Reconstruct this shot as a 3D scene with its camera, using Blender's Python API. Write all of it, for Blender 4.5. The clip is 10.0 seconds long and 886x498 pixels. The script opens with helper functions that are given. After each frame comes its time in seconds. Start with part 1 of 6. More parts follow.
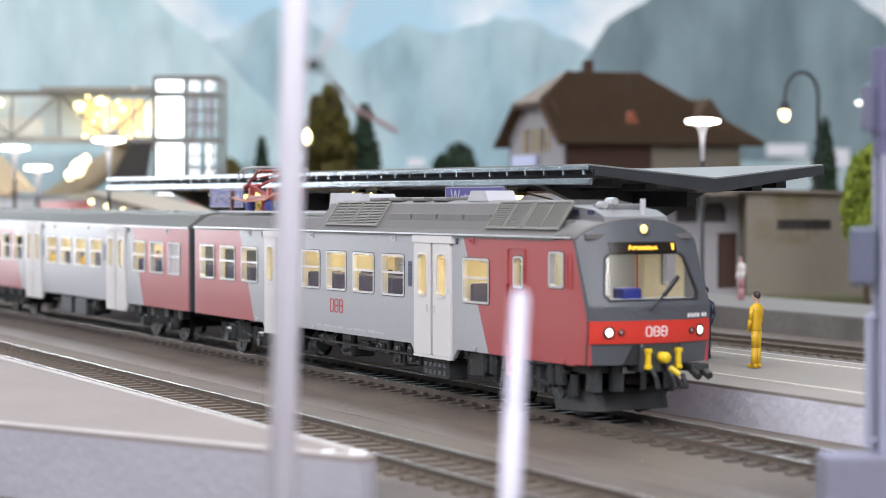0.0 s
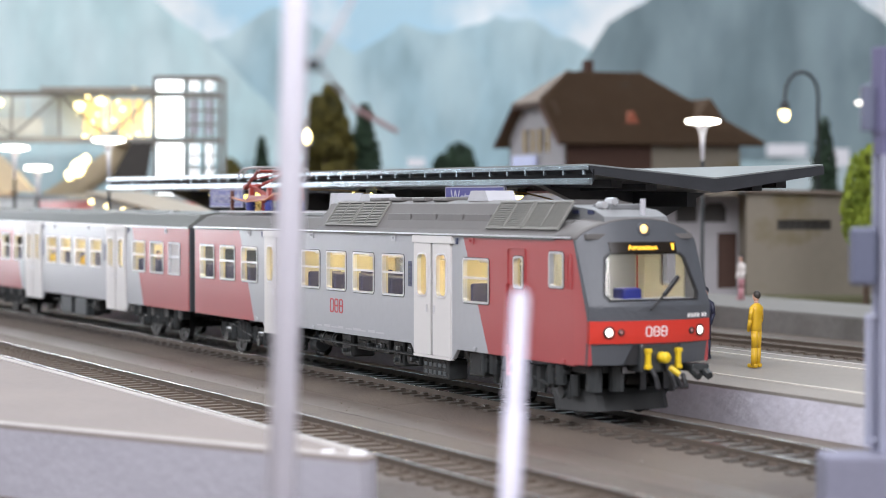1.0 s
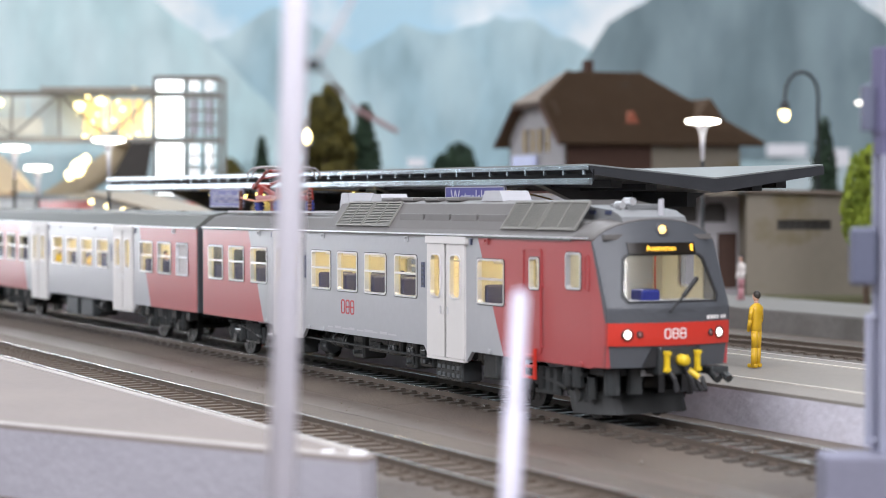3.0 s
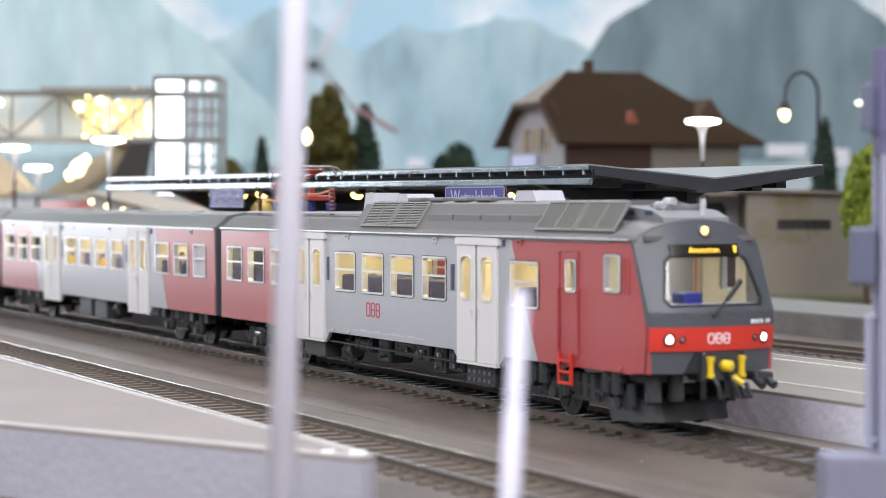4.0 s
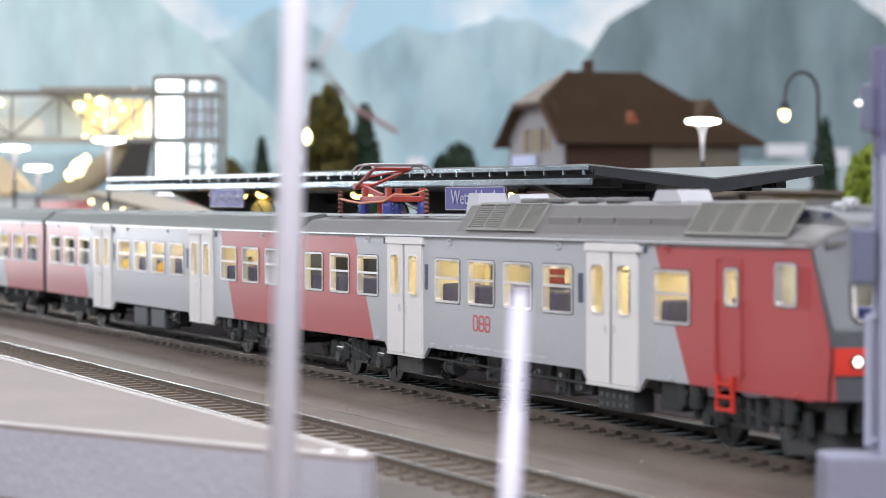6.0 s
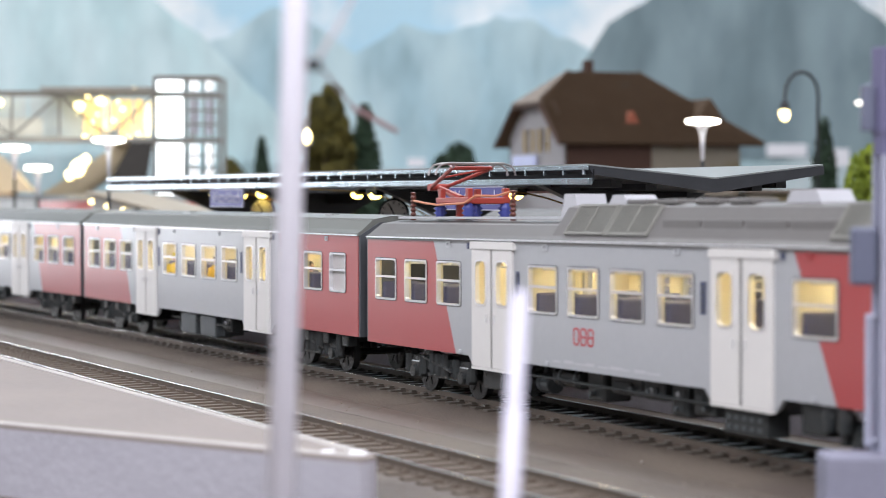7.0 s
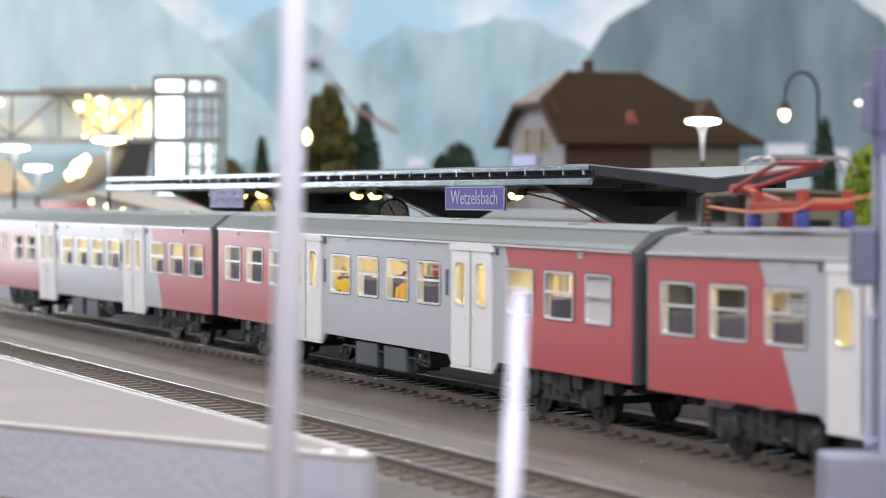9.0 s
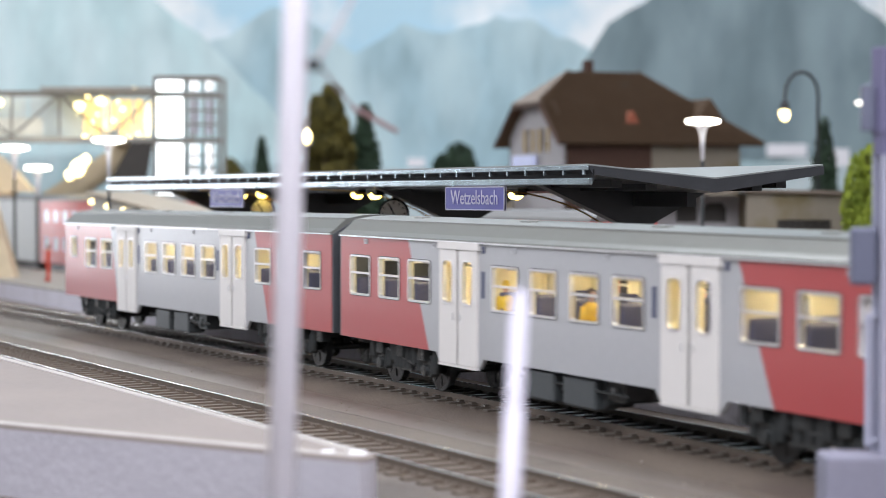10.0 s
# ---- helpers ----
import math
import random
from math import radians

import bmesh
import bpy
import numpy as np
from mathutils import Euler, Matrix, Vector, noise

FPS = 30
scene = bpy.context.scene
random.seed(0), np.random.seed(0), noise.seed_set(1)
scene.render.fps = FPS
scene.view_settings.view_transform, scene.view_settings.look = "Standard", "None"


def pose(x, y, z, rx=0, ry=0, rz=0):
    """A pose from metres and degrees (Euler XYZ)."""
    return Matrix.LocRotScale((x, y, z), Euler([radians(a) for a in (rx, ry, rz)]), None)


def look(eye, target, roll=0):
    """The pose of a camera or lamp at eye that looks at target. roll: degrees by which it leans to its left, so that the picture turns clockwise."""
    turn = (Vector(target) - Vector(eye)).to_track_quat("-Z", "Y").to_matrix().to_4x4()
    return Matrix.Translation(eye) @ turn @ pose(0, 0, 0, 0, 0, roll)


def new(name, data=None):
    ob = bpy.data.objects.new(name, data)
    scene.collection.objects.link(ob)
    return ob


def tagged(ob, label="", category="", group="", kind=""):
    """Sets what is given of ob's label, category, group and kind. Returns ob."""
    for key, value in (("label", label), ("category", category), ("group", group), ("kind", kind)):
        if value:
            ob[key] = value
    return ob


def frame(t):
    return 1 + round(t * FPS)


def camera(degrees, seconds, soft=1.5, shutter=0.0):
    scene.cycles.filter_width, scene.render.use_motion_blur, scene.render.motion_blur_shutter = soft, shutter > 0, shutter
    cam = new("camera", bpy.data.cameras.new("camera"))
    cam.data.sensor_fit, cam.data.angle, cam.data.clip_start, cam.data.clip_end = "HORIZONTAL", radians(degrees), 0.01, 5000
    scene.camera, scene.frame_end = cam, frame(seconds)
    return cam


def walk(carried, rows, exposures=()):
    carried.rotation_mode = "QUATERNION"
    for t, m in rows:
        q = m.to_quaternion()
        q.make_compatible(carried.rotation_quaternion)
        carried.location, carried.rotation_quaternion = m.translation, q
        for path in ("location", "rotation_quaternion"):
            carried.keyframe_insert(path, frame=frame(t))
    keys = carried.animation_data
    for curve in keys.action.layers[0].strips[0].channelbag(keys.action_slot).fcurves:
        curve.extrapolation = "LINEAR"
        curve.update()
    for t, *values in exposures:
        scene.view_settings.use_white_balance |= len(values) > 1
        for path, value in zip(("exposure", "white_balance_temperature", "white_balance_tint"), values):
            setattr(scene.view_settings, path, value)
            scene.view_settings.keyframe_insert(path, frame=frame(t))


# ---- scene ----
EYE = Vector((0.6530, -0.2598, 0.0525))
AHEAD = Vector((-0.88624, 0.46251, -0.02573))
cam = camera(25.1, 10.0, soft=0.85, shutter=0.5)
cam.data.dof.use_dof = True
cam.data.dof.focus_distance = 0.56
cam.data.dof.aperture_fstop = 24.0
walk(cam, [(0, look(EYE, EYE + AHEAD, 0.04)), (10, look(EYE, EYE + AHEAD, 0.04))], exposures=[(0, 0.0), (10, 0.0)])

# the room's axes: AX points to the painted wall, AR along it
AX = Vector((AHEAD.x, AHEAD.y, 0)).normalized()
AR = Vector((AX.y, -AX.x, 0))


def room(u, d, z=0.0):
    """A point u to the right of, and d ahead of, the place from which the layout is watched."""
    return Vector((EYE.x, EYE.y, 0)) + AR * u + AX * d + Vector((0, 0, z))


ROOM_TURN = math.degrees(math.atan2(AR.y, AR.x))

# ---- world and light ----
world = bpy.data.worlds.new("room_air")
scene.world = world
world.use_nodes = True
world.node_tree.nodes["Background"].inputs[0].default_value = (0.85, 0.92, 1.0, 1)
world.node_tree.nodes["Background"].inputs[1].default_value = 0.25


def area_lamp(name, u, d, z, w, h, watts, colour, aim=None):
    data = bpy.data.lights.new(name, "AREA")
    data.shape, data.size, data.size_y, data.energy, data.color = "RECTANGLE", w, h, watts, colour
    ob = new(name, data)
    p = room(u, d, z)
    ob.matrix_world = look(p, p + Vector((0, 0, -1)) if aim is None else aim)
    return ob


area_lamp("tube_light", 0.1, 0.35, 1.17, 1.6, 0.25, 6.0, (0.95, 0.96, 1.03))
area_lamp("tube_light", 0.1, 1.5, 1.17, 1.6, 0.25, 12.6, (0.92, 0.97, 1.03))
# added bodiless lamps out of view: side fill, far-car sheen, platform-wall fill
area_lamp("unseen_fill_light", -0.62, 0.02, 0.74, 1.2, 0.6, 12.2, (0.95, 0.955, 1.03), Vector((0.05, 0.0, 0.02)))
area_lamp("unseen_fill_light", -1.20, 2.00, 0.32, 0.55, 0.60, 9.0, (0.94, 0.965, 1.03), Vector((0.0, -0.05, 0.02)))
area_lamp("unseen_fill_light", 0.30, -0.25, 0.50, 0.6, 0.4, 6.5, (0.96, 0.955, 1.03), Vector((0.3, 0.0, 0.02)))

# ---- materials ----


def mat(name, colour, rough=0.6, metal=0.0, vary=0.12, scale=300.0, bump=0.0, bump_scale=None, fine=None, coat=0.0, spec=0.5, dirt=None, dirt_scale=40.0, dirt_amount=0.4, streak=None, dirt_span=(0.45, 0.7)):
    m = bpy.data.materials.new(name)
    m.use_nodes = True
    nt = m.node_tree
    b = nt.nodes["Principled BSDF"]
    b.inputs["Roughness"].default_value = rough
    b.inputs["Metallic"].default_value = metal
    b.inputs["Specular IOR Level"].default_value = spec
    b.inputs["Coat Weight"].default_value = coat
    b.inputs["Coat Roughness"].default_value = 0.16
    tc = nt.nodes.new("ShaderNodeTexCoord")
    n1 = nt.nodes.new("ShaderNodeTexNoise")
    n1.inputs["Scale"].default_value = scale
    n1.inputs["Detail"].default_value = 6
    place = tc.outputs["Object"]
    if streak:
        mp = nt.nodes.new("ShaderNodeMapping")
        mp.inputs["Scale"].default_value = (1, 1, streak)
        nt.links.new(place, mp.inputs["Vector"])
        place = mp.outputs["Vector"]
    nt.links.new(place, n1.inputs["Vector"])
    mix = nt.nodes.new("ShaderNodeMix")
    mix.data_type = "RGBA"
    c = Vector(colour)
    mix.inputs["A"].default_value = (*(c * (1 - vary)), 1)
    mix.inputs["B"].default_value = (*[min(1, x) for x in c * (1 + vary)], 1)
    nt.links.new(n1.outputs["Fac"], mix.inputs["Factor"])
    out = mix.outputs["Result"]
    if dirt:
        n2 = nt.nodes.new("ShaderNodeTexNoise")
        n2.inputs["Scale"].default_value = dirt_scale
        n2.inputs["Detail"].default_value = 8
        nt.links.new(place, n2.inputs["Vector"])
        ramp = nt.nodes.new("ShaderNodeValToRGB")
        ramp.color_ramp.elements[0].position, ramp.color_ramp.elements[1].position = dirt_span
        ramp.color_ramp.elements[1].color = (dirt_amount,) * 3 + (1,)
        nt.links.new(n2.outputs["Fac"], ramp.inputs["Fac"])
        mx = nt.nodes.new("ShaderNodeMix")
        mx.data_type = "RGBA"
        mx.inputs["B"].default_value = (*dirt, 1)
        nt.links.new(ramp.outputs["Color"], mx.inputs["Factor"])
        nt.links.new(out, mx.inputs["A"])
        out = mx.outputs["Result"]
    nt.links.new(out, b.inputs["Base Color"])
    if bump:
        n3 = nt.nodes.new("ShaderNodeTexNoise")
        n3.inputs["Scale"].default_value = bump_scale or scale
        n3.inputs["Detail"].default_value = 5
        nt.links.new(tc.outputs["Object"], n3.inputs["Vector"])
        bp = nt.nodes.new("ShaderNodeBump")
        bp.inputs["Strength"].default_value = 0.6
        bp.inputs["Distance"].default_value = bump
        nt.links.new(n3.outputs["Fac"], bp.inputs["Height"])
        nt.links.new(bp.outputs["Normal"], b.inputs["Normal"])
    return m


def glow(name, colour, strength):
    m = bpy.data.materials.new(name)
    m.use_nodes = True
    b = m.node_tree.nodes["Principled BSDF"]
    b.inputs["Base Color"].default_value = (*colour, 1)
    b.inputs["Emission Color"].default_value = (*colour, 1)
    b.inputs["Emission Strength"].default_value = strength
    return m


def glass(name, tint=(1, 1, 1), gloss=0.045):
    m = bpy.data.materials.new(name)
    m.use_nodes = True
    nt = m.node_tree
    out = nt.nodes["Material Output"]
    tr = nt.nodes.new("ShaderNodeBsdfTransparent")
    tr.inputs[0].default_value = (*tint, 1)
    gl = nt.nodes.new("ShaderNodeBsdfGlossy")
    gl.inputs["Roughness"].default_value = 0.05
    mx = nt.nodes.new("ShaderNodeMixShader")
    mx.inputs[0].default_value = gloss
    nt.links.new(tr.outputs[0], mx.inputs[1])
    nt.links.new(gl.outputs[0], mx.inputs[2])
    nt.links.new(mx.outputs[0], out.inputs["Surface"])
    return m


def livery(name, rear, front, slope_r, slope_f, zr=0.041, zf=0.041):
    """Silver-grey paint with a red field at each end, cut off on a slant."""
    m = mat(name, (0.40, 0.41, 0.43), 0.38, vary=0.05, scale=500, coat=0.9, dirt=(0.33, 0.33, 0.33), dirt_scale=35, dirt_amount=0.25, bump=0.00004, bump_scale=900)
    nt = m.node_tree
    b = nt.nodes["Principled BSDF"]
    grey = b.inputs["Base Color"].links[0].from_socket
    tc = nt.nodes.new("ShaderNodeTexCoord")
    sp = nt.nodes.new("ShaderNodeSeparateXYZ")
    nt.links.new(tc.outputs["Object"], sp.inputs[0])

    def math_node(op, a, c):
        nd = nt.nodes.new("ShaderNodeMath")
        nd.operation = op
        for k, v in enumerate((a, c)):
            if isinstance(v, (int, float)):
                nd.inputs[k].default_value = v
            else:
                nt.links.new(v, nd.inputs[k])
        return nd.outputs[0]

    def edge(x, slope, z0):
        return math_node("ADD", math_node("MULTIPLY", math_node("SUBTRACT", z0, sp.outputs["Z"]), slope), x)

    red = math_node("LESS_THAN", sp.outputs["X"], edge(rear, slope_r, zr))
    red = math_node("MAXIMUM", red, math_node("GREATER_THAN", sp.outputs["X"], edge(front, slope_f, zf)))
    mx = nt.nodes.new("ShaderNodeMix")
    mx.data_type = "RGBA"
    nt.links.new(red, mx.inputs["Factor"])
    nt.links.new(grey, mx.inputs["A"])
    mx.inputs["B"].default_value = (0.40, 0.058, 0.060, 1)
    nt.links.new(mx.outputs["Result"], b.inputs["Base Color"])
    return m


M_ground = mat("brown_layout_board", (0.118, 0.093, 0.076), 0.42, vary=0.18, scale=160, dirt=(0.132, 0.116, 0.095), dirt_scale=14, dirt_amount=0.6, bump=0.0003, bump_scale=500)
M_ballast = mat("brown_ballast", (0.112, 0.088, 0.068), 0.6, vary=0.35, scale=900, bump=0.0008, bump_scale=1100, dirt=(0.05, 0.035, 0.03), dirt_scale=30, dirt_amount=0.6)
M_sleeper = mat("dark_sleeper", (0.088, 0.074, 0.062), 0.35, vary=0.3, scale=600)
M_sleeper2 = mat("rusty_sleeper", (0.105, 0.078, 0.058), 0.7, vary=0.3, scale=600)
M_rail = mat("rail_steel", (0.70, 0.67, 0.64), 0.08, 0.92, vary=0.1, scale=300, dirt=(0.24, 0.19, 0.155), dirt_scale=60, dirt_amount=0.4)
M_raildull = mat("dull_brown_rail", (0.20, 0.165, 0.13), 0.45, 0.4, vary=0.2, scale=300)
M_railside = mat("rail_rust", (0.125, 0.098, 0.078), 0.6, 0.3, vary=0.3, scale=400)
M_plat = mat("platform_paving", (0.255, 0.235, 0.21), 0.75, vary=0.12, scale=700, dirt=(0.3, 0.27, 0.24), dirt_scale=30, dirt_amount=0.5, bump=0.0001, bump_scale=1500)
M_platwall = mat("platform_concrete", (0.46, 0.45, 0.50), 0.85, vary=0.14, scale=900, bump=0.0005, bump_scale=600, dirt=(0.42, 0.40, 0.41), dirt_scale=45, dirt_amount=0.35)
M_line = mat("platform_edge_line", (0.60, 0.56, 0.50), 0.7, vary=0.1, scale=500, dirt=(0.5, 0.46, 0.4), dirt_scale=150, dirt_amount=0.5)
M_mast = mat("light_grey_mast_paint", (0.86, 0.85, 0.95), 0.4, 0.0, vary=0.06, scale=200)
M_white = mat("white_plastic", (0.85, 0.84, 0.88), 0.45, vary=0.04, scale=200)
M_post = mat("white_post_plastic", (0.56, 0.54, 0.64), 0.5, vary=0.06, scale=200)
M_block = mat("pale_foundation_concrete", (0.20, 0.20, 0.26), 0.85, vary=0.10, scale=500, bump=0.0003, bump_scale=500)
M_cavity = mat("near_black_gap_strip", (0.006, 0.0065, 0.008), 0.85, vary=0.3, scale=400)
M_dark = mat("black_metal", (0.022, 0.023, 0.026), 0.4, 0.3, vary=0.3, scale=400)
M_canopy = mat("dark_canopy_plastic", (0.035, 0.037, 0.042), 0.35, 0.0, vary=0.2, scale=300)
M_canopy_top = mat("grey_canopy_roof_sheet", (0.22, 0.235, 0.23), 0.5, 0.0, vary=0.08, scale=300, dirt=(0.16, 0.175, 0.17), dirt_scale=50)
M_steel = mat("galvanised_edge", (0.40, 0.47, 0.51), 0.24, 0.85, vary=0.35, scale=160, bump=0.0003, bump_scale=220)
M_roofcar = mat("grey_car_roof", (0.135, 0.128, 0.124), 0.5, vary=0.08, scale=300, dirt=(0.15, 0.14, 0.13), dirt_scale=30)
M_roofgreen = mat("green_grey_car_roof", (0.15, 0.152, 0.138), 0.36, vary=0.08, scale=300, dirt=(0.13, 0.14, 0.13), dirt_scale=30)
M_doorpaint = mat("off_white_door_paint", (0.68, 0.66, 0.64), 0.4, vary=0.03, scale=300)
M_cabgrey = mat("dark_grey_cab_paint", (0.075, 0.08, 0.09), 0.42, vary=0.06, scale=400)
M_redband = mat("red_band_paint", (0.58, 0.035, 0.02), 0.38, vary=0.04, scale=300)
M_red = mat("red_paint", (0.40, 0.058, 0.060), 0.4, vary=0.05, scale=300, coat=0.5)
M_gear = mat("black_running_gear", (0.036, 0.040, 0.041), 0.2, vary=0.3, scale=500, dirt=(0.05, 0.05, 0.05), dirt_scale=120, dirt_amount=0.5)
M_gearlit = mat("dark_grey_equipment", (0.045, 0.052, 0.056), 0.5, vary=0.2, scale=500)
M_wheel = mat("wheel_steel", (0.045, 0.047, 0.05), 0.25, 0.4, vary=0.2, scale=500)
M_chrome = mat("bright_window_frame", (0.86, 0.86, 0.88), 0.28, 0.7, vary=0.06, scale=400)
M_rubber = mat("black_rubber_seal", (0.02, 0.02, 0.022), 0.5, vary=0.2, scale=400)
M_grille = mat("greenish_grey_grille", (0.22, 0.215, 0.195), 0.45, vary=0.08, scale=400)
M_interior = mat("cream_interior", (0.78, 0.72, 0.55), 0.6, vary=0.05, scale=200)
M_seat = mat("dark_blue_seat", (0.055, 0.058, 0.12), 0.6, vary=0.2, scale=400)
M_cabblue = mat("blue_cab_desk", (0.03, 0.08, 0.42), 0.5, vary=0.1, scale=300)
M_yellow = mat("yellow_plastic", (0.75, 0.52, 0.02), 0.35, vary=0.08, scale=300)
M_panto = mat("red_pantograph_paint", (0.30, 0.036, 0.025), 0.4, vary=0.1, scale=300)
M_insul = mat("blue_insulator", (0.05, 0.06, 0.24), 0.25, vary=0.1, scale=300)
M_wire = mat("steel_wire", (0.45, 0.42, 0.42), 0.3, 0.8, vary=0.1, scale=300)
M_warm = glow("warm_car_light", (1.0, 0.84, 0.52), 14.0)
M_headlight = glow("white_headlight", (1.0, 0.95, 0.86), 3.6)
M_warmlamp = glow("warm_head_lamp", (1.0, 0.68, 0.25), 1.6)
M_amber = glow("amber_display_text", (1.0, 0.55, 0.05), 1.5)
M_led = glow("white_lamp_light", (1.0, 0.95, 0.82), 9.0)
M_bulb = glow("warm_bulb_light", (1.0, 0.78, 0.36), 7.0)
M_glass = glass("clear_window_glass")
M_logo_red = mat("dull_red_lettering", (0.45, 0.05, 0.06), 0.5, vary=0.08, scale=500)
M_logo_white = mat("white_lettering", (0.85, 0.82, 0.8), 0.5, vary=0.04, scale=500)
M_blue_sign = mat("blue_station_sign", (0.035, 0.032, 0.22), 0.4, vary=0.06, scale=300)

# ---- mesh helpers ----


def box(bm, x0, x1, y0, y1, z0, z1, bevel=0.0, m=None):
    vs = [bm.verts.new(Vector(p)) for p in ((x0, y0, z0), (x1, y0, z0), (x1, y1, z0), (x0, y1, z0), (x0, y0, z1), (x1, y0, z1), (x1, y1, z1), (x0, y1, z1))]
    fs = [bm.faces.new([vs[i] for i in f]) for f in ((3, 2, 1, 0), (4, 5, 6, 7), (0, 1, 5, 4), (1, 2, 6, 5), (2, 3, 7, 6), (3, 0, 4, 7))]
    if m is not None:
        for v in vs:
            v.co = m @ v.co
    if bevel:
        bmesh.ops.bevel(bm, geom=list({e for f in fs for e in f.edges}), offset=bevel, segments=2, affect="EDGES", profile=0.5)
    return bm


def rod(bm, a, b, r, seg=10, r2=None):
    """A round rod from a to b."""
    a, b = Vector(a), Vector(b)
    m = Matrix.Translation((a + b) / 2) @ (b - a).to_track_quat("Z", "Y").to_matrix().to_4x4()
    bmesh.ops.create_cone(bm, cap_ends=True, segments=seg, radius1=r, radius2=r if r2 is None else r2, depth=(b - a).length, matrix=m)
    return bm


def tube(bm, pts, r, seg=6):
    """One bent round bar through the points."""
    rings = []
    for n, p in enumerate(pts):
        d = (pts[min(n + 1, len(pts) - 1)] - pts[max(n - 1, 0)]).normalized()
        q = d.to_track_quat("Z", "Y").to_matrix()
        rings.append([bm.verts.new(p + q @ Vector((r * math.cos(2 * math.pi * k / seg), r * math.sin(2 * math.pi * k / seg), 0))) for k in range(seg)])
    for a, b in zip(rings, rings[1:]):
        for k in range(seg):
            bm.faces.new((a[k], a[(k + 1) % seg], b[(k + 1) % seg], b[k]))
    bm.faces.new(rings[0][::-1])
    bm.faces.new(rings[-1])


def ball(bm, c, r, sx=1.0, sy=1.0, sz=1.0, seg=12):
    bmesh.ops.create_uvsphere(bm, u_segments=seg, v_segments=max(6, seg * 2 // 3), radius=r, matrix=Matrix.Translation(c) @ Matrix.Diagonal((sx, sy, sz, 1)))
    return bm


def lathe(bm, profile, seg=16, m=None):
    """A turned form about z from (radius, z) pairs."""
    rings = []
    for r, z in profile:
        ring = []
        for k in range(seg):
            a = 2 * math.pi * k / seg
            p = Vector((r * math.cos(a), r * math.sin(a), z))
            ring.append(bm.verts.new(m @ p if m else p))
        rings.append(ring)
    for a, b in zip(rings, rings[1:]):
        for k in range(seg):
            bm.faces.new((a[k], a[(k + 1) % seg], b[(k + 1) % seg], b[k]))
    bm.faces.new(rings[0][::-1])
    bm.faces.new(rings[-1])
    return bm


def prism(bm, outline, a, b, to):
    """An outline of (p, q) pairs drawn out from a to b; to(p, q, w) gives the place."""
    lo = [bm.verts.new(Vector(to(p, q, a))) for p, q in outline]
    hi = [bm.verts.new(Vector(to(p, q, b))) for p, q in outline]
    n = len(outline)
    bm.faces.new(lo[::-1])
    bm.faces.new(hi)
    for k in range(n):
        bm.faces.new((lo[k], lo[(k + 1) % n], hi[(k + 1) % n], hi[k]))
    bmesh.ops.recalc_face_normals(bm, faces=bm.faces[:])
    return bm


def rounded(x0, x1, z0, z1, r, n=4):
    """A rectangle with round corners, as (x, z) pairs."""
    out = []
    for cx, cz, a0 in ((x1 - r, z1 - r, 0), (x0 + r, z1 - r, 90), (x0 + r, z0 + r, 180), (x1 - r, z0 + r, 270)):
        for k in range(n + 1):
            a = radians(a0 + 90 * k / n)
            out.append((cx + r * math.cos(a), cz + r * math.sin(a)))
    return out


def plate(bm, outline, holes, a, b, to, cuts=0):
    """A sheet with openings through it: outline and holes in (p, q), from a to b in depth."""
    edges = []
    for loop in (outline, *holes):
        vs = [bm.verts.new((p, q, 0)) for p, q in loop]
        edges += [bm.edges.new((vs[k], vs[(k + 1) % len(vs)])) for k in range(len(vs))]
    got = bmesh.ops.triangle_fill(bm, use_beauty=True, use_dissolve=False, edges=edges)
    faces = [f for f in got["geom"] if isinstance(f, bmesh.types.BMFace)]
    if cuts:
        bmesh.ops.subdivide_edges(bm, edges=bm.edges[:], cuts=cuts, use_grid_fill=True)
        faces = bm.faces[:]
    up = bmesh.ops.extrude_face_region(bm, geom=faces)
    top = [v for v in up["geom"] if isinstance(v, bmesh.types.BMVert)]
    tops = set(top)
    for v in bm.verts:
        p, q = v.co.x, v.co.y
        v.co = Vector(to(p, q, b if v in tops else a))
    bmesh.ops.recalc_face_normals(bm, faces=bm.faces[:])
    return bm


def ring(bm, outer, inner, a, b, to):
    """A frame between two outlines of as many points."""
    n = len(outer)
    rows = [[bm.verts.new(Vector(to(p, q, w))) for p, q in loop] for loop, w in ((outer, a), (outer, b), (inner, b), (inner, a))]
    for r1, r2 in zip(rows, rows[1:] + rows[:1]):
        for k in range(n):
            bm.faces.new((r1[k], r1[(k + 1) % n], r2[(k + 1) % n], r2[k]))
    bmesh.ops.recalc_face_normals(bm, faces=bm.faces[:])
    return bm


def mesh_of(name, bm, material, smooth=False):
    me = bpy.data.meshes.new(name)
    bm.to_mesh(me)
    bm.free()
    for m in material if isinstance(material, (list, tuple)) else [material]:
        me.materials.append(m)
    if smooth:
        me.polygons.foreach_set("use_smooth", [True] * len(me.polygons))
    return me


def part(name, bm, material, parent=None, label="", smooth=False, at=None):
    """One mesh object under a thing, under a part, or by itself."""
    ob = new(name, mesh_of(name, bm, material, smooth))
    if parent is not None:
        ob.parent = parent
    if at is not None:
        ob.matrix_local = at
    return tagged(ob, label)


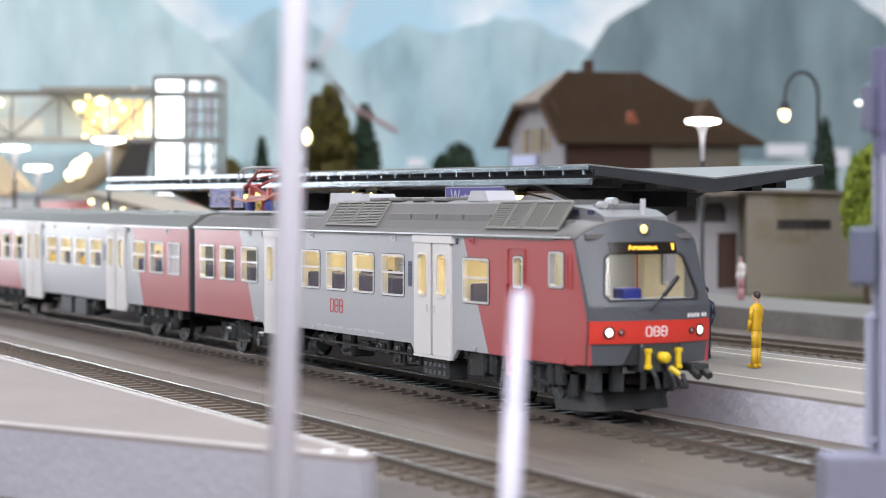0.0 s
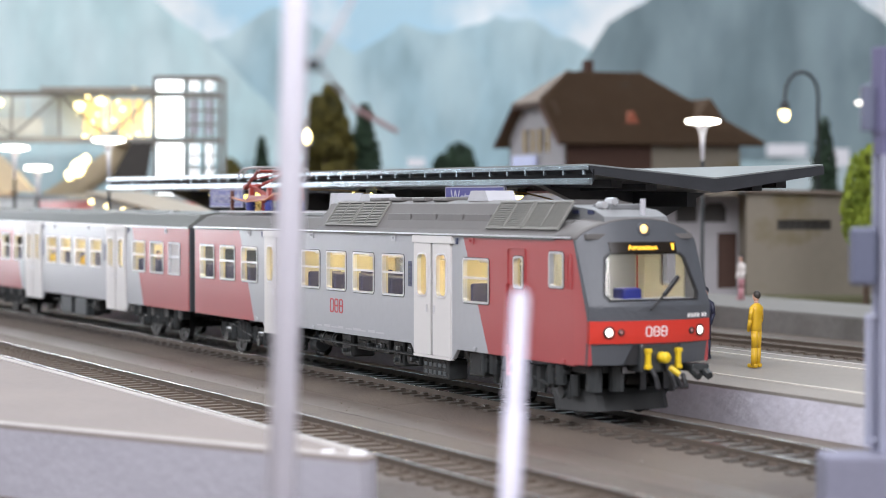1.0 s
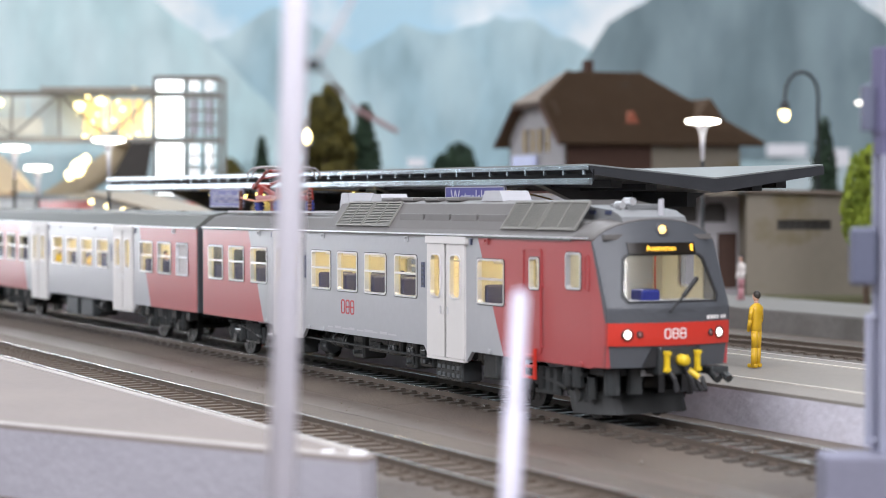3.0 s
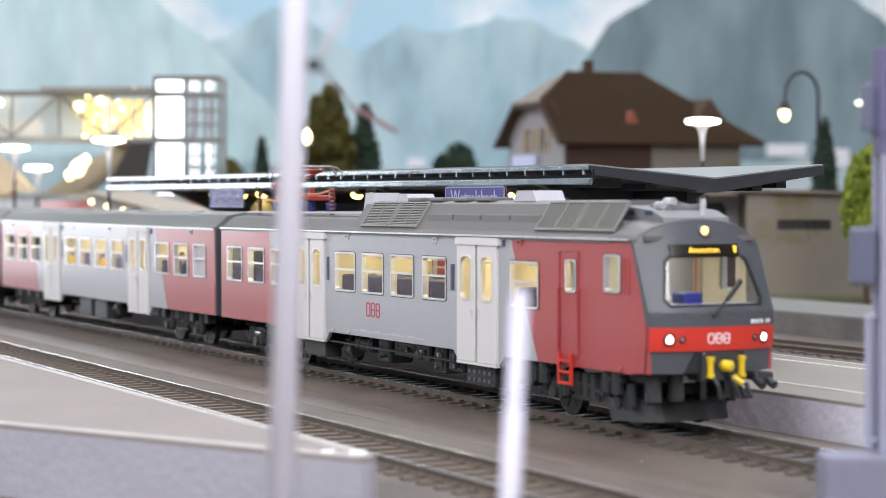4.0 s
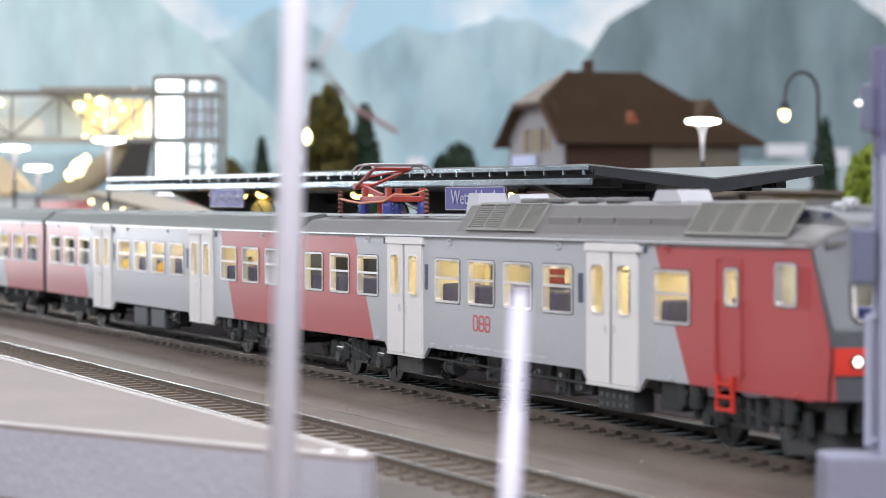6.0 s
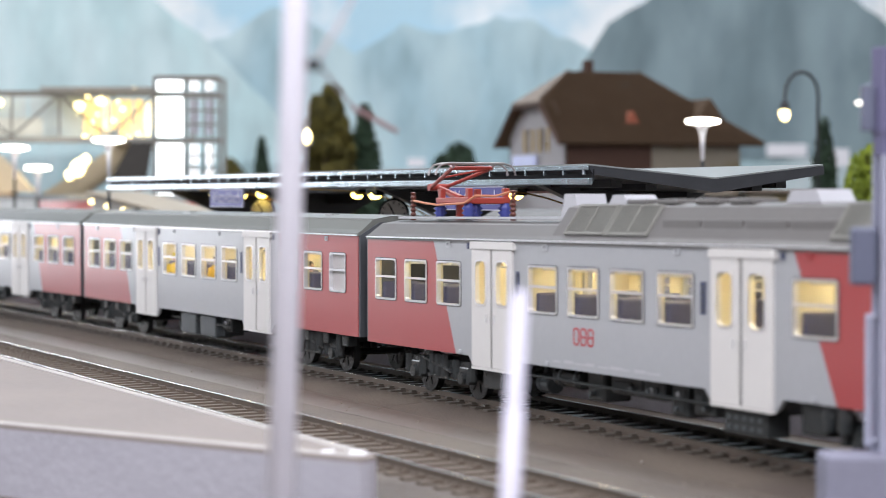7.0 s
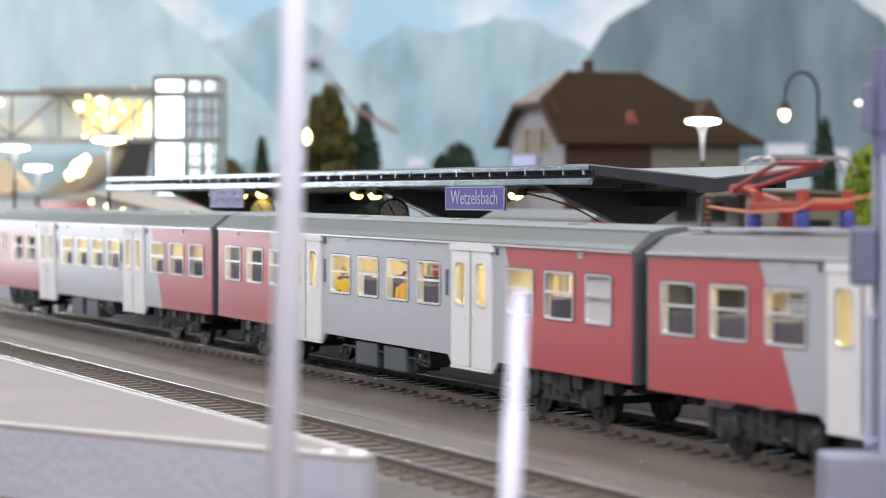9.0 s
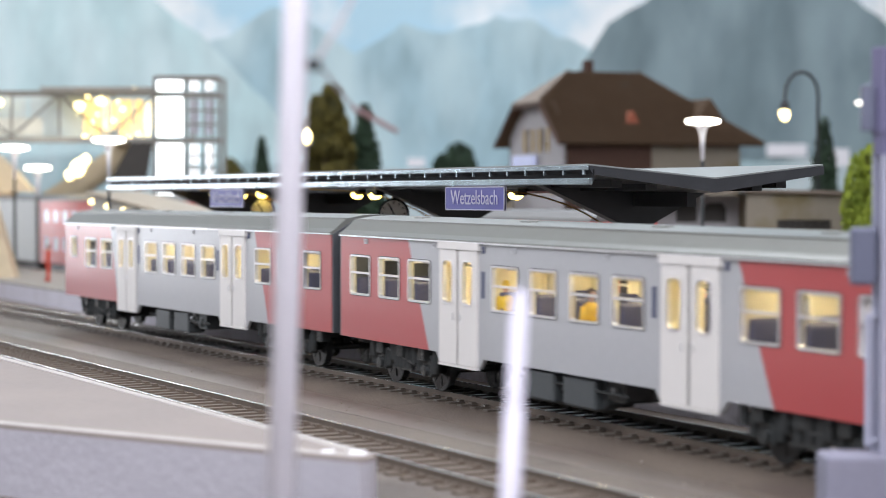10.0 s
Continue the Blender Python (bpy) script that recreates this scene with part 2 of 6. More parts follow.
def words(text, size, material, name, parent, at, thick=0.00005, label="", align="CENTER"):
    """Raised lettering in the built-in font, turned into a mesh."""
    cu = bpy.data.curves.new(name, "FONT")
    cu.body, cu.size, cu.extrude, cu.align_x, cu.align_y, cu.resolution_u = text, size, thick, align, "CENTER", 2
    tmp = bpy.data.objects.new(name, cu)
    scene.collection.objects.link(tmp)
    me = bpy.data.meshes.new_from_object(tmp.evaluated_get(bpy.context.evaluated_depsgraph_get()))
    bpy.data.objects.remove(tmp)
    me.materials.clear()
    me.materials.append(material)
    ob = new(name, me)
    ob.parent = parent
    ob.matrix_local = at
    return tagged(ob, label)


def empty(name, m=None):
    ob = new(name)
    ob.empty_display_size = 0.01
    if m is not None:
        ob.matrix_basis = m
    return ob


XYZ = lambda p, q, w: (p, q, w)
SIDE = lambda p, q, w: (p, w, q)
# ---- the layout: board, walls, tracks, platforms ----
GROUND = -0.0029
FOOT = -0.0042
LOWER = -0.0080


def closed_room():
    turn = pose(0, 0, 0, 0, 0, ROOM_TURN)
    base = Matrix.Translation(room(0, 0)) @ turn
    back = [(base.inverted() @ Vector((x, y, 0))).to_2d() for x, y in ((0.3340, -0.1120), (0.372, -0.20), (0.372, -0.70), (-0.62, -0.70), (-0.62, -0.290), (0.0, -0.2835), (0.2547, -0.1530))]
    bm = plate(bmesh.new(), [(-2.4, -1.2), (2.4, -1.2), (2.4, 2.3), (-2.4, 2.3)], [[p[:] for p in back]], GROUND - 0.003, GROUND, XYZ)
    tagged(part("ground", bm, M_ground, at=base), "brown painted layout board with dusty patches", "ground", kind="structure")
    bm = box(bmesh.new(), -2.4, 2.4, -1.2, 2.3, GROUND - 0.02, LOWER)
    tagged(part("baseboard", bm, M_ground, at=base), "brown baseboard, lower before the wedge-shaped platform", "baseboard", kind="structure")
    M_wall = mat("white_room_wall", (0.75, 0.76, 0.77), 0.8, vary=0.04, scale=6)
    for name, b in (("wall_near", (-2.4, 2.4, -1.25, -1.2)), ("wall_side_a", (-2.45, -2.4, -1.25, 2.35)), ("wall_side_b", (2.4, 2.45, -1.25, 2.35))):
        tagged(part(name, box(bmesh.new(), *b, GROUND - 0.02, 1.22), M_wall, at=base), "plain white painted room wall", "wall", kind="structure")
    tagged(part("ceiling", box(bmesh.new(), -2.45, 2.45, -1.25, 2.35, 1.22, 1.26), M_wall, at=base), "plain white ceiling", "ceiling", kind="structure")
    sky = mat("painted_sky", (0.50, 0.72, 0.84), 0.9, vary=0.08, scale=6, dirt=(0.95, 0.97, 0.98), dirt_scale=6.5, dirt_amount=1.0, dirt_span=(0.44, 0.60))
    tagged(part("backdrop", box(bmesh.new(), -2.4, 2.4, 2.25, 2.3, GROUND - 0.02, 1.22), sky, at=base), "painted pale blue sky with soft clouds", "backdrop", kind="structure")

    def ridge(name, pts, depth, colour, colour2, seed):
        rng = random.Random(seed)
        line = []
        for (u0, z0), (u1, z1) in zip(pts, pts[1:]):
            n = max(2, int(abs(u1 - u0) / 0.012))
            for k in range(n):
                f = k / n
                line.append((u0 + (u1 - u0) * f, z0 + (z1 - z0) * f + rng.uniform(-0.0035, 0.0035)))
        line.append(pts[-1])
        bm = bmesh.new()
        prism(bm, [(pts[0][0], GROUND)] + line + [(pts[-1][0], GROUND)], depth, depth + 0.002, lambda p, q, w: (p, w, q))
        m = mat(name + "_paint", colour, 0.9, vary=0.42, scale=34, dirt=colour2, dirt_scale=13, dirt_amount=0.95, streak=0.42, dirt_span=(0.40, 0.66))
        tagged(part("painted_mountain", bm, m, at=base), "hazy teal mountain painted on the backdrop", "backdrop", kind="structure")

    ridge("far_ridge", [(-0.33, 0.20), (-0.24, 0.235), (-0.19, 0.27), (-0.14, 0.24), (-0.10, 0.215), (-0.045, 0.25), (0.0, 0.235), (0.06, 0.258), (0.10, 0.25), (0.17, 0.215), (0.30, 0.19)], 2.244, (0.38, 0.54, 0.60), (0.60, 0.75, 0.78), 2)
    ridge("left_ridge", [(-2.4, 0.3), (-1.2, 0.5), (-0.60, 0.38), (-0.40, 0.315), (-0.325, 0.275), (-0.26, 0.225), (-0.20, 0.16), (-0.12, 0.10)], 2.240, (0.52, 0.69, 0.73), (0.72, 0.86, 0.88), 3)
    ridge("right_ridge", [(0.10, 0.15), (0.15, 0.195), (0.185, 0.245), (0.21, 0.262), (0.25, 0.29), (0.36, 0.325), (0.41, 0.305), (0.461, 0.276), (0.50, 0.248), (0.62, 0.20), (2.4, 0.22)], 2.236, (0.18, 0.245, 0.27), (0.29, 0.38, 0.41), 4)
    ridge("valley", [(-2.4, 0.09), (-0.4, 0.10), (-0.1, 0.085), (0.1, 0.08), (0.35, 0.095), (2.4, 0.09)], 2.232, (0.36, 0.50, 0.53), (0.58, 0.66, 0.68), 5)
    for u, z, w, h in ((0.385, 0.106, 0.045, 0.014), (0.44, 0.098, 0.03, 0.02), (-0.03, 0.092, 0.02, 0.01)):
        bm = box(bmesh.new(), u - w / 2, u + w / 2, 2.2305, 2.2318, z - h / 2, z + h / 2)
        tagged(part("painted_village", bm, M_white, at=base), "pale distant village painted on the backdrop", "backdrop", kind="structure")
    for d in (0.35, 1.5):
        fx = tagged(empty("ceiling_light", Matrix.Translation(room(0.1, d, 1.18)) @ turn), "white ceiling tube light fitting", "ceiling light", "ceiling lights")
        part("housing", box(bmesh.new(), -0.82, 0.82, -0.14, 0.14, 0.0, 0.04, 0.004), M_white, fx)


TRACK_K = (-0.0868, 0.0986, -0.2778)


def track_xy(s, k=TRACK_K, steps=60):
    """The main track's middle at s metres along it."""
    x = y = 0.0
    h = s / steps
    for n in range(steps):
        q = (n + 0.5) * h
        th = k[0] * q + k[1] * q**2 + k[2] * q**3
        x += math.cos(th) * h
        y += math.sin(th) * h
    return Vector((x, y))


def lines_of(points):
    """Points of a line with their headings."""
    out = []
    for n, p in enumerate(points):
        a, b = points[max(0, n - 1)], points[min(len(points) - 1, n + 1)]
        d = (b - a).normalized()
        out.append((p, d, Vector((-d.y, d.x))))
    return out


def sweep(bm, rows, profile):
    """A closed (offset, z) profile drawn along a line."""
    rings = [[bm.verts.new((p.x + n.x * o, p.y + n.y * o, z)) for o, z in profile] for p, d, n in rows]
    m = len(profile)
    for a, b in zip(rings, rings[1:]):
        for k in range(m):
            bm.faces.new((a[k], a[(k + 1) % m], b[(k + 1) % m], b[k]))
    bm.faces.new(rings[0][::-1])
    bm.faces.new(rings[-1])
    bmesh.ops.recalc_face_normals(bm, faces=bm.faces[:])
    return bm


def railway(points, sleeper_material, label, pitch=0.0072, near=None, bed=True, head=None):
    rows = lines_of(points)
    root = tagged(empty("railway_track"), label, "track", "tracks")
    if bed:
        step = 6
        for k in range(0, len(rows) - 1, step):
            seg = list(rows[k : k + step + 1])
            p, d, n = seg[-1]
            seg[-1] = (p - d * 0.0005, d, n)
            part("track_bed", sweep(bmesh.new(), seg, [(-0.0300, GROUND), (-0.0165, -0.0021), (0.0165, -0.0021), (0.0300, GROUND)]), M_ballast, root)
    for side in (-1, 1):
        o = side * 0.00825
        part("rail", sweep(bmesh.new(), rows, [(o - 0.0011, -0.0022), (o - 0.0011, -0.0018), (o - 0.0004, -0.0014), (o - 0.00045, -0.0005), (o - 0.0005, -0.00006), (o + 0.0005, -0.00006), (o + 0.00045, -0.0005), (o + 0.0004, -0.0014), (o + 0.0011, -0.0018), (o + 0.0011, -0.0022)]), M_railside, root, "rusty-sided rail")
        part("rail_head", sweep(bmesh.new(), rows, [(o - 0.0005, -0.00006), (o - 0.00042, 0.00001), (o - 0.0002, 0.00006), (o, 0.00008), (o + 0.0002, 0.00006), (o + 0.00042, 0.00001), (o + 0.0005, -0.00006)]), head or M_rail, root, "polished running surface", smooth=True)
    bm = bmesh.new()
    box(bm, -0.0013, 0.0013, -0.0140, 0.0140, -0.0034, -0.0016)
    for o in (-0.0101, -0.0064, 0.0064, 0.0101):
        box(bm, -0.0009, 0.0009, o - 0.0007, o + 0.0007, -0.0016, -0.0011)
    me = mesh_of("sleeper", bm, sleeper_material)
    rest = bmesh.new()
    run, made = 0.0, 0
    for (p, d, n), (p2, d2, n2) in zip(rows, rows[1:]):
        L = (p2 - p).length
        while run < L:
            c = p + d * run
            m = Matrix.Translation((c.x, c.y, 0)) @ Matrix.Rotation(math.atan2(d.y, d.x), 4, "Z")
            if near and near[0] < c.x < near[1] and made < 130:
                ob = new("sleeper", me)
                ob.parent = root
                ob.matrix_local = m
                made += 1
            else:
                box(rest, -0.0013, 0.0013, -0.0140, 0.0140, -0.0034, -0.0016, m=m)
            run += pitch
        run -= L
    if rest.verts:
        tagged(part("sleeper_run", rest, sleeper_material, root), kind="stuff")
    else:
        rest.free()
    return root


def tracks():
    main = [track_xy(-0.9 + 0.03 * n) for n in range(50)]
    railway(main, M_sleeper, "main track with dark sleepers and bright rails", near=(-0.30, 0.5))
    second = [Vector((-0.9 + 0.05 * n, -0.0752 + (0.04 * max(0, -0.1 - (-0.9 + 0.05 * n)) ** 2))) for n in range(34)]
    railway(second, M_sleeper2, "second track with rusty brown sleepers", near=(-0.15, 0.5))
    for y in (0.128, 0.186):
        railway([Vector((-1.5 + 0.1 * n, y)) for n in range(25)], M_sleeper2, "brown station track between the platforms", head=M_raildull)


def slab(name, top, z_top, label, paving=None, wall=None, low=None):
    """A platform: paved top and rough concrete sides over a plan outline."""
    root = tagged(empty(name), label, "platform", "platforms")
    bm = bmesh.new()
    prism(bm, top, GROUND if low is None else low, z_top - 0.0008, XYZ)
    part("side_wall", bm, wall or M_platwall, root, "rough grey concrete wall")
    bm = bmesh.new()
    prism(bm, top, z_top - 0.0008, z_top, XYZ)
    part("paving", bm, paving or M_plat, root, "smooth beige paving")
    return root


def strip(parent, a, b, w, z, material=None):
    a, b = Vector(a), Vector(b)
    d = (b - a).normalized()
    n = Vector((-d.y, d.x)) * w / 2
    bm = bmesh.new()
    prism(bm, [(a + n)[:], (b + n)[:], (b - n)[:], (a - n)[:]], z, z + 0.0002, XYZ)
    part("edge_line", bm, material or M_line, parent, "white edge line and paler edge rim")


PLAT = 0.0065
M_statwall = mat("pale_station_concrete", (0.62, 0.61, 0.68), 0.85, vary=0.16, scale=500, bump=0.0008, bump_scale=420, dirt=(0.48, 0.46, 0.50), dirt_scale=60, dirt_amount=0.5)
M_fgwall = mat("pale_wedge_concrete", (0.385, 0.375, 0.42), 0.85, vary=0.10, scale=500, bump=0.0004, bump_scale=450, dirt=(0.31, 0.30, 0.34), dirt_scale=40, dirt_amount=0.4, streak=2.5)
M_fgtop = mat("pinkish_beige_paving", (0.245, 0.213, 0.198), 0.8, vary=0.12, scale=500, dirt=(0.28, 0.24, 0.22), dirt_scale=28, dirt_amount=0.7, bump=0.0003, bump_scale=400)
M_farplat = mat("far_platform_paving", (0.20, 0.195, 0.185), 0.8, vary=0.12, scale=500, dirt=(0.16, 0.15, 0.13), dirt_scale=40)
M_farwall = mat("far_platform_wall", (0.155, 0.15, 0.14), 0.85, vary=0.25, scale=400, dirt=(0.09, 0.085, 0.075), dirt_scale=60, dirt_amount=0.6, bump=0.0006, bump_scale=300)
# paler than the paving, for flat strips along the platform edges
M_rim = mat("pale_platform_rim", (0.44, 0.41, 0.39), 0.8, vary=0.15, scale=400, dirt=(0.33, 0.3, 0.28), dirt_scale=120)


def platforms():
    p = slab("station_platform", [(-1.2, 0.045), (-0.6, 0.033), (-0.2, 0.0275), (0.15, 0.0265), (0.62, 0.031), (0.62, 0.0955), (0.15, 0.0985), (-0.3, 0.1), (-1.2, 0.105)], PLAT, "long station platform with white edge lines", wall=M_statwall)
    strip(p, (-0.2, 0.0440), (0.15, 0.0440), 0.0015, PLAT)
    strip(p, (0.15, 0.0440), (0.62, 0.0430), 0.0015, PLAT)
    strip(p, (-0.3, 0.0890), (0.15, 0.0870), 0.0015, PLAT)
    strip(p, (0.15, 0.0870), (0.62, 0.0868), 0.0015, PLAT)
    strip(p, (0.15, 0.0968), (0.62, 0.0938), 0.0022, PLAT, M_rim)
    p = slab("station_platform", [(-1.6, 0.246), (0.6, 0.2355), (0.6, 0.300), (-1.6, 0.300)], PLAT, "grey platform before the station buildings", M_farplat, M_farwall)
    p = slab("foreground_platform", [(0.3352, -0.1085), (0.3358, -0.1108), (0.3148, -0.1222), (0.2547, -0.1532), (0.0, -0.2840), (-0.6, -0.2840), (-0.6, -0.1125), (0.0, -0.1097), (0.208, -0.1070), (0.27, -0.1064), (0.3290, -0.1056), (0.3335, -0.1064)], PLAT, "pale wedge-shaped platform end with a concrete wall", M_fgtop, M_fgwall, LOWER)
    strip(p, (-0.30, -0.1098), (0.208, -0.1085), 0.0026, PLAT, M_rim)
    strip(p, (0.208, -0.1085), (0.329, -0.1072), 0.0026, PLAT, M_rim)
    strip(p, (0.05, -0.2560), (0.2547, -0.1513), 0.0034, PLAT, M_rim)
    strip(p, (0.2547, -0.1513), (0.3335, -0.1101), 0.0034, PLAT, M_rim)
    for x, y, r in ((0.3300, -0.1085, 0.0020), (0.3260, -0.1125, 0.0016)):
        bm = bmesh.new()
        lathe(bm, [(r, PLAT), (r * 0.8, PLAT + 0.0004), (r * 0.3, PLAT + 0.0005)], 7, Matrix.Translation((x, y, 0)))
        part("plaster_chip", bm, M_white, p, "white chipped plaster spot")


def canopy():
    root = tagged(empty("platform_canopy"), "long dark butterfly canopy with a bright steel edge", "canopy")
    x0, x1 = -0.215, 0.197
    yn, yf, ym = 0.0225, 0.1015, 0.064
    # roof sheet: two slopes that meet in a valley
    bm = bmesh.new()
    prism(bm, [(yn + 0.0014, 0.0588), (yn, 0.0604), (yn, 0.0612), (ym, 0.0577), (yf, 0.0617), (yf, 0.0593), (ym, 0.0540)], x0, x1, lambda p, q, w: (w, p, q))
    part("roof", bm, M_canopy, root)
    bm = bmesh.new()
    prism(bm, [(yn, 0.0613), (yn, 0.0617), (ym, 0.0582), (yf, 0.0622), (yf, 0.0618), (ym, 0.0578)], x0 + 0.001, x1 - 0.0005, lambda p, q, w: (w, p, q))
    part("roof_sheet", bm, M_canopy_top, root, "pale grey roof sheet")
    part("top_rail", box(bmesh.new(), x0, x1, yn - 0.0008, yn - 0.0001, 0.0600, 0.0612, 0.0002), M_steel, root, "bright steel edge rail")
    part("gutter", box(bmesh.new(), x0 + 0.002, x1 + 0.002, yn - 0.0016, yn - 0.0001, 0.0560, 0.0579, 0.0003), M_steel, root, "bright steel gutter")
    # near-black strip set back between top rail and gutter
    part("fascia", box(bmesh.new(), x0, x1, yn + 0.0012, yn + 0.0016, 0.0570, 0.0602), M_cavity, root)
    n = 40
    for k in range(n):
        x = x0 + 0.004 + (x1 - x0 - 0.006) * k / (n - 1)
        part("bracket", box(bmesh.new(), x - 0.00035, x + 0.00035, yn - 0.0008, yn - 0.0002, 0.0587, 0.0601), M_steel, root)
    for x in (0.155, 0.045, -0.065, -0.165):
        bm = bmesh.new()
        prism(bm, [(yn + 0.006, 0.0573), (ym - 0.006, 0.045), (ym - 0.0035, 0.036), (ym - 0.003, PLAT), (ym + 0.003, PLAT), (ym + 0.0035, 0.036), (ym + 0.006, 0.045), (yf - 0.006, 0.0575), (ym, 0.0540)], x - 0.002, x + 0.002, lambda p, q, w: (w, p, q))
        part("support", bm, M_canopy, root, "black forked support")
        bm = box(bmesh.new(), x - 0.030, x + 0.030, ym - 0.0015, ym + 0.0015, 0.0500, 0.0545)
        part("bracing", bm, M_canopy, root)
    for dy in (-0.028, -0.018, 0.018, 0.028):
        z = 0.0548 + abs(dy) * 0.085
        part("purlin", box(bmesh.new(), x0 + 0.002, x1 - 0.002 - abs(dy) * 0.2, ym + dy - 0.0018, ym + dy + 0.0018, z - 0.0018, z + 0.0012), M_canopy, root)
    # thin copper-coloured arcs from the near edge towards the supports
    for x in (0.118, 0.008, -0.102):
        pts = [Vector((x + 0.030 * k / 8, yn + 0.001 + 0.034 * k / 8, 0.0555 - 0.0012 * k / 8 - 0.0095 * (k / 8) ** 3)) for k in range(9)]
        bm = bmesh.new()
        tube(bm, pts, 0.00028)
        part("copper_arc", bm, M_copperarc, root, "thin copper-coloured arc")
    return root


M_copperarc = mat("copper_coloured_arc", (0.45, 0.27, 0.08), 0.35, 0.5, vary=0.1, scale=200)


def board_marks():
    """A joint in the painted board, scuffs and crumbs beside the main track."""
    M_joint = mat("dark_board_joint", (0.035, 0.028, 0.022), 0.8, vary=0.2, scale=300)
    line = [(0.133, -0.0492), (0.168, -0.0477), (0.182, -0.0468), (0.196, -0.0452), (0.206, -0.0458), (0.218, -0.0463), (0.230, -0.0461), (0.247, -0.0466), (0.272, -0.0474)]
    bm = sweep(bmesh.new(), lines_of([Vector(p) for p in line]), [(-0.00016, GROUND), (0.00016, GROUND), (0.00012, GROUND + 0.00008), (-0.00012, GROUND + 0.00008)])
    tagged(part("board_joint", bm, M_joint), "thin dark joint in the painted board", "board joint", kind="structure")
    rnd = random.Random(21)
    M_crumb = mat("pale_plaster_crumb", (0.22, 0.19, 0.16), 0.8, vary=0.2, scale=500)
    bm = bmesh.new()
    for k in range(70):
        x, y, r = rnd.uniform(-0.25, 0.36), rnd.uniform(-0.047, -0.032), rnd.uniform(0.00012, 0.0003)
        bmesh.ops.create_icosphere(bm, subdivisions=1, radius=r, matrix=Matrix.Translation((x, y, GROUND + r * 0.5)))
    bmesh.ops.create_icosphere(bm, subdivisions=1, radius=0.00045, matrix=Matrix.Translation((0.3060, -0.0320, GROUND + 0.0004)))
    tagged(part("plaster_crumbs", bm, M_crumb), "pale crumbs scattered on the brown board", "crumbs", kind="stuff")


closed_room()
board_marks()
tracks()
platforms()
canopy()
# ---- the train ----
HW = 0.0165
BOT, TOP = 0.0125, 0.0418
WZ0, WZ1 = 0.0249, 0.0364


def side_outline(x0, x1, doors):
    """The side of a car: its sill drops to the doors' foot."""
    low = [(x0, BOT)]
    for a, b in doors:
        low += [(a - 0.0030, BOT), (a - 0.0004, 0.0098), (b + 0.0004, 0.0098), (b + 0.0030, BOT)]
    low += [(x1, BOT), (x1, TOP), (x0, TOP)]
    return low


def window_unit(car, x0, x1, z0, z1, sgn, bar=True, frame_mat=None, name="window"):
    y = sgn * HW
    to = lambda p, q, w: (p, y + sgn * w, q)
    r = min(0.0009, (x1 - x0) * 0.2)
    fr = part("window_frame" if name == "window" else name, ring(bmesh.new(), rounded(x0, x1, z0, z1, r), rounded(x0 + 0.00048, x1 - 0.00048, z0 + 0.00048, z1 - 0.00048, r * 0.8), -0.0010, 0.00022, to), frame_mat or M_chrome, car)
    part("rubber_seal", ring(bmesh.new(), rounded(x0 - 0.00022, x1 + 0.00022, z0 - 0.00022, z1 + 0.00022, r + 0.0002), rounded(x0, x1, z0, z1, r), 0.0, 0.00012, to), M_rubber, fr)
    bm = bmesh.new()
    prism(bm, rounded(x0 + 0.0005, x1 - 0.0005, z0 + 0.0005, z1 - 0.0005, r * 0.8), -0.0006, -0.0004, to)
    g = part("pane", bm, M_glass, fr)
    g.visible_shadow = False
    if bar:
        zm = z0 + (z1 - z0) * 0.56
        part("glazing_bar", box(bmesh.new(), x0 + 0.0005, x1 - 0.0005, y + sgn * -0.0004, y + sgn * 0.00015, zm - 0.0003, zm + 0.0003), frame_mat or M_chrome, fr)


def door_unit(car, x0, x1, split, sgn):
    y = sgn * HW
    to = lambda p, q, w: (p, y + sgn * w, q)
    zb, zt = 0.0102, 0.0398
    for a, b in ((x0, split - 0.00055), (split + 0.00055, x1)):
        w0, w1 = a + (b - a) * 0.20, a + (b - a) * 0.80
        bm = plate(bmesh.new(), rounded(a, b, zb, zt, 0.0003, 2), [rounded(w0, w1, 0.0256, 0.0372, 0.0016)], -0.0006, 0.0006, to)
        leaf = part("door_leaf", bm, M_doorpaint, car, "off-white folding door leaf")
        part("window_frame", ring(bmesh.new(), rounded(w0, w1, 0.0256, 0.0372, 0.0016), rounded(w0 + 0.0004, w1 - 0.0004, 0.0260, 0.0368, 0.0014), -0.0004, 0.0008, to), M_chrome, leaf)
        bm = bmesh.new()
        prism(bm, rounded(w0 + 0.0003, w1 - 0.0003, 0.0259, 0.0369, 0.0014), -0.0002, 0.0, to)
        g = part("pane", bm, M_glass, leaf)
        g.visible_shadow = False
        bm = bmesh.new()
        rod(bm, to(w1 + 0.0005 if a == x0 else w0 - 0.0005, 0.0215, 0.001), to(w1 + 0.0005 if a == x0 else w0 - 0.0005, 0.0235, 0.001), 0.0002, 6)
        part("door_handle", bm, M_chrome, leaf)
    bm = bmesh.new()
    prism(bm, [(x0 - 0.0006, 0.0399), (x1 + 0.0012, 0.0399), (x1 + 0.0012, 0.0404), (x1 + 0.0006, 0.0418), (x0 - 0.0003, 0.0418), (x0 - 0.0006, 0.0404)], -0.0003, 0.0009, to)
    part("door_header", bm, M_doorpaint, car)
    part("door_gap", box(bmesh.new(), split - 0.00054, split + 0.00054, min(y - sgn * 0.0006, y + sgn * 0.0001), max(y - sgn * 0.0006, y + sgn * 0.0001), zb, zt), M_rubber, car)
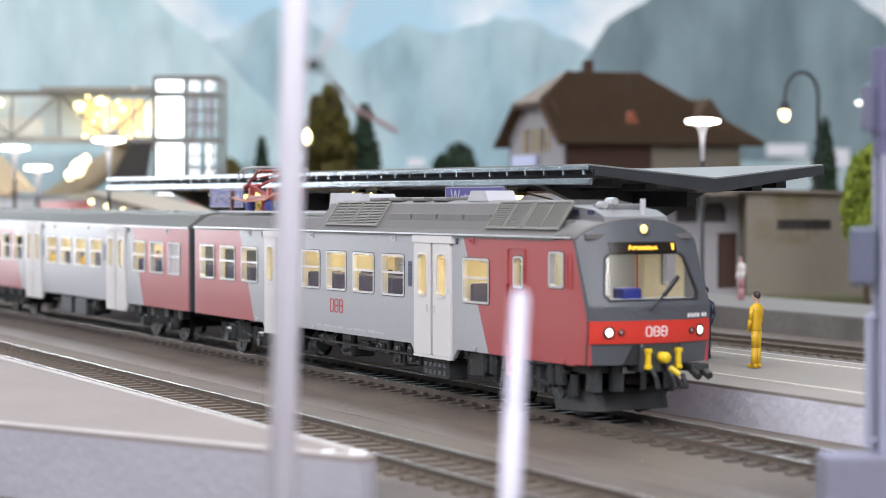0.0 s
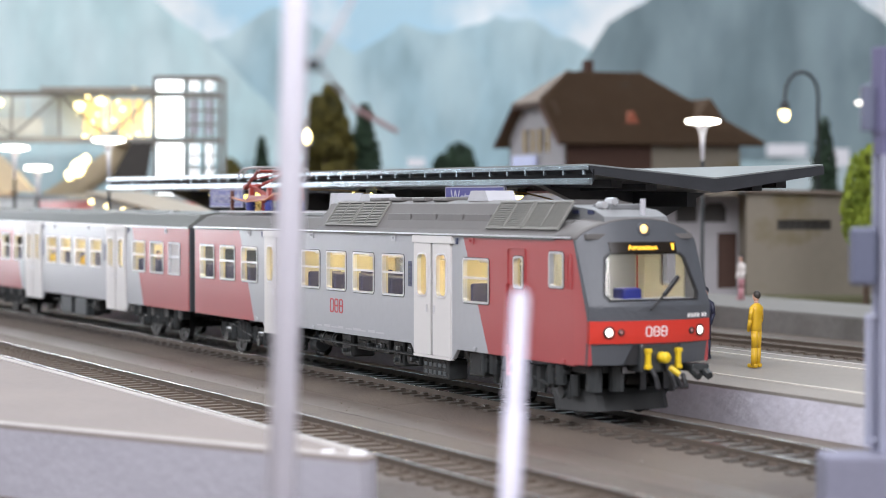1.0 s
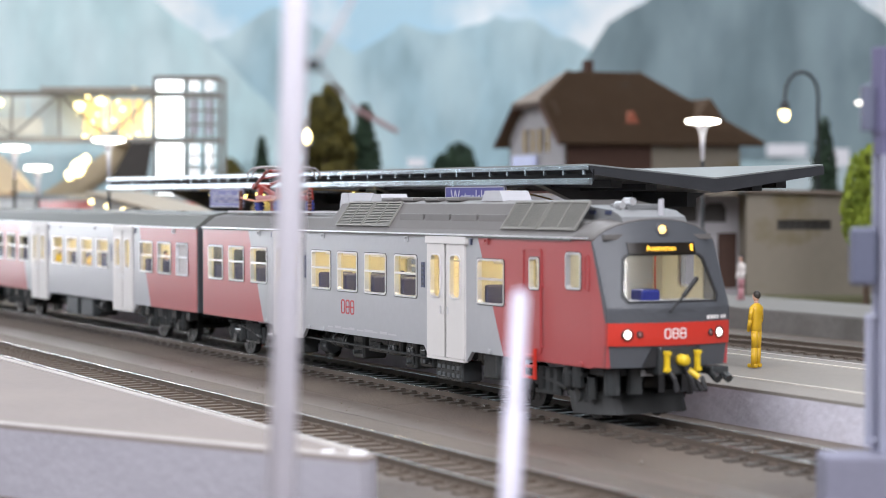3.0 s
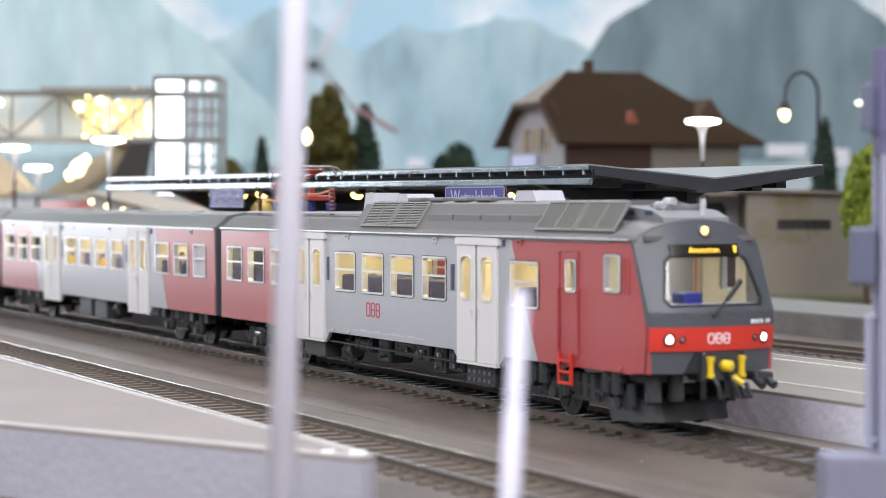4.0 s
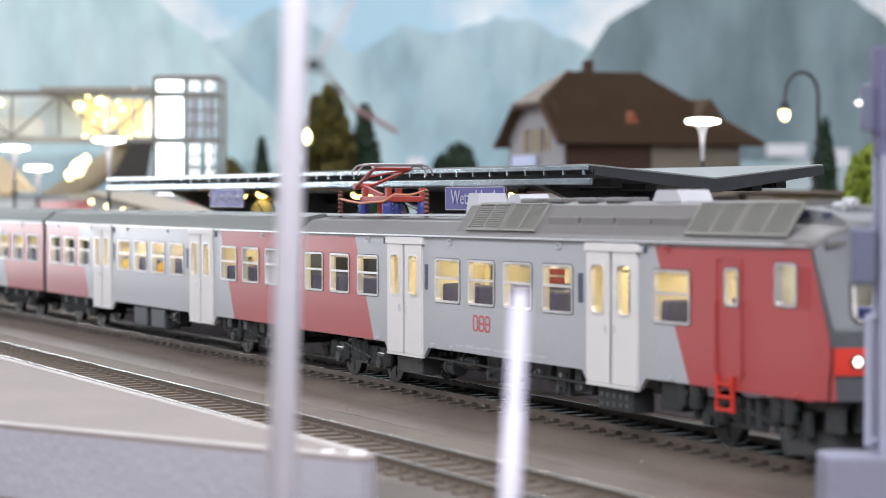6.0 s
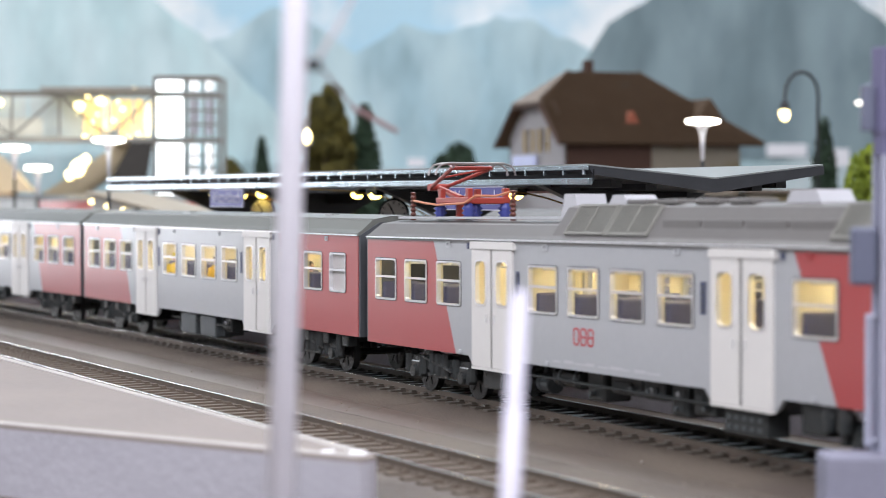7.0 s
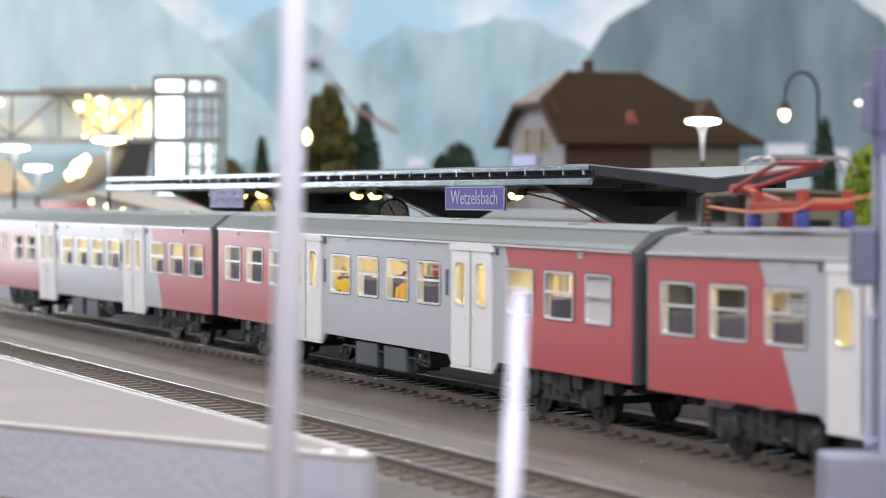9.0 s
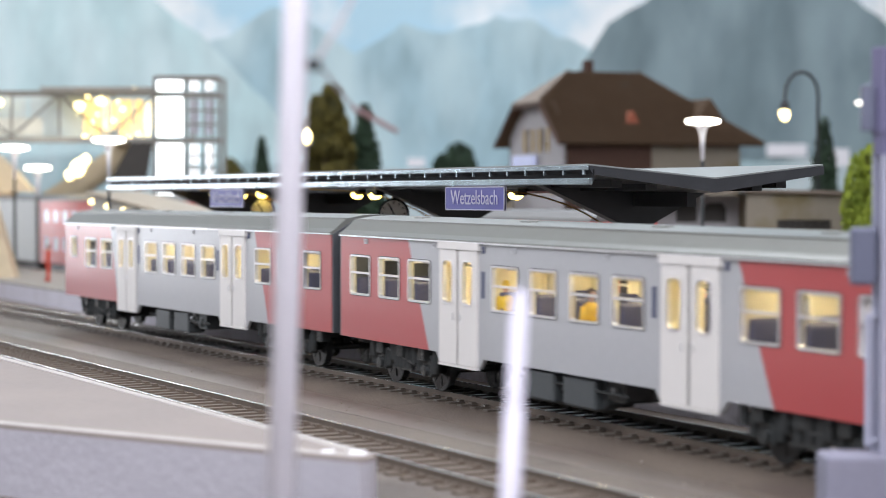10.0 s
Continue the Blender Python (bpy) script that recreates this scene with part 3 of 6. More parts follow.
    part("door_step", box(bmesh.new(), x0, x1, y - sgn * 0.0006, y + sgn * 0.0007, 0.0094, 0.0101), M_doorpaint, car)


def bogie(car, xc, up=0.0):
    bg = part("bogie", bmesh.new(), M_gear, car, at=pose(0, 0, up))
    bm = bmesh.new()
    for sgn in (-1, 1):
        y = sgn * 0.0125
        prism(bm, [(xc - 0.018, 0.0072), (xc - 0.012, 0.0082), (xc - 0.006, 0.0058), (xc + 0.006, 0.0058), (xc + 0.012, 0.0082), (xc + 0.018, 0.0072), (xc + 0.018, 0.0098), (xc - 0.018, 0.0098)], y - 0.0008, y + 0.0008, SIDE)
        for dx in (-0.0145, 0.0145):
            box(bm, xc + dx - 0.0028, xc + dx + 0.0028, y - 0.0013, y + 0.0014, 0.0038, 0.0085, 0.0005)
            for o in (-0.0046, 0.0046):
                rod(bm, (xc + dx + o, y + sgn * 0.0008, 0.0050), (xc + dx + o, y + sgn * 0.0008, 0.0100), 0.0012, 8)
            rod(bm, (xc + dx, y + sgn * 0.001, 0.0055), (xc + dx, y + sgn * 0.0022, 0.0055), 0.0016, 12)
        for o in (-0.0035, 0.0, 0.0035):
            rod(bm, (xc + o, y + sgn * 0.0009, 0.0052), (xc + o, y + sgn * 0.0009, 0.0110), 0.0014, 8)
        box(bm, xc - 0.006, xc + 0.006, y - 0.001, y + 0.0016 * sgn, 0.0046, 0.0056)
        rod(bm, (xc - 0.009, y + sgn * 0.0016, 0.0098), (xc + 0.009, y + sgn * 0.0016, 0.0066), 0.0005, 6)
    box(bm, xc - 0.005, xc + 0.005, -0.012, 0.012, 0.0075, 0.0105)
    bm.to_mesh(bg.data)
    bm.free()
    wheels = []
    for dx in (-0.0145, 0.0145):
        bm = bmesh.new()
        rod(bm, (0, -0.0122, 0), (0, 0.0122, 0), 0.001, 8)
        for sgn in (-1, 1):
            y = sgn * 0.0082
            m = pose(0, y, 0, 90)
            lathe(bm, [(0.0012, -0.0012), (0.0046, -0.0012), (0.0055, -0.0011), (0.0055, 0.0008), (0.0058, 0.0012), (0.0012, 0.0012)], 24, m)
            for k in range(6):
                a = k * math.pi / 3
                box(bm, -0.0004, 0.0004, y - 0.0014, y + 0.0014, 0.0015, 0.0042, m=Matrix.Rotation(a, 4, "Y"))
        w = part("wheelset", bm, M_wheel, bg, "dull steel wheels on an axle", at=pose(xc + dx, 0, 0.0055))
        wheels.append((w, xc + dx))
    return wheels


def seats(car, xs):
    bm0 = bmesh.new()
    box(bm0, -0.0025, 0.0025, -0.0055, 0.0055, 0.0, 0.0022, 0.0006)
    box(bm0, 0.0018, 0.0034, -0.0055, 0.0055, 0.0012, 0.0112, 0.0006)
    box(bm0, -0.002, 0.002, -0.003, 0.003, -0.004, 0.0)
    me = mesh_of("seat", bm0, M_seat)
    for x in xs:
        for y in (-0.0088, 0.0088):
            for turn in (0, 180):
                ob = new("seat", me)
                ob.parent = car
                ob.matrix_local = pose(x + (0.0042 if turn else -0.0042), y, 0.0185, 0, 0, turn + 180)


def car_shell(car, x0, x1, windows, doors, skin, small=()):
    """Sides with openings, ends, floor, ceiling light and seats."""
    for sgn in (-1, 1):
        holes = [rounded(a, b, WZ0, WZ1, 0.0009) for a, b in windows]
        holes += [rounded(a, b, c, d, 0.0012) for a, b, c, d in small]
        for a, b, s in doors:
            holes.append([(a + 0.0004, 0.0148), (b - 0.0004, 0.0148), (b - 0.0004, 0.0392), (a + 0.0004, 0.0392)])
        to = lambda p, q, w: (p, sgn * (HW - w), q)
        part("side_panel", plate(bmesh.new(), side_outline(x0, x1, [d[:2] for d in doors]), holes, 0.0, 0.0010, to), skin, car)
        lin = lambda p, q, w: (p, sgn * (HW - 0.0012 - w), q)
        part("inner_lining", plate(bmesh.new(), [(x0 + 0.001, 0.0142), (x1 - 0.001, 0.0142), (x1 - 0.001, 0.0404), (x0 + 0.001, 0.0404)], holes, 0.0, 0.0006, lin), M_interior, car, "cream inner wall lining")
        for a, b in windows:
            window_unit(car, a, b, WZ0, WZ1, sgn)
        for a, b, c, d in small:
            window_unit(car, a, b, c, d, sgn, bar=False)
        for a, b, s in doors:
            door_unit(car, a, b, s, sgn)
    part("floor", box(bmesh.new(), x0 + 0.001, x1 - 0.001, -HW + 0.0012, HW - 0.0012, 0.0125, 0.0142), M_gear, car)
    part("inner_ceiling", box(bmesh.new(), x0 + 0.001, x1 - 0.001, -HW + 0.0012, HW - 0.0012, 0.0404, 0.0410), M_interior, car)
    part("light_strip", box(bmesh.new(), x0 + 0.012, x1 - 0.022, -0.0022, 0.0022, 0.0396, 0.0403), M_warm, car, "warm glowing ceiling light strip")
    seats(car, [(a + b) / 2 for a, b in windows])
    for sgn in (-1, 1):
        rack = part("luggage_rack", rod(bmesh.new(), (x0 + 0.006, sgn * 0.0098, 0.0352), (x1 - 0.024, sgn * 0.0098, 0.0352), 0.0003, 6), M_chrome, car, "slim bright luggage rack rail")
        for a, b in windows:
            part("rack_bracket", box(bmesh.new(), b + 0.0010, b + 0.0016, min(sgn * 0.0096, sgn * 0.0150), max(sgn * 0.0096, sgn * 0.0150), 0.0350, 0.0355), M_chrome, rack)
    for x in [d[0] - 0.0025 for d in doors] + [d[1] + 0.0025 for d in doors]:
        for sgn in (-1, 1):
            part("partition", box(bmesh.new(), x - 0.0004, x + 0.0004, sgn * 0.0045, sgn * (HW - 0.0012), 0.0143, 0.0400), M_interior, car)


def car_end(car, x, sgn):
    bm = plate(bmesh.new(), [(-HW + 0.0002, BOT), (HW - 0.0002, BOT), (HW - 0.0002, TOP), (0.010, 0.0455), (-0.010, 0.0455), (-HW + 0.0002, TOP)], [], x, x + sgn * 0.001, lambda p, q, w: (w, p, q))
    part("end_wall", bm, M_cabgrey, car, "black end wall")
    bm = box(bmesh.new(), min(x, x + sgn * 0.0035), max(x, x + sgn * 0.0035), -0.008, 0.008, 0.0135, 0.0395, 0.001)
    part("gangway", bm, M_rubber, car, "black rubber gangway")


def roof_profile(top):
    return [(-HW - 0.0004, 0.0416), (-HW - 0.0004, 0.0424), (-HW + 0.0012, 0.0434), (-0.0118, top - 0.0012), (-0.0065, top - 0.0003), (0, top), (0.0065, top - 0.0003), (0.0118, top - 0.0012), (HW - 0.0012, 0.0434), (HW + 0.0004, 0.0424), (HW + 0.0004, 0.0416)]


def underside(car, spans, rnd):
    """Boxes, tanks, valves and pipes hung under the floor."""
    for a, b in spans:
        for sgn in (-1, 1):
            x = a
            while x < b - 0.004:
                w = min(rnd.uniform(0.006, 0.015), b - x)
                z0, y1, kind = rnd.uniform(0.0050, 0.0082), rnd.uniform(0.0122, 0.0144), rnd.random()
                m = M_gearlit if rnd.random() < 0.25 else M_gear
                if kind < 0.25 and w > 0.008:
                    bm = rod(bmesh.new(), (x + 0.001, sgn * (y1 - 0.0024), z0 + 0.0022), (x + w - 0.001, sgn * (y1 - 0.0024), z0 + 0.0022), 0.0022, 14)
                    tank = part("air_tank", bm, m, car, smooth=False)
                    for q in (0.25, 0.75):
                        part("tank_strap", rod(bmesh.new(), (x + w * q, sgn * (y1 - 0.0024), z0 + 0.0022), (x + w * q + 0.0008, sgn * (y1 - 0.0024), z0 + 0.0022), 0.0024, 14), M_gearlit, tank)
                        part("tank_hanger", box(bmesh.new(), x + w * q, x + w * q + 0.0008, sgn * (y1 - 0.0024) - 0.0004, sgn * (y1 - 0.0024) + 0.0004, z0 + 0.004, 0.0125), M_gear, tank)
                else:
                    ya, yb = sorted((sgn * 0.005, sgn * y1))
                    bx = part("equipment_box", box(bmesh.new(), x, x + w, ya, yb, z0, 0.0124, rnd.uniform(0.0002, 0.0008)), m, car)
                    if rnd.random() < 0.6:
                        ya, yb = sorted((sgn * y1, sgn * (y1 + 0.0005)))
                        part("cover", box(bmesh.new(), x + w * 0.15, x + w * rnd.uniform(0.5, 0.85), ya, yb, z0 + 0.0008, 0.0108, 0.0002), m, bx)
                    if rnd.random() < 0.6:
                        xv = x + w * rnd.uniform(0.3, 0.8)
                        part("valve", rod(bmesh.new(), (xv, sgn * y1, z0 + 0.0018), (xv, sgn * (y1 + 0.0014), z0 + 0.0018), 0.0006, 8), M_gearlit, bx)
                    # silver bits added at random as small highlights on the dark gear
                    if rnd.random() < 0.5:
                        part("glint_bit", box(bmesh.new(), x + w * 0.4, x + w * 0.4 + 0.0010, sgn * y1 - 0.0006, sgn * y1 + 0.0006, 0.0095, 0.0106, 0.0001), M_textsilver, bx)
                x += w + rnd.uniform(0.0004, 0.0035)
            zz = rnd.uniform(0.0092, 0.0105)
            part("brake_pipe", rod(bmesh.new(), (a - 0.004, sgn * 0.0148, zz), (b + 0.003, sgn * 0.0148, zz - 0.0006), 0.00035, 6), M_gear, car)


M_textsilver = mat("silver_glint_bit", (0.35, 0.35, 0.36), 0.35, 0.6, vary=0.1, scale=300)
WHEELS = {}


def motor_car():
    car = empty("motor_car")
    tagged(car, "silver-grey and red electric railcar with dark grey cab", "train car", "train")
    L = 0.2678
    skin = livery("front_car_livery", 0.0431, 0.2018, 0.45, 0.464, 0.0405, 0.0418)
    windows = [(0.0054, 0.0192), (0.0247, 0.0386), (0.0446, 0.0587), (0.0949, 0.1091), (0.1140, 0.1282), (0.1331, 0.1474), (0.1528, 0.1669), (0.2016, 0.2158)]
    doors = [(0.0659, 0.0875, 0.0766), (0.1740, 0.1955, 0.1847)]
    small = [(0.2284, 0.2334, 0.0296, 0.0374), (0.2458, 0.2528, 0.0303, 0.0389)]
    car_shell(car, 0.0, 0.2575, windows, doors, skin, small)
    car_end(car, 0.0, -1)
    WHEELS[car] = bogie(car, 0.040, 0.0004) + bogie(car, 0.2335)
    underside(car, [(0.091, 0.172)], random.Random(4))
    # roof: low well for the pantograph behind, raised equipment roof in front
    bm = bmesh.new()
    prism(bm, roof_profile(0.0472), -0.0005, 0.2486, lambda p, q, w: (w, p, q))
    part("roof", bm, M_roofcar, car, smooth=False)
    bm = bmesh.new()
    prism(bm, [(-0.0150, 0.0436), (-0.0104, 0.0503), (-0.006, 0.0512), (0.006, 0.0512), (0.0104, 0.0503), (0.0150, 0.0436)], 0.104, 0.240, lambda p, q, w: (w, p, q))
    part("raised_roof", bm, M_roofcar, car)
    for a, b in ((0.1095, 0.1465), (0.2110, 0.2480)):
        for h in range(2):
            c0, c1 = a + (b - a) * h / 2 + 0.0004, a + (b - a) * (h + 1) / 2 - 0.0004
            to = lambda p, q, w: (p + 0.0, -0.0150 + (q - 0.0436) * 0.687 - w * 0.82, q + w * 0.57)
            mid = (c0 + c1) / 2
            fr = part("grille", plate(bmesh.new(), [(c0, 0.0438), (c1, 0.0438), (c1, 0.0506), (c0, 0.0506)], [[(c0 + 0.0005, 0.0442), (mid - 0.0002, 0.0442), (mid - 0.0002, 0.0502), (c0 + 0.0005, 0.0502)], [(mid + 0.0002, 0.0442), (c1 - 0.0005, 0.0442), (c1 - 0.0005, 0.0502), (mid + 0.0002, 0.0502)]], 0.0001, 0.0006, to), M_grille, car, "louvred roof grille")
            part("grille_back", plate(bmesh.new(), [(c0, 0.0438), (c1, 0.0438), (c1, 0.0506), (c0, 0.0506)], [], 0.00002, 0.00008, to), M_gearlit, fr)
            for q in range(13):
                z = 0.04435 + q * 0.00045
                bm = bmesh.new()
                prism(bm, [(c0 + 0.0006, z), (c1 - 0.0006, z), (c1 - 0.0006, z + 0.00024), (c0 + 0.0006, z + 0.00024)], 0.0001, 0.00045, to)
                part("louvre", bm, M_grille, fr)
    cab_front(car)
    return car


def nose_x(y, z):
    """The cab's face: upright below, raked above, rounded to the sides."""
    x = 0.2678 if z < 0.0265 else 0.2678 - (z - 0.0265) * 0.42
    if z < 0.020:
        x -= (0.020 - z) * 0.10
    return x - 0.0034 * abs(y / HW) ** 2.6


M_cablining = mat("grey_cab_lining", (0.24, 0.24, 0.25), 0.6, vary=0.08, scale=300)
M_whitepane = mat("white_opaque_pane", (0.52, 0.49, 0.48), 0.35, vary=0.08, scale=200)
M_tail = mat("dim_tail_lens", (0.42, 0.20, 0.18), 0.15, vary=0.1, scale=300)
M_dispback = mat("brown_black_display", (0.012, 0.008, 0.005), 0.25, vary=0.2, scale=300)


def cab_front(car):
    to = lambda p, q, w: (nose_x(p, q) - w, p, q)

    def dense(a, b, n):
        return [(a[0] + (b[0] - a[0]) * k / n, a[1] + (b[1] - a[1]) * k / n) for k in range(n)]

    def loop(*c, n=8):
        return [p for a, b in zip(c, c[1:] + c[:1]) for p in dense(a, b, n)]

    w = HW
    shield = [(-0.0122, 0.0276), (0.0122, 0.0276), (0.0132, 0.0292), (0.0112, 0.0378), (0.0099, 0.0388), (-0.0099, 0.0388), (-0.0112, 0.0378), (-0.0132, 0.0292)]
    brow = [(y, z) for y, z in ((w, 0.0416), (0.0150, 0.0430), (0.0131, 0.0441), (0.0105, 0.0451), (0.0075, 0.0459), (0.0040, 0.0464), (0.0, 0.0466))]
    shell = loop((-w, 0.0232), (w, 0.0232), (w, 0.034), *brow, *[(-y, z) for y, z in brow[-2::-1]], (-w, 0.034), n=4)
    part("cab_front", plate(bmesh.new(), shell, [shield], 0.0, 0.0012, to, 3), M_cabgrey, car, "dark grey cab face")
    fr = part("windscreen_frame", ring(bmesh.new(), shield, [(p * 0.955, 0.0335 + (q - 0.0335) * 0.92) for p, q in shield], -0.0002, 0.0008, to), M_rubber, car)
    bm = plate(bmesh.new(), [(p * 0.97, 0.0335 + (q - 0.0335) * 0.95) for p, q in shield], [], 0.0002, 0.0004, to)
    part("windscreen", bm, M_glass, fr).visible_shadow = False
    part("red_band", plate(bmesh.new(), loop((-w, 0.0180), (w, 0.0180), (w, 0.0232), (-w, 0.0232)), [], -0.0002, 0.0012, to, 2), M_redband, car, "bright red band")
    part("lower_apron", plate(bmesh.new(), loop((-w, 0.0130), (w, 0.0130), (w, 0.0180), (-w, 0.0180)), [], 0.0003, 0.0014, to, 2), M_cabgrey, car)
    # flat black plate on the apron stands in for the recess's shade
    part("coupler_shade_plate", plate(bmesh.new(), loop((-0.0086, 0.0131), (0.0064, 0.0131), (0.0064, 0.0179), (-0.0062, 0.0179)), [], -0.0001, 0.0002, to, 2), M_rubber, car, "black plate for the shaded recess behind the coupler")
    # sides of the cab between the body and the face
    for sgn in (-1, 1):
        bm = bmesh.new()
        prism(bm, [(0.2575, 0.0128), (nose_x(HW, 0.013) + 0.0002, 0.0130), (nose_x(HW, 0.0232), 0.0232), (0.2618, 0.0300), (0.2575, 0.0418)], sgn * HW, sgn * (HW - 0.001), SIDE)
        part("cab_side", bm, M_red, car, "red cab side")
        bm = bmesh.new()
        prism(bm, [(0.2638, 0.0232), (nose_x(HW, 0.0232), 0.0232), (nose_x(HW, 0.0265), 0.0265), (nose_x(HW, 0.0416), 0.0416), (0.2573, 0.0418)], sgn * (HW + 0.0002), sgn * (HW - 0.0012), SIDE)
        part("cab_corner", bm, M_cabgrey, car)
        bm = bmesh.new()
        prism(bm, [(0.2568, 0.0145), (0.2622, 0.0145), (0.2622, 0.0300), (0.2590, 0.0380), (0.2568, 0.0404)], sgn * (HW - 0.0013), sgn * (HW - 0.0017), SIDE)
        part("cab_lining", bm, M_cablining, car, "grey cab lining")
    bm = bmesh.new()
    ribs = []
    for k in range(6):
        f = k / 5
        rib = []
        for y, z in brow + [(-y, z) for y, z in brow[-2::-1]]:
            full = 0.0424 + 0.0048 * max(0.0, 1 - abs(y / w) ** 3)
            zz = full + (z - full) * f**2 + 0.0003
            rib.append(bm.verts.new((0.2480 + (nose_x(y, z) - 0.0001 - 0.2480) * f, y * 1.01, zz)))
        ribs.append(rib)
    for a, b in zip(ribs, ribs[1:]):
        for k in range(len(a) - 1):
            bm.faces.new((a[k], a[k + 1], b[k + 1], b[k]))
    bmesh.ops.recalc_face_normals(bm, faces=bm.faces[:])
    bmesh.ops.solidify(bm, geom=bm.faces[:], thickness=0.0004)
    part("cab_roof", bm, M_roofcar, car, "smooth grey cab roof", smooth=True)
    part("cab_ceiling", box(bmesh.new(), 0.2460, 0.2600, -0.0145, 0.0145, 0.0420, 0.0432), M_roofcar, car)
    # display box, lamps, wiper
    d = part("destination_display", plate(bmesh.new(), loop((-0.0094, 0.0387), (0.0088, 0.0387), (0.0088, 0.0413), (-0.0094, 0.0413)), [], -0.0004, 0.0006, to, 2), M_dispback, car, "black destination display")
    x = nose_x(0, 0.0400)
    words("Amstetten", 0.0019, M_amber, "display_text", d, Matrix.Translation((x + 0.0006, -0.0010, 0.0400)) @ pose(0, 0, 0, 90 - 22.8, 0, 90), label="amber dot-matrix lettering")
    part("display_symbol", box(bmesh.new(), x - 0.0008, x + 0.0002, 0.0074, 0.0079, 0.0391, 0.0409), M_amber, d)
    for sgn in (-1, 1):
        for dy, r, m, nm in ((0.0124, 0.00095, M_headlight, "headlight"), (0.0096, 0.00055, M_tail, "tail_light")):
            y = sgn * dy
            x = nose_x(y, 0.0206)
            rim = part(nm, lathe(bmesh.new(), [(r * 1.5, -0.0012), (r * 1.5, 0.0004), (r * 1.15, 0.0006), (r * 1.1, 0.0001)], 16, Matrix.Translation((x, y, 0.0206)) @ pose(0, 0, 0, 0, 90, sgn * 12)), M_rubber, car)
            part("lens", ball(bmesh.new(), (x + 0.0002, y, 0.0206), r, 0.5, 1, 1), m, rim, "glowing white lens" if nm == "headlight" else "dark red lens", smooth=True)
    x = nose_x(0, 0.0440)
    rim = part("top_lamp", lathe(bmesh.new(), [(0.0017, -0.002), (0.0017, 0.0004), (0.0013, 0.0006), (0.0012, 0.0001)], 16, Matrix.Translation((x, 0.0006, 0.0442)) @ pose(0, 0, 0, 0, 80, 0)), M_cabgrey, car)
    part("lens", ball(bmesh.new(), (x + 0.0002, 0.0006, 0.0443), 0.00105, 0.5, 1, 1), M_warmlamp, rim, "glowing warm lens", smooth=True)
    bm = bmesh.new()
    low, mid, top = [Vector((nose_x(y, z) + 0.0009, y, z)) for y, z in ((-0.0025, 0.0257), (0.0018, 0.0291), (0.0068, 0.0331))]
    rod(bm, low, mid, 0.00028, 8)
    rod(bm, mid, top, 0.00055, 8)
    part("wiper", bm, M_rubber, car, "black windscreen wiper")


def plain_car(name, label, x0, x1, windows, doors, skin, small, bogies, cab=None, seed=1):
    car = tagged(empty(name), label, "train car", "train")
    car_shell(car, x0, x1, windows, doors, skin, small)
    for x, s in ((x0, -1), (x1, 1)):
        car_end(car, x, s)
    WHEELS[car] = bogie(car, bogies[0], 0.0008) + bogie(car, bogies[1], 0.0008)
    bm = bmesh.new()
    prism(bm, roof_profile(0.0476), x0 - 0.0005, x1 + 0.0005, lambda p, q, w: (w, p, q))
    part("roof", bm, M_roofgreen, car)
    return car


def trailer_car():
    skin = livery("middle_car_livery", 0.0500, 0.2061, 0.45, 0.43, 0.0408, 0.0398)
    windows = [(0.0108, 0.0247), (0.0305, 0.0443), (0.0497, 0.0636), (0.0985, 0.1124), (0.1179, 0.1315), (0.1372, 0.1508), (0.1565, 0.1701), (0.2062, 0.2198), (0.2252, 0.2388), (0.2442, 0.2556)]
    doors = [(0.0700, 0.0915, 0.0806), (0.1774, 0.1990, 0.1882)]
    car = plain_car("trailer_car", "silver-grey passenger car with red ends", 0.004, 0.264, windows, doors, skin, (), (0.041, 0.226), seed=2)
    for sgn in (-1, 1):
        # opaque white panel set behind the last window's frame
        part("white_pane", box(bmesh.new(), 0.2447, 0.2551, sgn * (HW - 0.0009) - 0.0001, sgn * (HW - 0.0009) + 0.0001, WZ0 + 0.0005, WZ1 - 0.0005), M_whitepane, car, "plain white pane in the last window")
    underside(car, [(0.108, 0.158)], random.Random(7))
    return car


def control_car():
    skin = livery("rear_car_livery", 0.0655, 0.2125, 0.3, 0.4, 0.0404, 0.0398)
    windows = [(0.0337, 0.0475), (0.0535, 0.0673), (0.1055, 0.1190), (0.1246, 0.1381), (0.1442, 0.1577), (0.1632, 0.1768), (0.2120, 0.2255), (0.2314, 0.2449), (0.2507, 0.2640)]
    doors = [(0.0749, 0.0960, 0.0855), (0.1826, 0.2045, 0.1935)]
    car = plain_car("control_car", "silver-grey and red control car at the rear", 0.006, 0.2715, windows, doors, skin, [(0.0145, 0.0222, 0.0285, 0.0367)], (0.042, 0.232), seed=3)
    underside(car, [(0.110, 0.165)], random.Random(9))
    return car


MOTOR = motor_car()
TRAILER = trailer_car()
CONTROL = control_car()
# ---- foreground posts ----
M_armred = mat("pale_red_insulator", (0.40, 0.26, 0.27), 0.5, vary=0.08, scale=300)
M_armgrey = mat("pinkish_grey_arm", (0.42, 0.38, 0.40), 0.5, vary=0.08, scale=300)


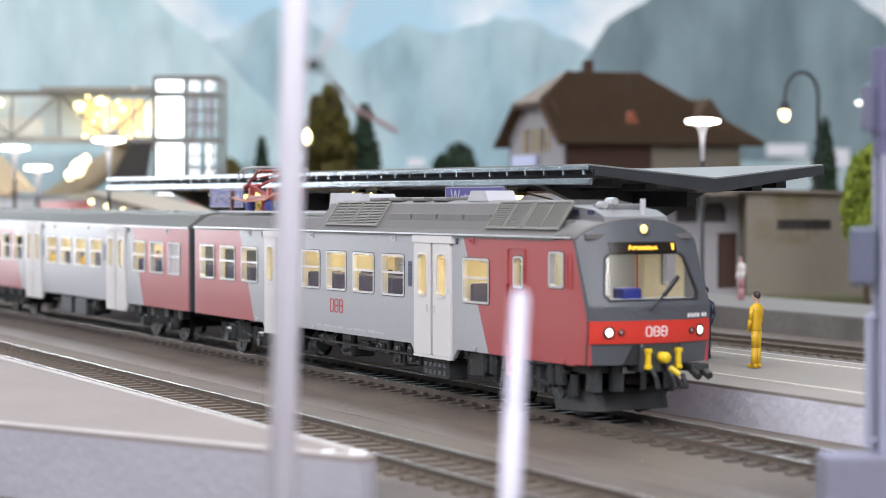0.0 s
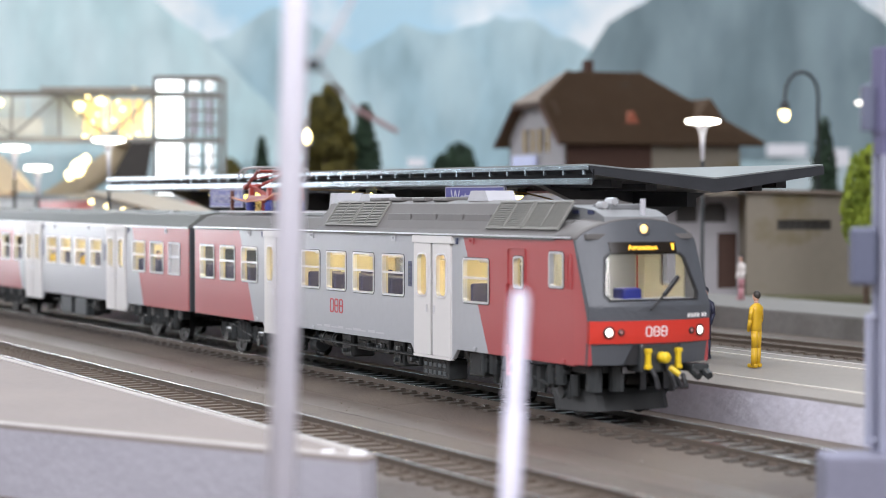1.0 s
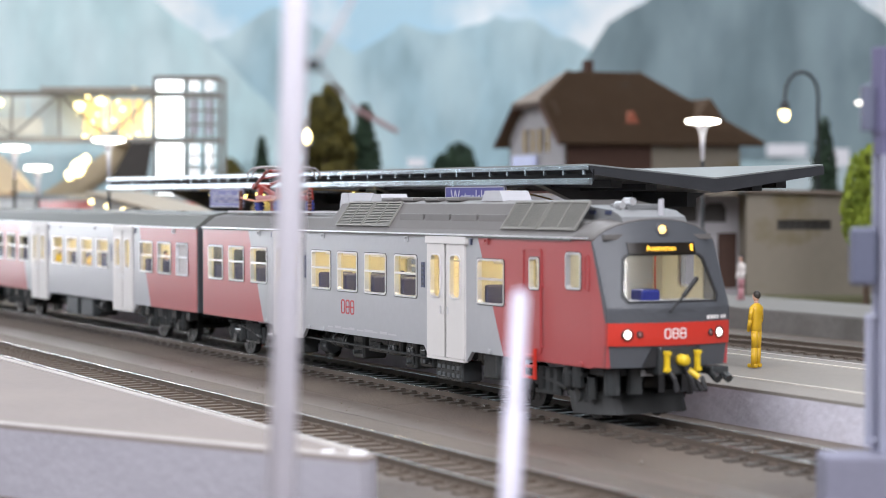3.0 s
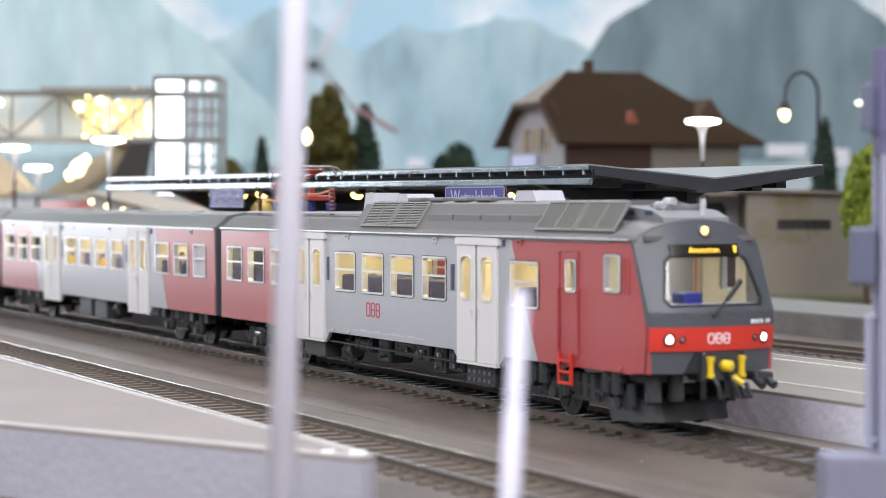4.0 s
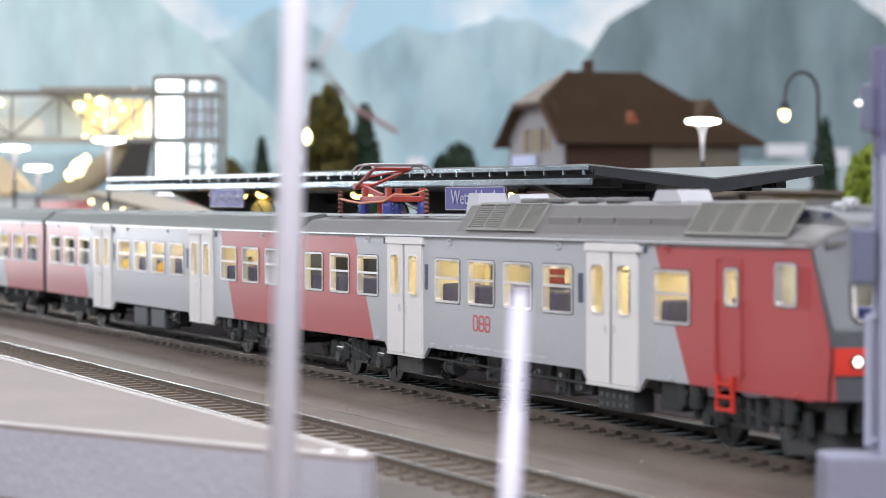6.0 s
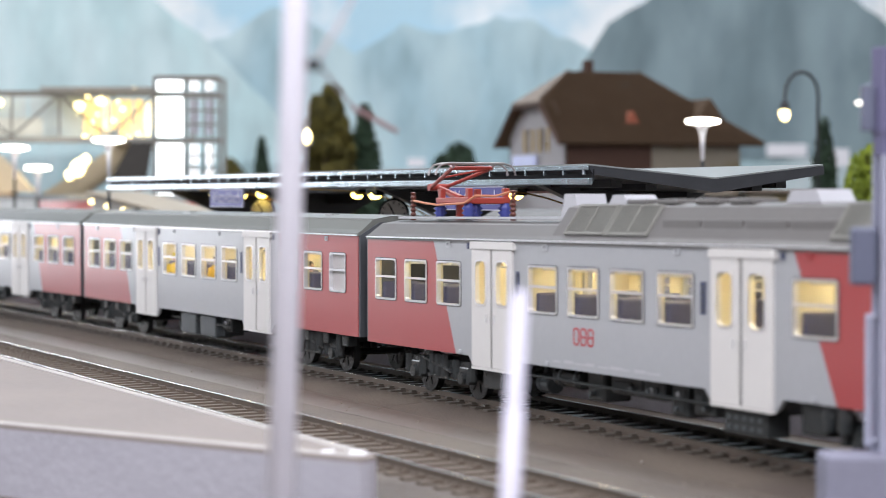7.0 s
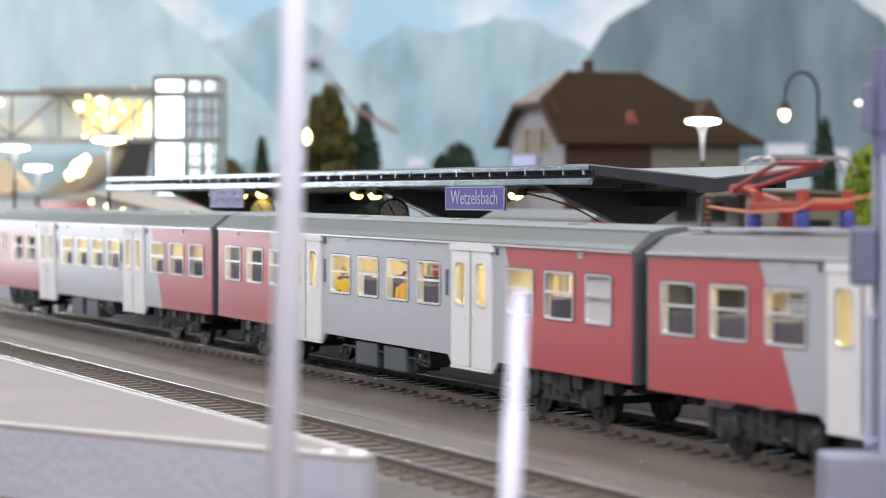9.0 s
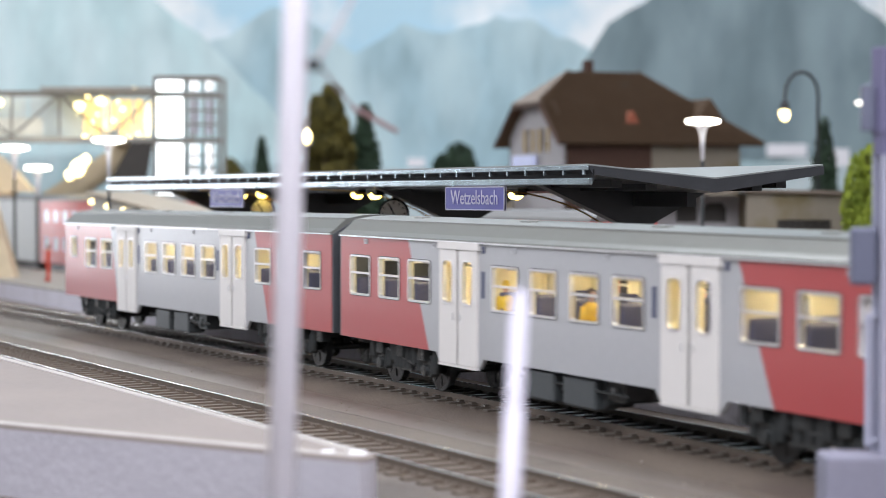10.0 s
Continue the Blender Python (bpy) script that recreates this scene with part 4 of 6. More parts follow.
def foreground():
    up = Vector((-0.0096, 0.0383, 1.0)).normalized()
    foot = Vector((0.4229, -0.1633, FOOT))
    m = tagged(empty("catenary_mast"), "slim light grey catenary mast with bracket arms", "mast", "catenary masts")
    bm = bmesh.new()
    rod(bm, foot, foot + up * 0.19, 0.00175, 20, 0.00150)
    part("pole", bm, M_mast, m, smooth=True)
    bm = box(bmesh.new(), foot.x - 0.006, foot.x + 0.006, foot.y - 0.006, foot.y + 0.006, FOOT, 0.004, 0.0006)
    part("foundation", bm, M_platwall, m)
    joint = foot + up * 0.0735 + Vector((0.001, 0.0024, 0))
    bm = bmesh.new()
    ball(bm, joint, 0.0009)
    rod(bm, joint - Vector((0.001, 0.0024, 0)), joint, 0.0006, 8)
    part("joint", bm, M_dark, m, "dark clamp on the pole")
    bm = bmesh.new()
    tip = Vector((0.4085, -0.1415, 0.0865))
    tube(bm, [joint, tip, tip + (tip - joint) * 1.2], 0.00032, 8)
    part("upper_arm", bm, M_armgrey, m)
    bm = bmesh.new()
    elbow = Vector((0.372, -0.1290, 0.0665))
    rod(bm, joint + Vector((0, 0, 0.0006)), elbow, 0.00026, 8)
    part("lower_arm", bm, M_armgrey, m)
    bm = bmesh.new()
    rod(bm, elbow, elbow + Vector((-0.008, 0.0115, -0.0032)), 0.00042, 8)
    part("insulator", bm, M_armred, m, "pale dull red insulator rod")

    p = tagged(empty("white_post"), "white plastic trackside post with rounded top", "post")
    top, low = Vector((0.4447, -0.1406, 0.0404)), Vector((0.4447, -0.1431, FOOT))
    bm = bmesh.new()
    rod(bm, low, top, 0.00112, 16)
    ball(bm, top, 0.00112)
    part("shaft", bm, M_post, p, smooth=True)
    bm = bmesh.new()
    rod(bm, low, low + (top - low) * 0.70, 0.00128, 16)
    part("sleeve", bm, M_post, p, smooth=True)

    s = tagged(empty("signal_mast"), "grey steel signal mast on a concrete foundation", "mast", "catenary masts")
    cx, cy = 0.3836, -0.0336
    bm = bmesh.new()
    for o in (-0.0011, 0.0011):
        box(bm, cx + o - 0.0003, cx + o + 0.0003, cy - 0.0012, cy + 0.0012, 0.0085, 0.060, 0.0001)
    box(bm, cx - 0.0009, cx + 0.0009, cy - 0.0002, cy + 0.0002, 0.0085, 0.060)
    M_bluegrey = mat("blue_grey_mast_paint", (0.33, 0.34, 0.43), 0.4, vary=0.08, scale=300)
    part("column", bm, M_bluegrey, s)
    bm = box(bmesh.new(), cx - 0.0016, cx + 0.0016, cy - 0.0015, cy + 0.0015, 0.0635, 0.0785, 0.0003)
    box(bm, cx - 0.0012, cx + 0.0012, cy - 0.0012, cy + 0.0012, 0.060, 0.0635)
    M_viol = mat("violet_grey_paint", (0.14, 0.135, 0.23), 0.35, vary=0.1, scale=300)
    part("signal_head", bm, M_viol, s, "violet-grey signal head")
    r = Vector((0.4625, 0.8866, 0))
    c = Vector((cx, cy, 0)) - r * 0.0034
    bm = box(bmesh.new(), -0.0022, 0.0022, -0.0014, 0.0014, 0.0375, 0.0475, 0.0006, m=Matrix.Translation(c) @ Matrix.Rotation(math.atan2(r.y, r.x), 4, "Z"))
    M_slate = mat("slate_blue_box_paint", (0.10, 0.11, 0.165), 0.5, vary=0.1, scale=300)
    part("control_box", bm, M_slate, s, "slate blue control box")
    c2 = Vector((cx, cy, 0)) - r * 0.0030
    bm = box(bmesh.new(), -0.0009, 0.0014, -0.0008, 0.0008, 0.0640, 0.0720, 0.0003, m=Matrix.Translation(c2) @ Matrix.Rotation(math.atan2(r.y, r.x), 4, "Z"))
    lamp = part("signal_lamp", bm, M_slate, s)
    bm = ball(bmesh.new(), c2 - r * 0.0012 + Vector((0, 0, 0.0689)), 0.00055, 1, 1, 0.6)
    part("lens", bm, M_headlight, lamp, "glowing white signal light")
    bm = bmesh.new()
    c3 = Vector((cx, cy, 0)) - r * 0.0024
    rod(bm, c3 + Vector((0, 0, 0.0095)), c3 + Vector((0, 0, 0.0325)), 0.00055, 8)
    rod(bm, c3 + Vector((0, 0, 0.0320)), Vector((cx, cy, 0.0320)), 0.0004, 8)
    rod(bm, c3 + Vector((0, 0, 0.0105)), Vector((cx, cy, 0.0105)), 0.0004, 8)
    part("ladder_rail", bm, M_bluegrey, s)
    bm = box(bmesh.new(), -0.0075, 0.0075, -0.0048, 0.0048, FOOT, 0.0085, 0.0008, m=Matrix.Translation((cx - 0.0010, cy - 0.0030, 0)) @ Matrix.Rotation(math.atan2(r.y, r.x), 4, "Z"))
    part("foundation", bm, M_block, s, "pale concrete foundation block")


foreground()

# ---- platform furniture ----


def platform_lamp(x, y, h, z0=PLAT):
    l = tagged(empty("platform_lamp", pose(x, y, z0)), "lit white platform lamp with flat round head", "lamp", "platform lamps")
    bm = bmesh.new()
    rod(bm, (0, 0, 0), (0, 0, h - 0.003), 0.0010, 12, 0.0007)
    part("pole", bm, M_gearlit, l)
    bm = lathe(bmesh.new(), [(0.0009, h - 0.020), (0.0012, h - 0.009), (0.0022, h - 0.0050), (0.0045, h - 0.0032), (0.002, h - 0.0031)], 16)
    part("neck", bm, M_white, l, "white flared neck", smooth=True)
    bm = lathe(bmesh.new(), [(0.0046, h - 0.0030), (0.0077, h - 0.0026), (0.0083, h - 0.0017), (0.0078, h - 0.0008), (0.004, h - 0.0002)], 20)
    part("head", bm, M_led, l, "glowing white lamp head", smooth=True)


platform_lamp(-0.117, 0.2790, 0.0835)
platform_lamp(-0.3125, 0.0545, 0.0765)
platform_lamp(-0.532, 0.0670, 0.0775)
platform_lamp(-0.592, 0.0985, 0.0665)


def arch_lamp():
    c = Vector((-0.267, 0.4646, FOOT))
    l = tagged(empty("arched_street_lamp"), "black arched street lamp with a warm bulb", "street lamp")
    pts = [Vector((0, 0, 0)), Vector((0, 0, 0.116))]
    for k in range(1, 9):
        a = math.pi * k / 8
        pts.append(Vector((-0.0096 + 0.0096 * math.cos(a), 0, 0.116 + 0.0135 * math.sin(a))))
    pts.append(Vector((-0.0193, 0, 0.110)))
    turn = Matrix.Translation(c) @ pose(0, 0, 0, 0, 0, ROOM_TURN)
    bm = bmesh.new()
    for a, b in zip(pts, pts[1:]):
        rod(bm, turn @ a, turn @ b, 0.0010, 8)
    part("arm", bm, M_dark, l)
    bm = lathe(bmesh.new(), [(0.0009, 0.1135), (0.0026, 0.111), (0.0030, 0.1075), (0.0018, 0.1074)], 14, turn @ Matrix.Translation((-0.0193, 0, 0)))
    part("shade", bm, M_dark, l)
    bm = ball(bmesh.new(), turn @ Vector((-0.0193, 0, 0.1050)), 0.0030, 1, 1, 1.25)
    part("bulb", bm, M_bulb, l, "glowing warm bulb", smooth=True)


arch_lamp()


def globe_lamp():
    c = room(-0.0900, 1.30, FOOT)
    l = tagged(empty("globe_street_lamp", Matrix.Translation(c)), "slim street lamp with a warm glowing globe", "street lamp")
    part("pole", rod(bmesh.new(), (0, 0, 0), (0, 0, 0.092), 0.0009, 8), M_dark, l)
    part("globe", ball(bmesh.new(), (0, 0, 0.0965), 0.0040, 1, 1, 1.3), M_bulb, l, "glowing warm globe", smooth=True)


globe_lamp()


M_signtext = mat("pale_sign_lettering", (0.40, 0.39, 0.50), 0.5, vary=0.08, scale=500)


def station_sign(x0, x1, text):
    y = 0.0205
    s = tagged(empty("station_sign"), "blue station name sign hung under the canopy edge", "sign", "station signs")
    part("board", box(bmesh.new(), x0, x1, y, y + 0.0006, 0.0490, 0.0556, 0.0001), M_blue_sign, s)
    bm = bmesh.new()
    for a, b, c, d in ((x0, x1, 0.0488, 0.0491), (x0, x1, 0.0555, 0.0558), (x0, x0 + 0.0003, 0.0488, 0.0558), (x1 - 0.0003, x1, 0.0488, 0.0558)):
        box(bm, a, b, y - 0.0001, y + 0.0007, c, d)
    part("border", bm, M_signtext, s)
    words(text, 0.0061, M_signtext, "station_name", s, Matrix.Translation(((x0 + x1) / 2, y - 0.0001, 0.0524)) @ pose(0, 0, 0, 90) @ Matrix.Diagonal((0.92, 1, 1, 1)), label="white station name lettering")
    bm = bmesh.new()
    for x in (x0 + 0.004, x1 - 0.004):
        rod(bm, (x, y + 0.0003, 0.0555), (x, y + 0.0012, 0.0565), 0.0004, 6)
    part("hanger", bm, M_steel, s)


def stair_shelter():
    """The enclosure over the platform stairs: a sloping roof on slatted sides."""
    sh = tagged(empty("stair_shelter"), "grey slatted stair shelter with a sloping beige roof", "shelter")
    xa, xb, za, zb = -0.382, -0.238, 0.0560, 0.0442
    rise = (zb - za) / (xb - xa)
    bm = bmesh.new()
    prism(bm, [(xa, za - 0.0016), (xb, zb - 0.0016), (xb, zb), (xa, za)], 0.064, 0.094, SIDE)
    part("roof", bm, M_shelter, sh, "beige sloping roof")
    for y in (0.0665, 0.0915):
        part("sill_rail", box(bmesh.new(), xa + 0.003, xb - 0.003, y - 0.0008, y + 0.0008, PLAT, PLAT + 0.004), M_coachgrey, sh)
        for k in range(24):
            x = xa + 0.005 + k * 0.0058
            part("slat", box(bmesh.new(), x, x + 0.0034, y - 0.0005, y + 0.0005, PLAT + 0.004, za + rise * (x - xa) - 0.0020), M_coachgrey, sh)
    for x in (-0.375, -0.348, -0.322):
        part("shelter_lamp", ball(bmesh.new(), (x, 0.0650, za + rise * (x - xa) - 0.0052), 0.0012), M_bulb, sh, "small warm light spot", smooth=True)


M_shelter = mat("beige_shelter_roof", (0.34, 0.29, 0.22), 0.6, vary=0.12, scale=150)
M_coachgrey = mat("light_grey_coach_paint", (0.42, 0.43, 0.42), 0.5, vary=0.06, scale=200)
stair_shelter()
station_sign(0.1175, 0.1540, "Wetzelsbach")
station_sign(-0.0815, -0.0472, "Wetzelsbach")


def station_clock(x, y):
    c = tagged(empty("station_clock", Matrix.Translation((x, y, 0.0470)) @ pose(0, 0, 0, 0, 0, 62)), "round black-rimmed station clock under the canopy", "clock", "station clocks")
    turn = pose(0, 0, 0, 90)
    part("case", lathe(bmesh.new(), [(0.0046, -0.0016), (0.0054, -0.0012), (0.0054, 0.0012), (0.0046, 0.0016)], 24, turn), M_dark, c)
    for sgn in (-1, 1):
        f = part("dial", lathe(bmesh.new(), [(0.0046, 0.0012), (0.0046, 0.0021), (0.001, 0.00211)], 24, turn if sgn > 0 else pose(0, 0, 0, -90)), M_logo_white, c, "cream clock dial")
        bm = bmesh.new()
        for k in range(12):
            a = k * math.pi / 6
            box(bm, -0.00018, 0.00018, sgn * -0.0022 - 0.00005, sgn * -0.0022 + 0.00005, 0.0034, 0.0041, m=Matrix.Rotation(a, 4, "Y"))
        for a, l in ((-28, 0.0036), (-24, 0.0026)):
            box(bm, -0.00022, 0.00022, sgn * -0.0022 - 0.00005, sgn * -0.0022 + 0.00005, -0.0006, l, m=Matrix.Rotation(radians(a), 4, "Y"))
        part("clock_pointers", bm, M_dark, f)
    bm = bmesh.new()
    rod(bm, (0, 0, 0.0052), (0, 0, 0.0085), 0.0007, 8)
    part("bracket", bm, M_dark, c)


station_clock(0.032, 0.045)
station_clock(-0.0872, 0.045)


def canopy_lamps():
    for x, y, z in ((0.0230, 0.042, 0.0532), (0.0062, 0.043, 0.0534), (0.1210, 0.043, 0.0532), (-0.083, 0.043, 0.0536), (-0.104, 0.043, 0.0536), (-0.14, 0.045, 0.0536)):
        l = tagged(empty("canopy_lamp"), "small warm light spot under the canopy roof", "lamp", "canopy lamps")
        part("housing", box(bmesh.new(), x - 0.0045, x + 0.0045, y - 0.0016, y + 0.0016, z, z + 0.0030, 0.0003), M_dark, l)
        part("diffuser", ball(bmesh.new(), (x, y, z + 0.0002), 0.0038, 1.0, 0.5, 0.42), M_canlamp, l, "glowing warm diffuser")


M_canlamp = glow("warm_canopy_light", (1.0, 0.72, 0.16), 9.0)
canopy_lamps()


def figure(name, x, y, z, h, body, turn=0, head=(0.55, 0.33, 0.25), label="", hair=(0.03, 0.025, 0.02), legs=None, group="figures", parent_m=None):
    """A small painted standing model figure, one plain mesh."""
    k = h / 1.78
    mb = mat(name + "_paint", body, 0.4, vary=0.08, scale=300)
    ml = mat(name + "_trousers", legs or body, 0.4, vary=0.08, scale=300)
    mh = mat(name + "_skin", head, 0.5, vary=0.08, scale=300)
    mk = mat(name + "_hair", hair, 0.5, vary=0.2, scale=300)
    bm = bmesh.new()

    def paint(i, before):
        for f in bm.faces:
            if f not in before:
                f.material_index = i

    def limb(a, b, r1, r2, i):
        before = set(bm.faces)
        rod(bm, Vector(a), Vector(b), r1, 10, r2)
        ball(bm, Vector(b), r2, seg=8)
        paint(i, before)

    for s in (-1, 1):
        limb((0.02, s * 0.10, 0.04), (0.0, s * 0.09, 0.46), 0.075, 0.085, 1)
        limb((0.0, s * 0.09, 0.46), (0, s * 0.08, 0.88), 0.085, 0.105, 1)
        before = set(bm.faces)
        box(bm, -0.09, 0.18, s * 0.10 - 0.06, s * 0.10 + 0.06, 0.0, 0.09, 0.02)
        paint(1, before)
        limb((0, s * 0.21, 1.40), (0.02, s * 0.27, 1.12), 0.065, 0.06, 0)
        limb((0.02, s * 0.27, 1.12), (0.10, s * 0.22, 0.88), 0.058, 0.05, 0)
    before = set(bm.faces)
    lathe(bm, [(0.10, 0.82), (0.17, 0.86), (0.165, 1.02), (0.16, 1.1), (0.20, 1.30), (0.19, 1.42), (0.09, 1.49), (0.06, 1.5)], 14, Matrix.Diagonal((0.72, 1.15, 1, 1)))
    paint(0, before)
    before = set(bm.faces)
    rod(bm, (0, 0, 1.47), (0.01, 0, 1.56), 0.055, 10)
    ball(bm, (0.015, 0, 1.645), 0.10, 0.95, 0.85, 1.2)
    paint(2, before)
    before = set(bm.faces)
    ball(bm, (-0.012, 0, 1.685), 0.105, 1.0, 0.9, 1.0)
    paint(3, before)
    bmesh.ops.scale(bm, vec=(k * 0.88, k * 0.86, k), verts=bm.verts[:])
    ob = part(name, bm, [mb, ml, mh, mk], smooth=True, at=pose(x, y, z, 0, 0, turn))
    return tagged(ob, label, "figurine", group)


figure("standing_figurine", 0.2160, 0.0638, PLAT + 0.0002, 0.0207, (0.60, 0.36, 0.015), turn=200, label="yellow-clad model figure standing on the platform")
figure("standing_figurine", 0.1850, 0.0688, PLAT + 0.0002, 0.0205, (0.02, 0.022, 0.045), turn=-60, label="model figure in dark navy uniform on the platform", hair=(0.02, 0.02, 0.03))
figure("standing_figurine", -0.0800, 0.2745, PLAT + 0.0002, 0.0200, (0.62, 0.58, 0.55), turn=-90, legs=(0.42, 0.2, 0.22), label="pale model figure on the far platform")
figure("standing_figurine", -0.4110, 0.0520, PLAT + 0.0002, 0.0200, (0.55, 0.06, 0.03), turn=-90, label="red-clad model figure by the platform edge")
figure("standing_figurine", -0.4000, 0.0620, PLAT + 0.0002, 0.0200, (0.62, 0.40, 0.02), turn=-40, label="yellow-clad model figure by the platform edge")

# ---- buildings ----
M_tiles = mat("brown_roof_tiles", (0.086, 0.055, 0.034), 0.8, spec=0.2, vary=0.18, scale=260, dirt=(0.098, 0.066, 0.044), dirt_scale=60, bump=0.0006, bump_scale=500)
M_tiles2 = mat("grey_brown_hip_tiles", (0.20, 0.16, 0.13), 0.75, vary=0.15, scale=260, bump=0.0005, bump_scale=500)
M_render = mat("beige_wall_render", (0.215, 0.19, 0.15), 0.85, vary=0.08, scale=200, dirt=(0.145, 0.115, 0.05), dirt_scale=26, dirt_amount=0.75, dirt_span=(0.52, 0.6))
M_plaster = mat("pale_grey_plaster", (0.35, 0.34, 0.35), 0.85, vary=0.08, scale=200)
M_timber = mat("dark_brown_boarding", (0.060, 0.028, 0.018), 0.75, vary=0.25, scale=300)
M_shutter = mat("ochre_shutter", (0.33, 0.22, 0.06), 0.6, vary=0.15, scale=300)
# near-black colour stands for the unlit depth of openings
M_hole = mat("painted_dark_opening", (0.03, 0.026, 0.022), 0.6, vary=0.3, scale=200)


def station_house():
    base = Matrix.Translation(room(0.080, 1.300, 0)) @ pose(0, 0, 0, 0, 0, ROOM_TURN + 20)
    h = tagged(empty("station_house", base), "pale station house with large brown hipped roof", "house")
    W, D, EAVE, RIDGE, HIPZ = 0.128, 0.098, 0.0935, 0.1385, 0.117
    bm = box(bmesh.new(), 0, 0.062, 0, 0.003, GROUND, EAVE)
    part("timber_wall", bm, M_timber, h, "dark brown boarded wall")
    for k in range(16):
        part("board", box(bmesh.new(), 0.0006 + k * 0.00385, 0.0040 + k * 0.00385, -0.0005, -0.00002, 0.045, EAVE), M_timber, h)
    part("front_wall", box(bmesh.new(), 0.062, W, 0.0, 0.003, GROUND, EAVE), M_render, h)
    part("rear_wall", box(bmesh.new(), 0, W, D - 0.003, D, GROUND, EAVE), M_render, h)
    part("side_wall", box(bmesh.new(), W - 0.003, W, 0.003, D - 0.003, GROUND, EAVE), M_render, h)
    bm = bmesh.new()
    holes = [[(y - 0.0045, 0.083), (y + 0.0045, 0.083), (y + 0.0045, 0.099), (y - 0.0045, 0.099)] for y in (0.036, 0.062)]
    holes += [[(y - 0.004, 0.055), (y + 0.004, 0.055), (y + 0.004, 0.071), (y - 0.004, 0.071)] for y in (0.015, 0.049, 0.083)]
    gable = [(0.0, GROUND), (D, GROUND), (D, EAVE), (D - 0.025, HIPZ), (0.025, HIPZ), (0.0, EAVE)]
    plate(bm, gable, holes, 0.0, 0.003, lambda p, q, w: (w, p, q))
    part("gable_wall", bm, M_plaster, h, "pale grey plastered gable")
    for hl in holes:
        y0, y1, z0, z1 = hl[0][0], hl[1][0], hl[0][1], hl[2][1]
        w = part("window", box(bmesh.new(), 0.0016, 0.0022, y0, y1, z0, z1), M_hole, h)
        part("glazing_bar", box(bmesh.new(), 0.0008, 0.0016, (y0 + y1) / 2 - 0.0004, (y0 + y1) / 2 + 0.0004, z0, z1), M_white, w)
        for a in (y0 - 0.0046, y1 + 0.0006):
            part("shutter", box(bmesh.new(), -0.0009, -0.0001, a, a + 0.004, z0, z1), M_shutter, w, "ochre shutter")
    # roof: long hip at one end, half hip over the gable
    o = 0.008
    L, R = 0.024, 0.074
    A = (-o, -o, EAVE - 0.005), (W + 0.014, -o, EAVE - 0.005), (W + 0.014, D + o, EAVE - 0.005), (-o, D + o, EAVE - 0.005)
    r1, r2 = (L, D / 2, RIDGE), (R, D / 2, RIDGE)
    g1, g2 = (-o, 0.024, HIPZ - 0.002), (-o, D - 0.024, HIPZ - 0.002)

    def slope(name, pts, m, lbl=""):
        bm = bmesh.new()
        vs = [bm.verts.new(p) for p in pts]
        f = bm.faces.new(vs)
        bmesh.ops.recalc_face_normals(bm, faces=[f])
        bmesh.ops.solidify(bm, geom=[f], thickness=0.0018)
        return part(name, bm, m, h, lbl)

    slope("roof_slope", [A[0], A[1], r2, r1, g1], M_tiles, "brown tiled slope")
    slope("roof_slope", [A[2], A[3], g2, r1, r2], M_tiles)
    slope("hip_slope", [A[1], A[2], r2], M_tiles)
    # this slope takes a paler, greyer tile colour than the others
    slope("half_hip", [g1, r1, g2], M_tiles2, "grey-brown half hip, paler than the brown slopes")
    bm = bmesh.new()
    for k in range(22):
        f = k / 22
        z = EAVE - 0.005 + (RIDGE - EAVE + 0.005) * f
        y = -o + (D / 2 + o) * f
        xa = -o if z < HIPZ else -o + (L + o) * (z - HIPZ) / (RIDGE - HIPZ)
        xb = W + 0.014 - (W + 0.014 - R) * f
        box(bm, xa, xb, y - 0.0006, y + 0.0022, z + 0.0006, z + 0.0022)
    tagged(part("tile_course", bm, M_tiles, h), kind="stuff")
    bm = bmesh.new()
    prism(bm, [(0.090, EAVE + 0.002), (0.126, EAVE + 0.002), (0.108, 0.1195)], 0.004, 0.055, lambda p, q, w: (p, w, q))
    part("cross_roof", bm, M_tiles, h)
    ch = part("chimney", box(bmesh.new(), 0.040, 0.046, 0.058, 0.064, RIDGE - 0.01, RIDGE + 0.0085, 0.0005), M_timber, h, "short dark chimney")
    for x, y, z in ((0.060, 0.040, 0.1265), (0.082, 0.042, 0.1255)):
        part("skylight", box(bmesh.new(), x - 0.003, x + 0.003, y - 0.004, y + 0.001, z + 0.0005, z + 0.0035, 0.0004), M_hole, h)
    bm = bmesh.new()
    prism(bm, [(0.046, 0.1015), (0.0565, 0.1015), (0.0513, 0.1105)], 0.006, 0.022, lambda p, q, w: (p, w, q))
    d = part("dormer", bm, M_red_tile, h, "small red-brown dormer")
    bm = bmesh.new()
    for sgn in (0, 1):
        a, b = (-o, -o, EAVE - 0.006), (-o, 0.024, HIPZ - 0.004)
        if sgn:
            a, b = (a[0], D - a[1], a[2]), (b[0], D - b[1], b[2])
        rod(bm, a, b, 0.0013, 6)
    rod(bm, (-o, 0.024, HIPZ - 0.003), (-o, D - 0.024, HIPZ - 0.003), 0.0012, 6)
    part("barge_board", bm, M_timber, h)
    part("wall_sign", box(bmesh.new(), -0.004, -0.0015, 0.045, 0.085, 0.0735, 0.0815, 0.0004), M_signlit, h, "pale blue lit sign board")
    low = bmesh.new()
    prism(low, [(-0.030, 0.0), (0.0, 0.0), (0.0, 0.074), (-0.030, 0.060)], 0.09, 0.13, lambda p, q, w: (p, w, q))
    part("lean_to", low, M_render, h)


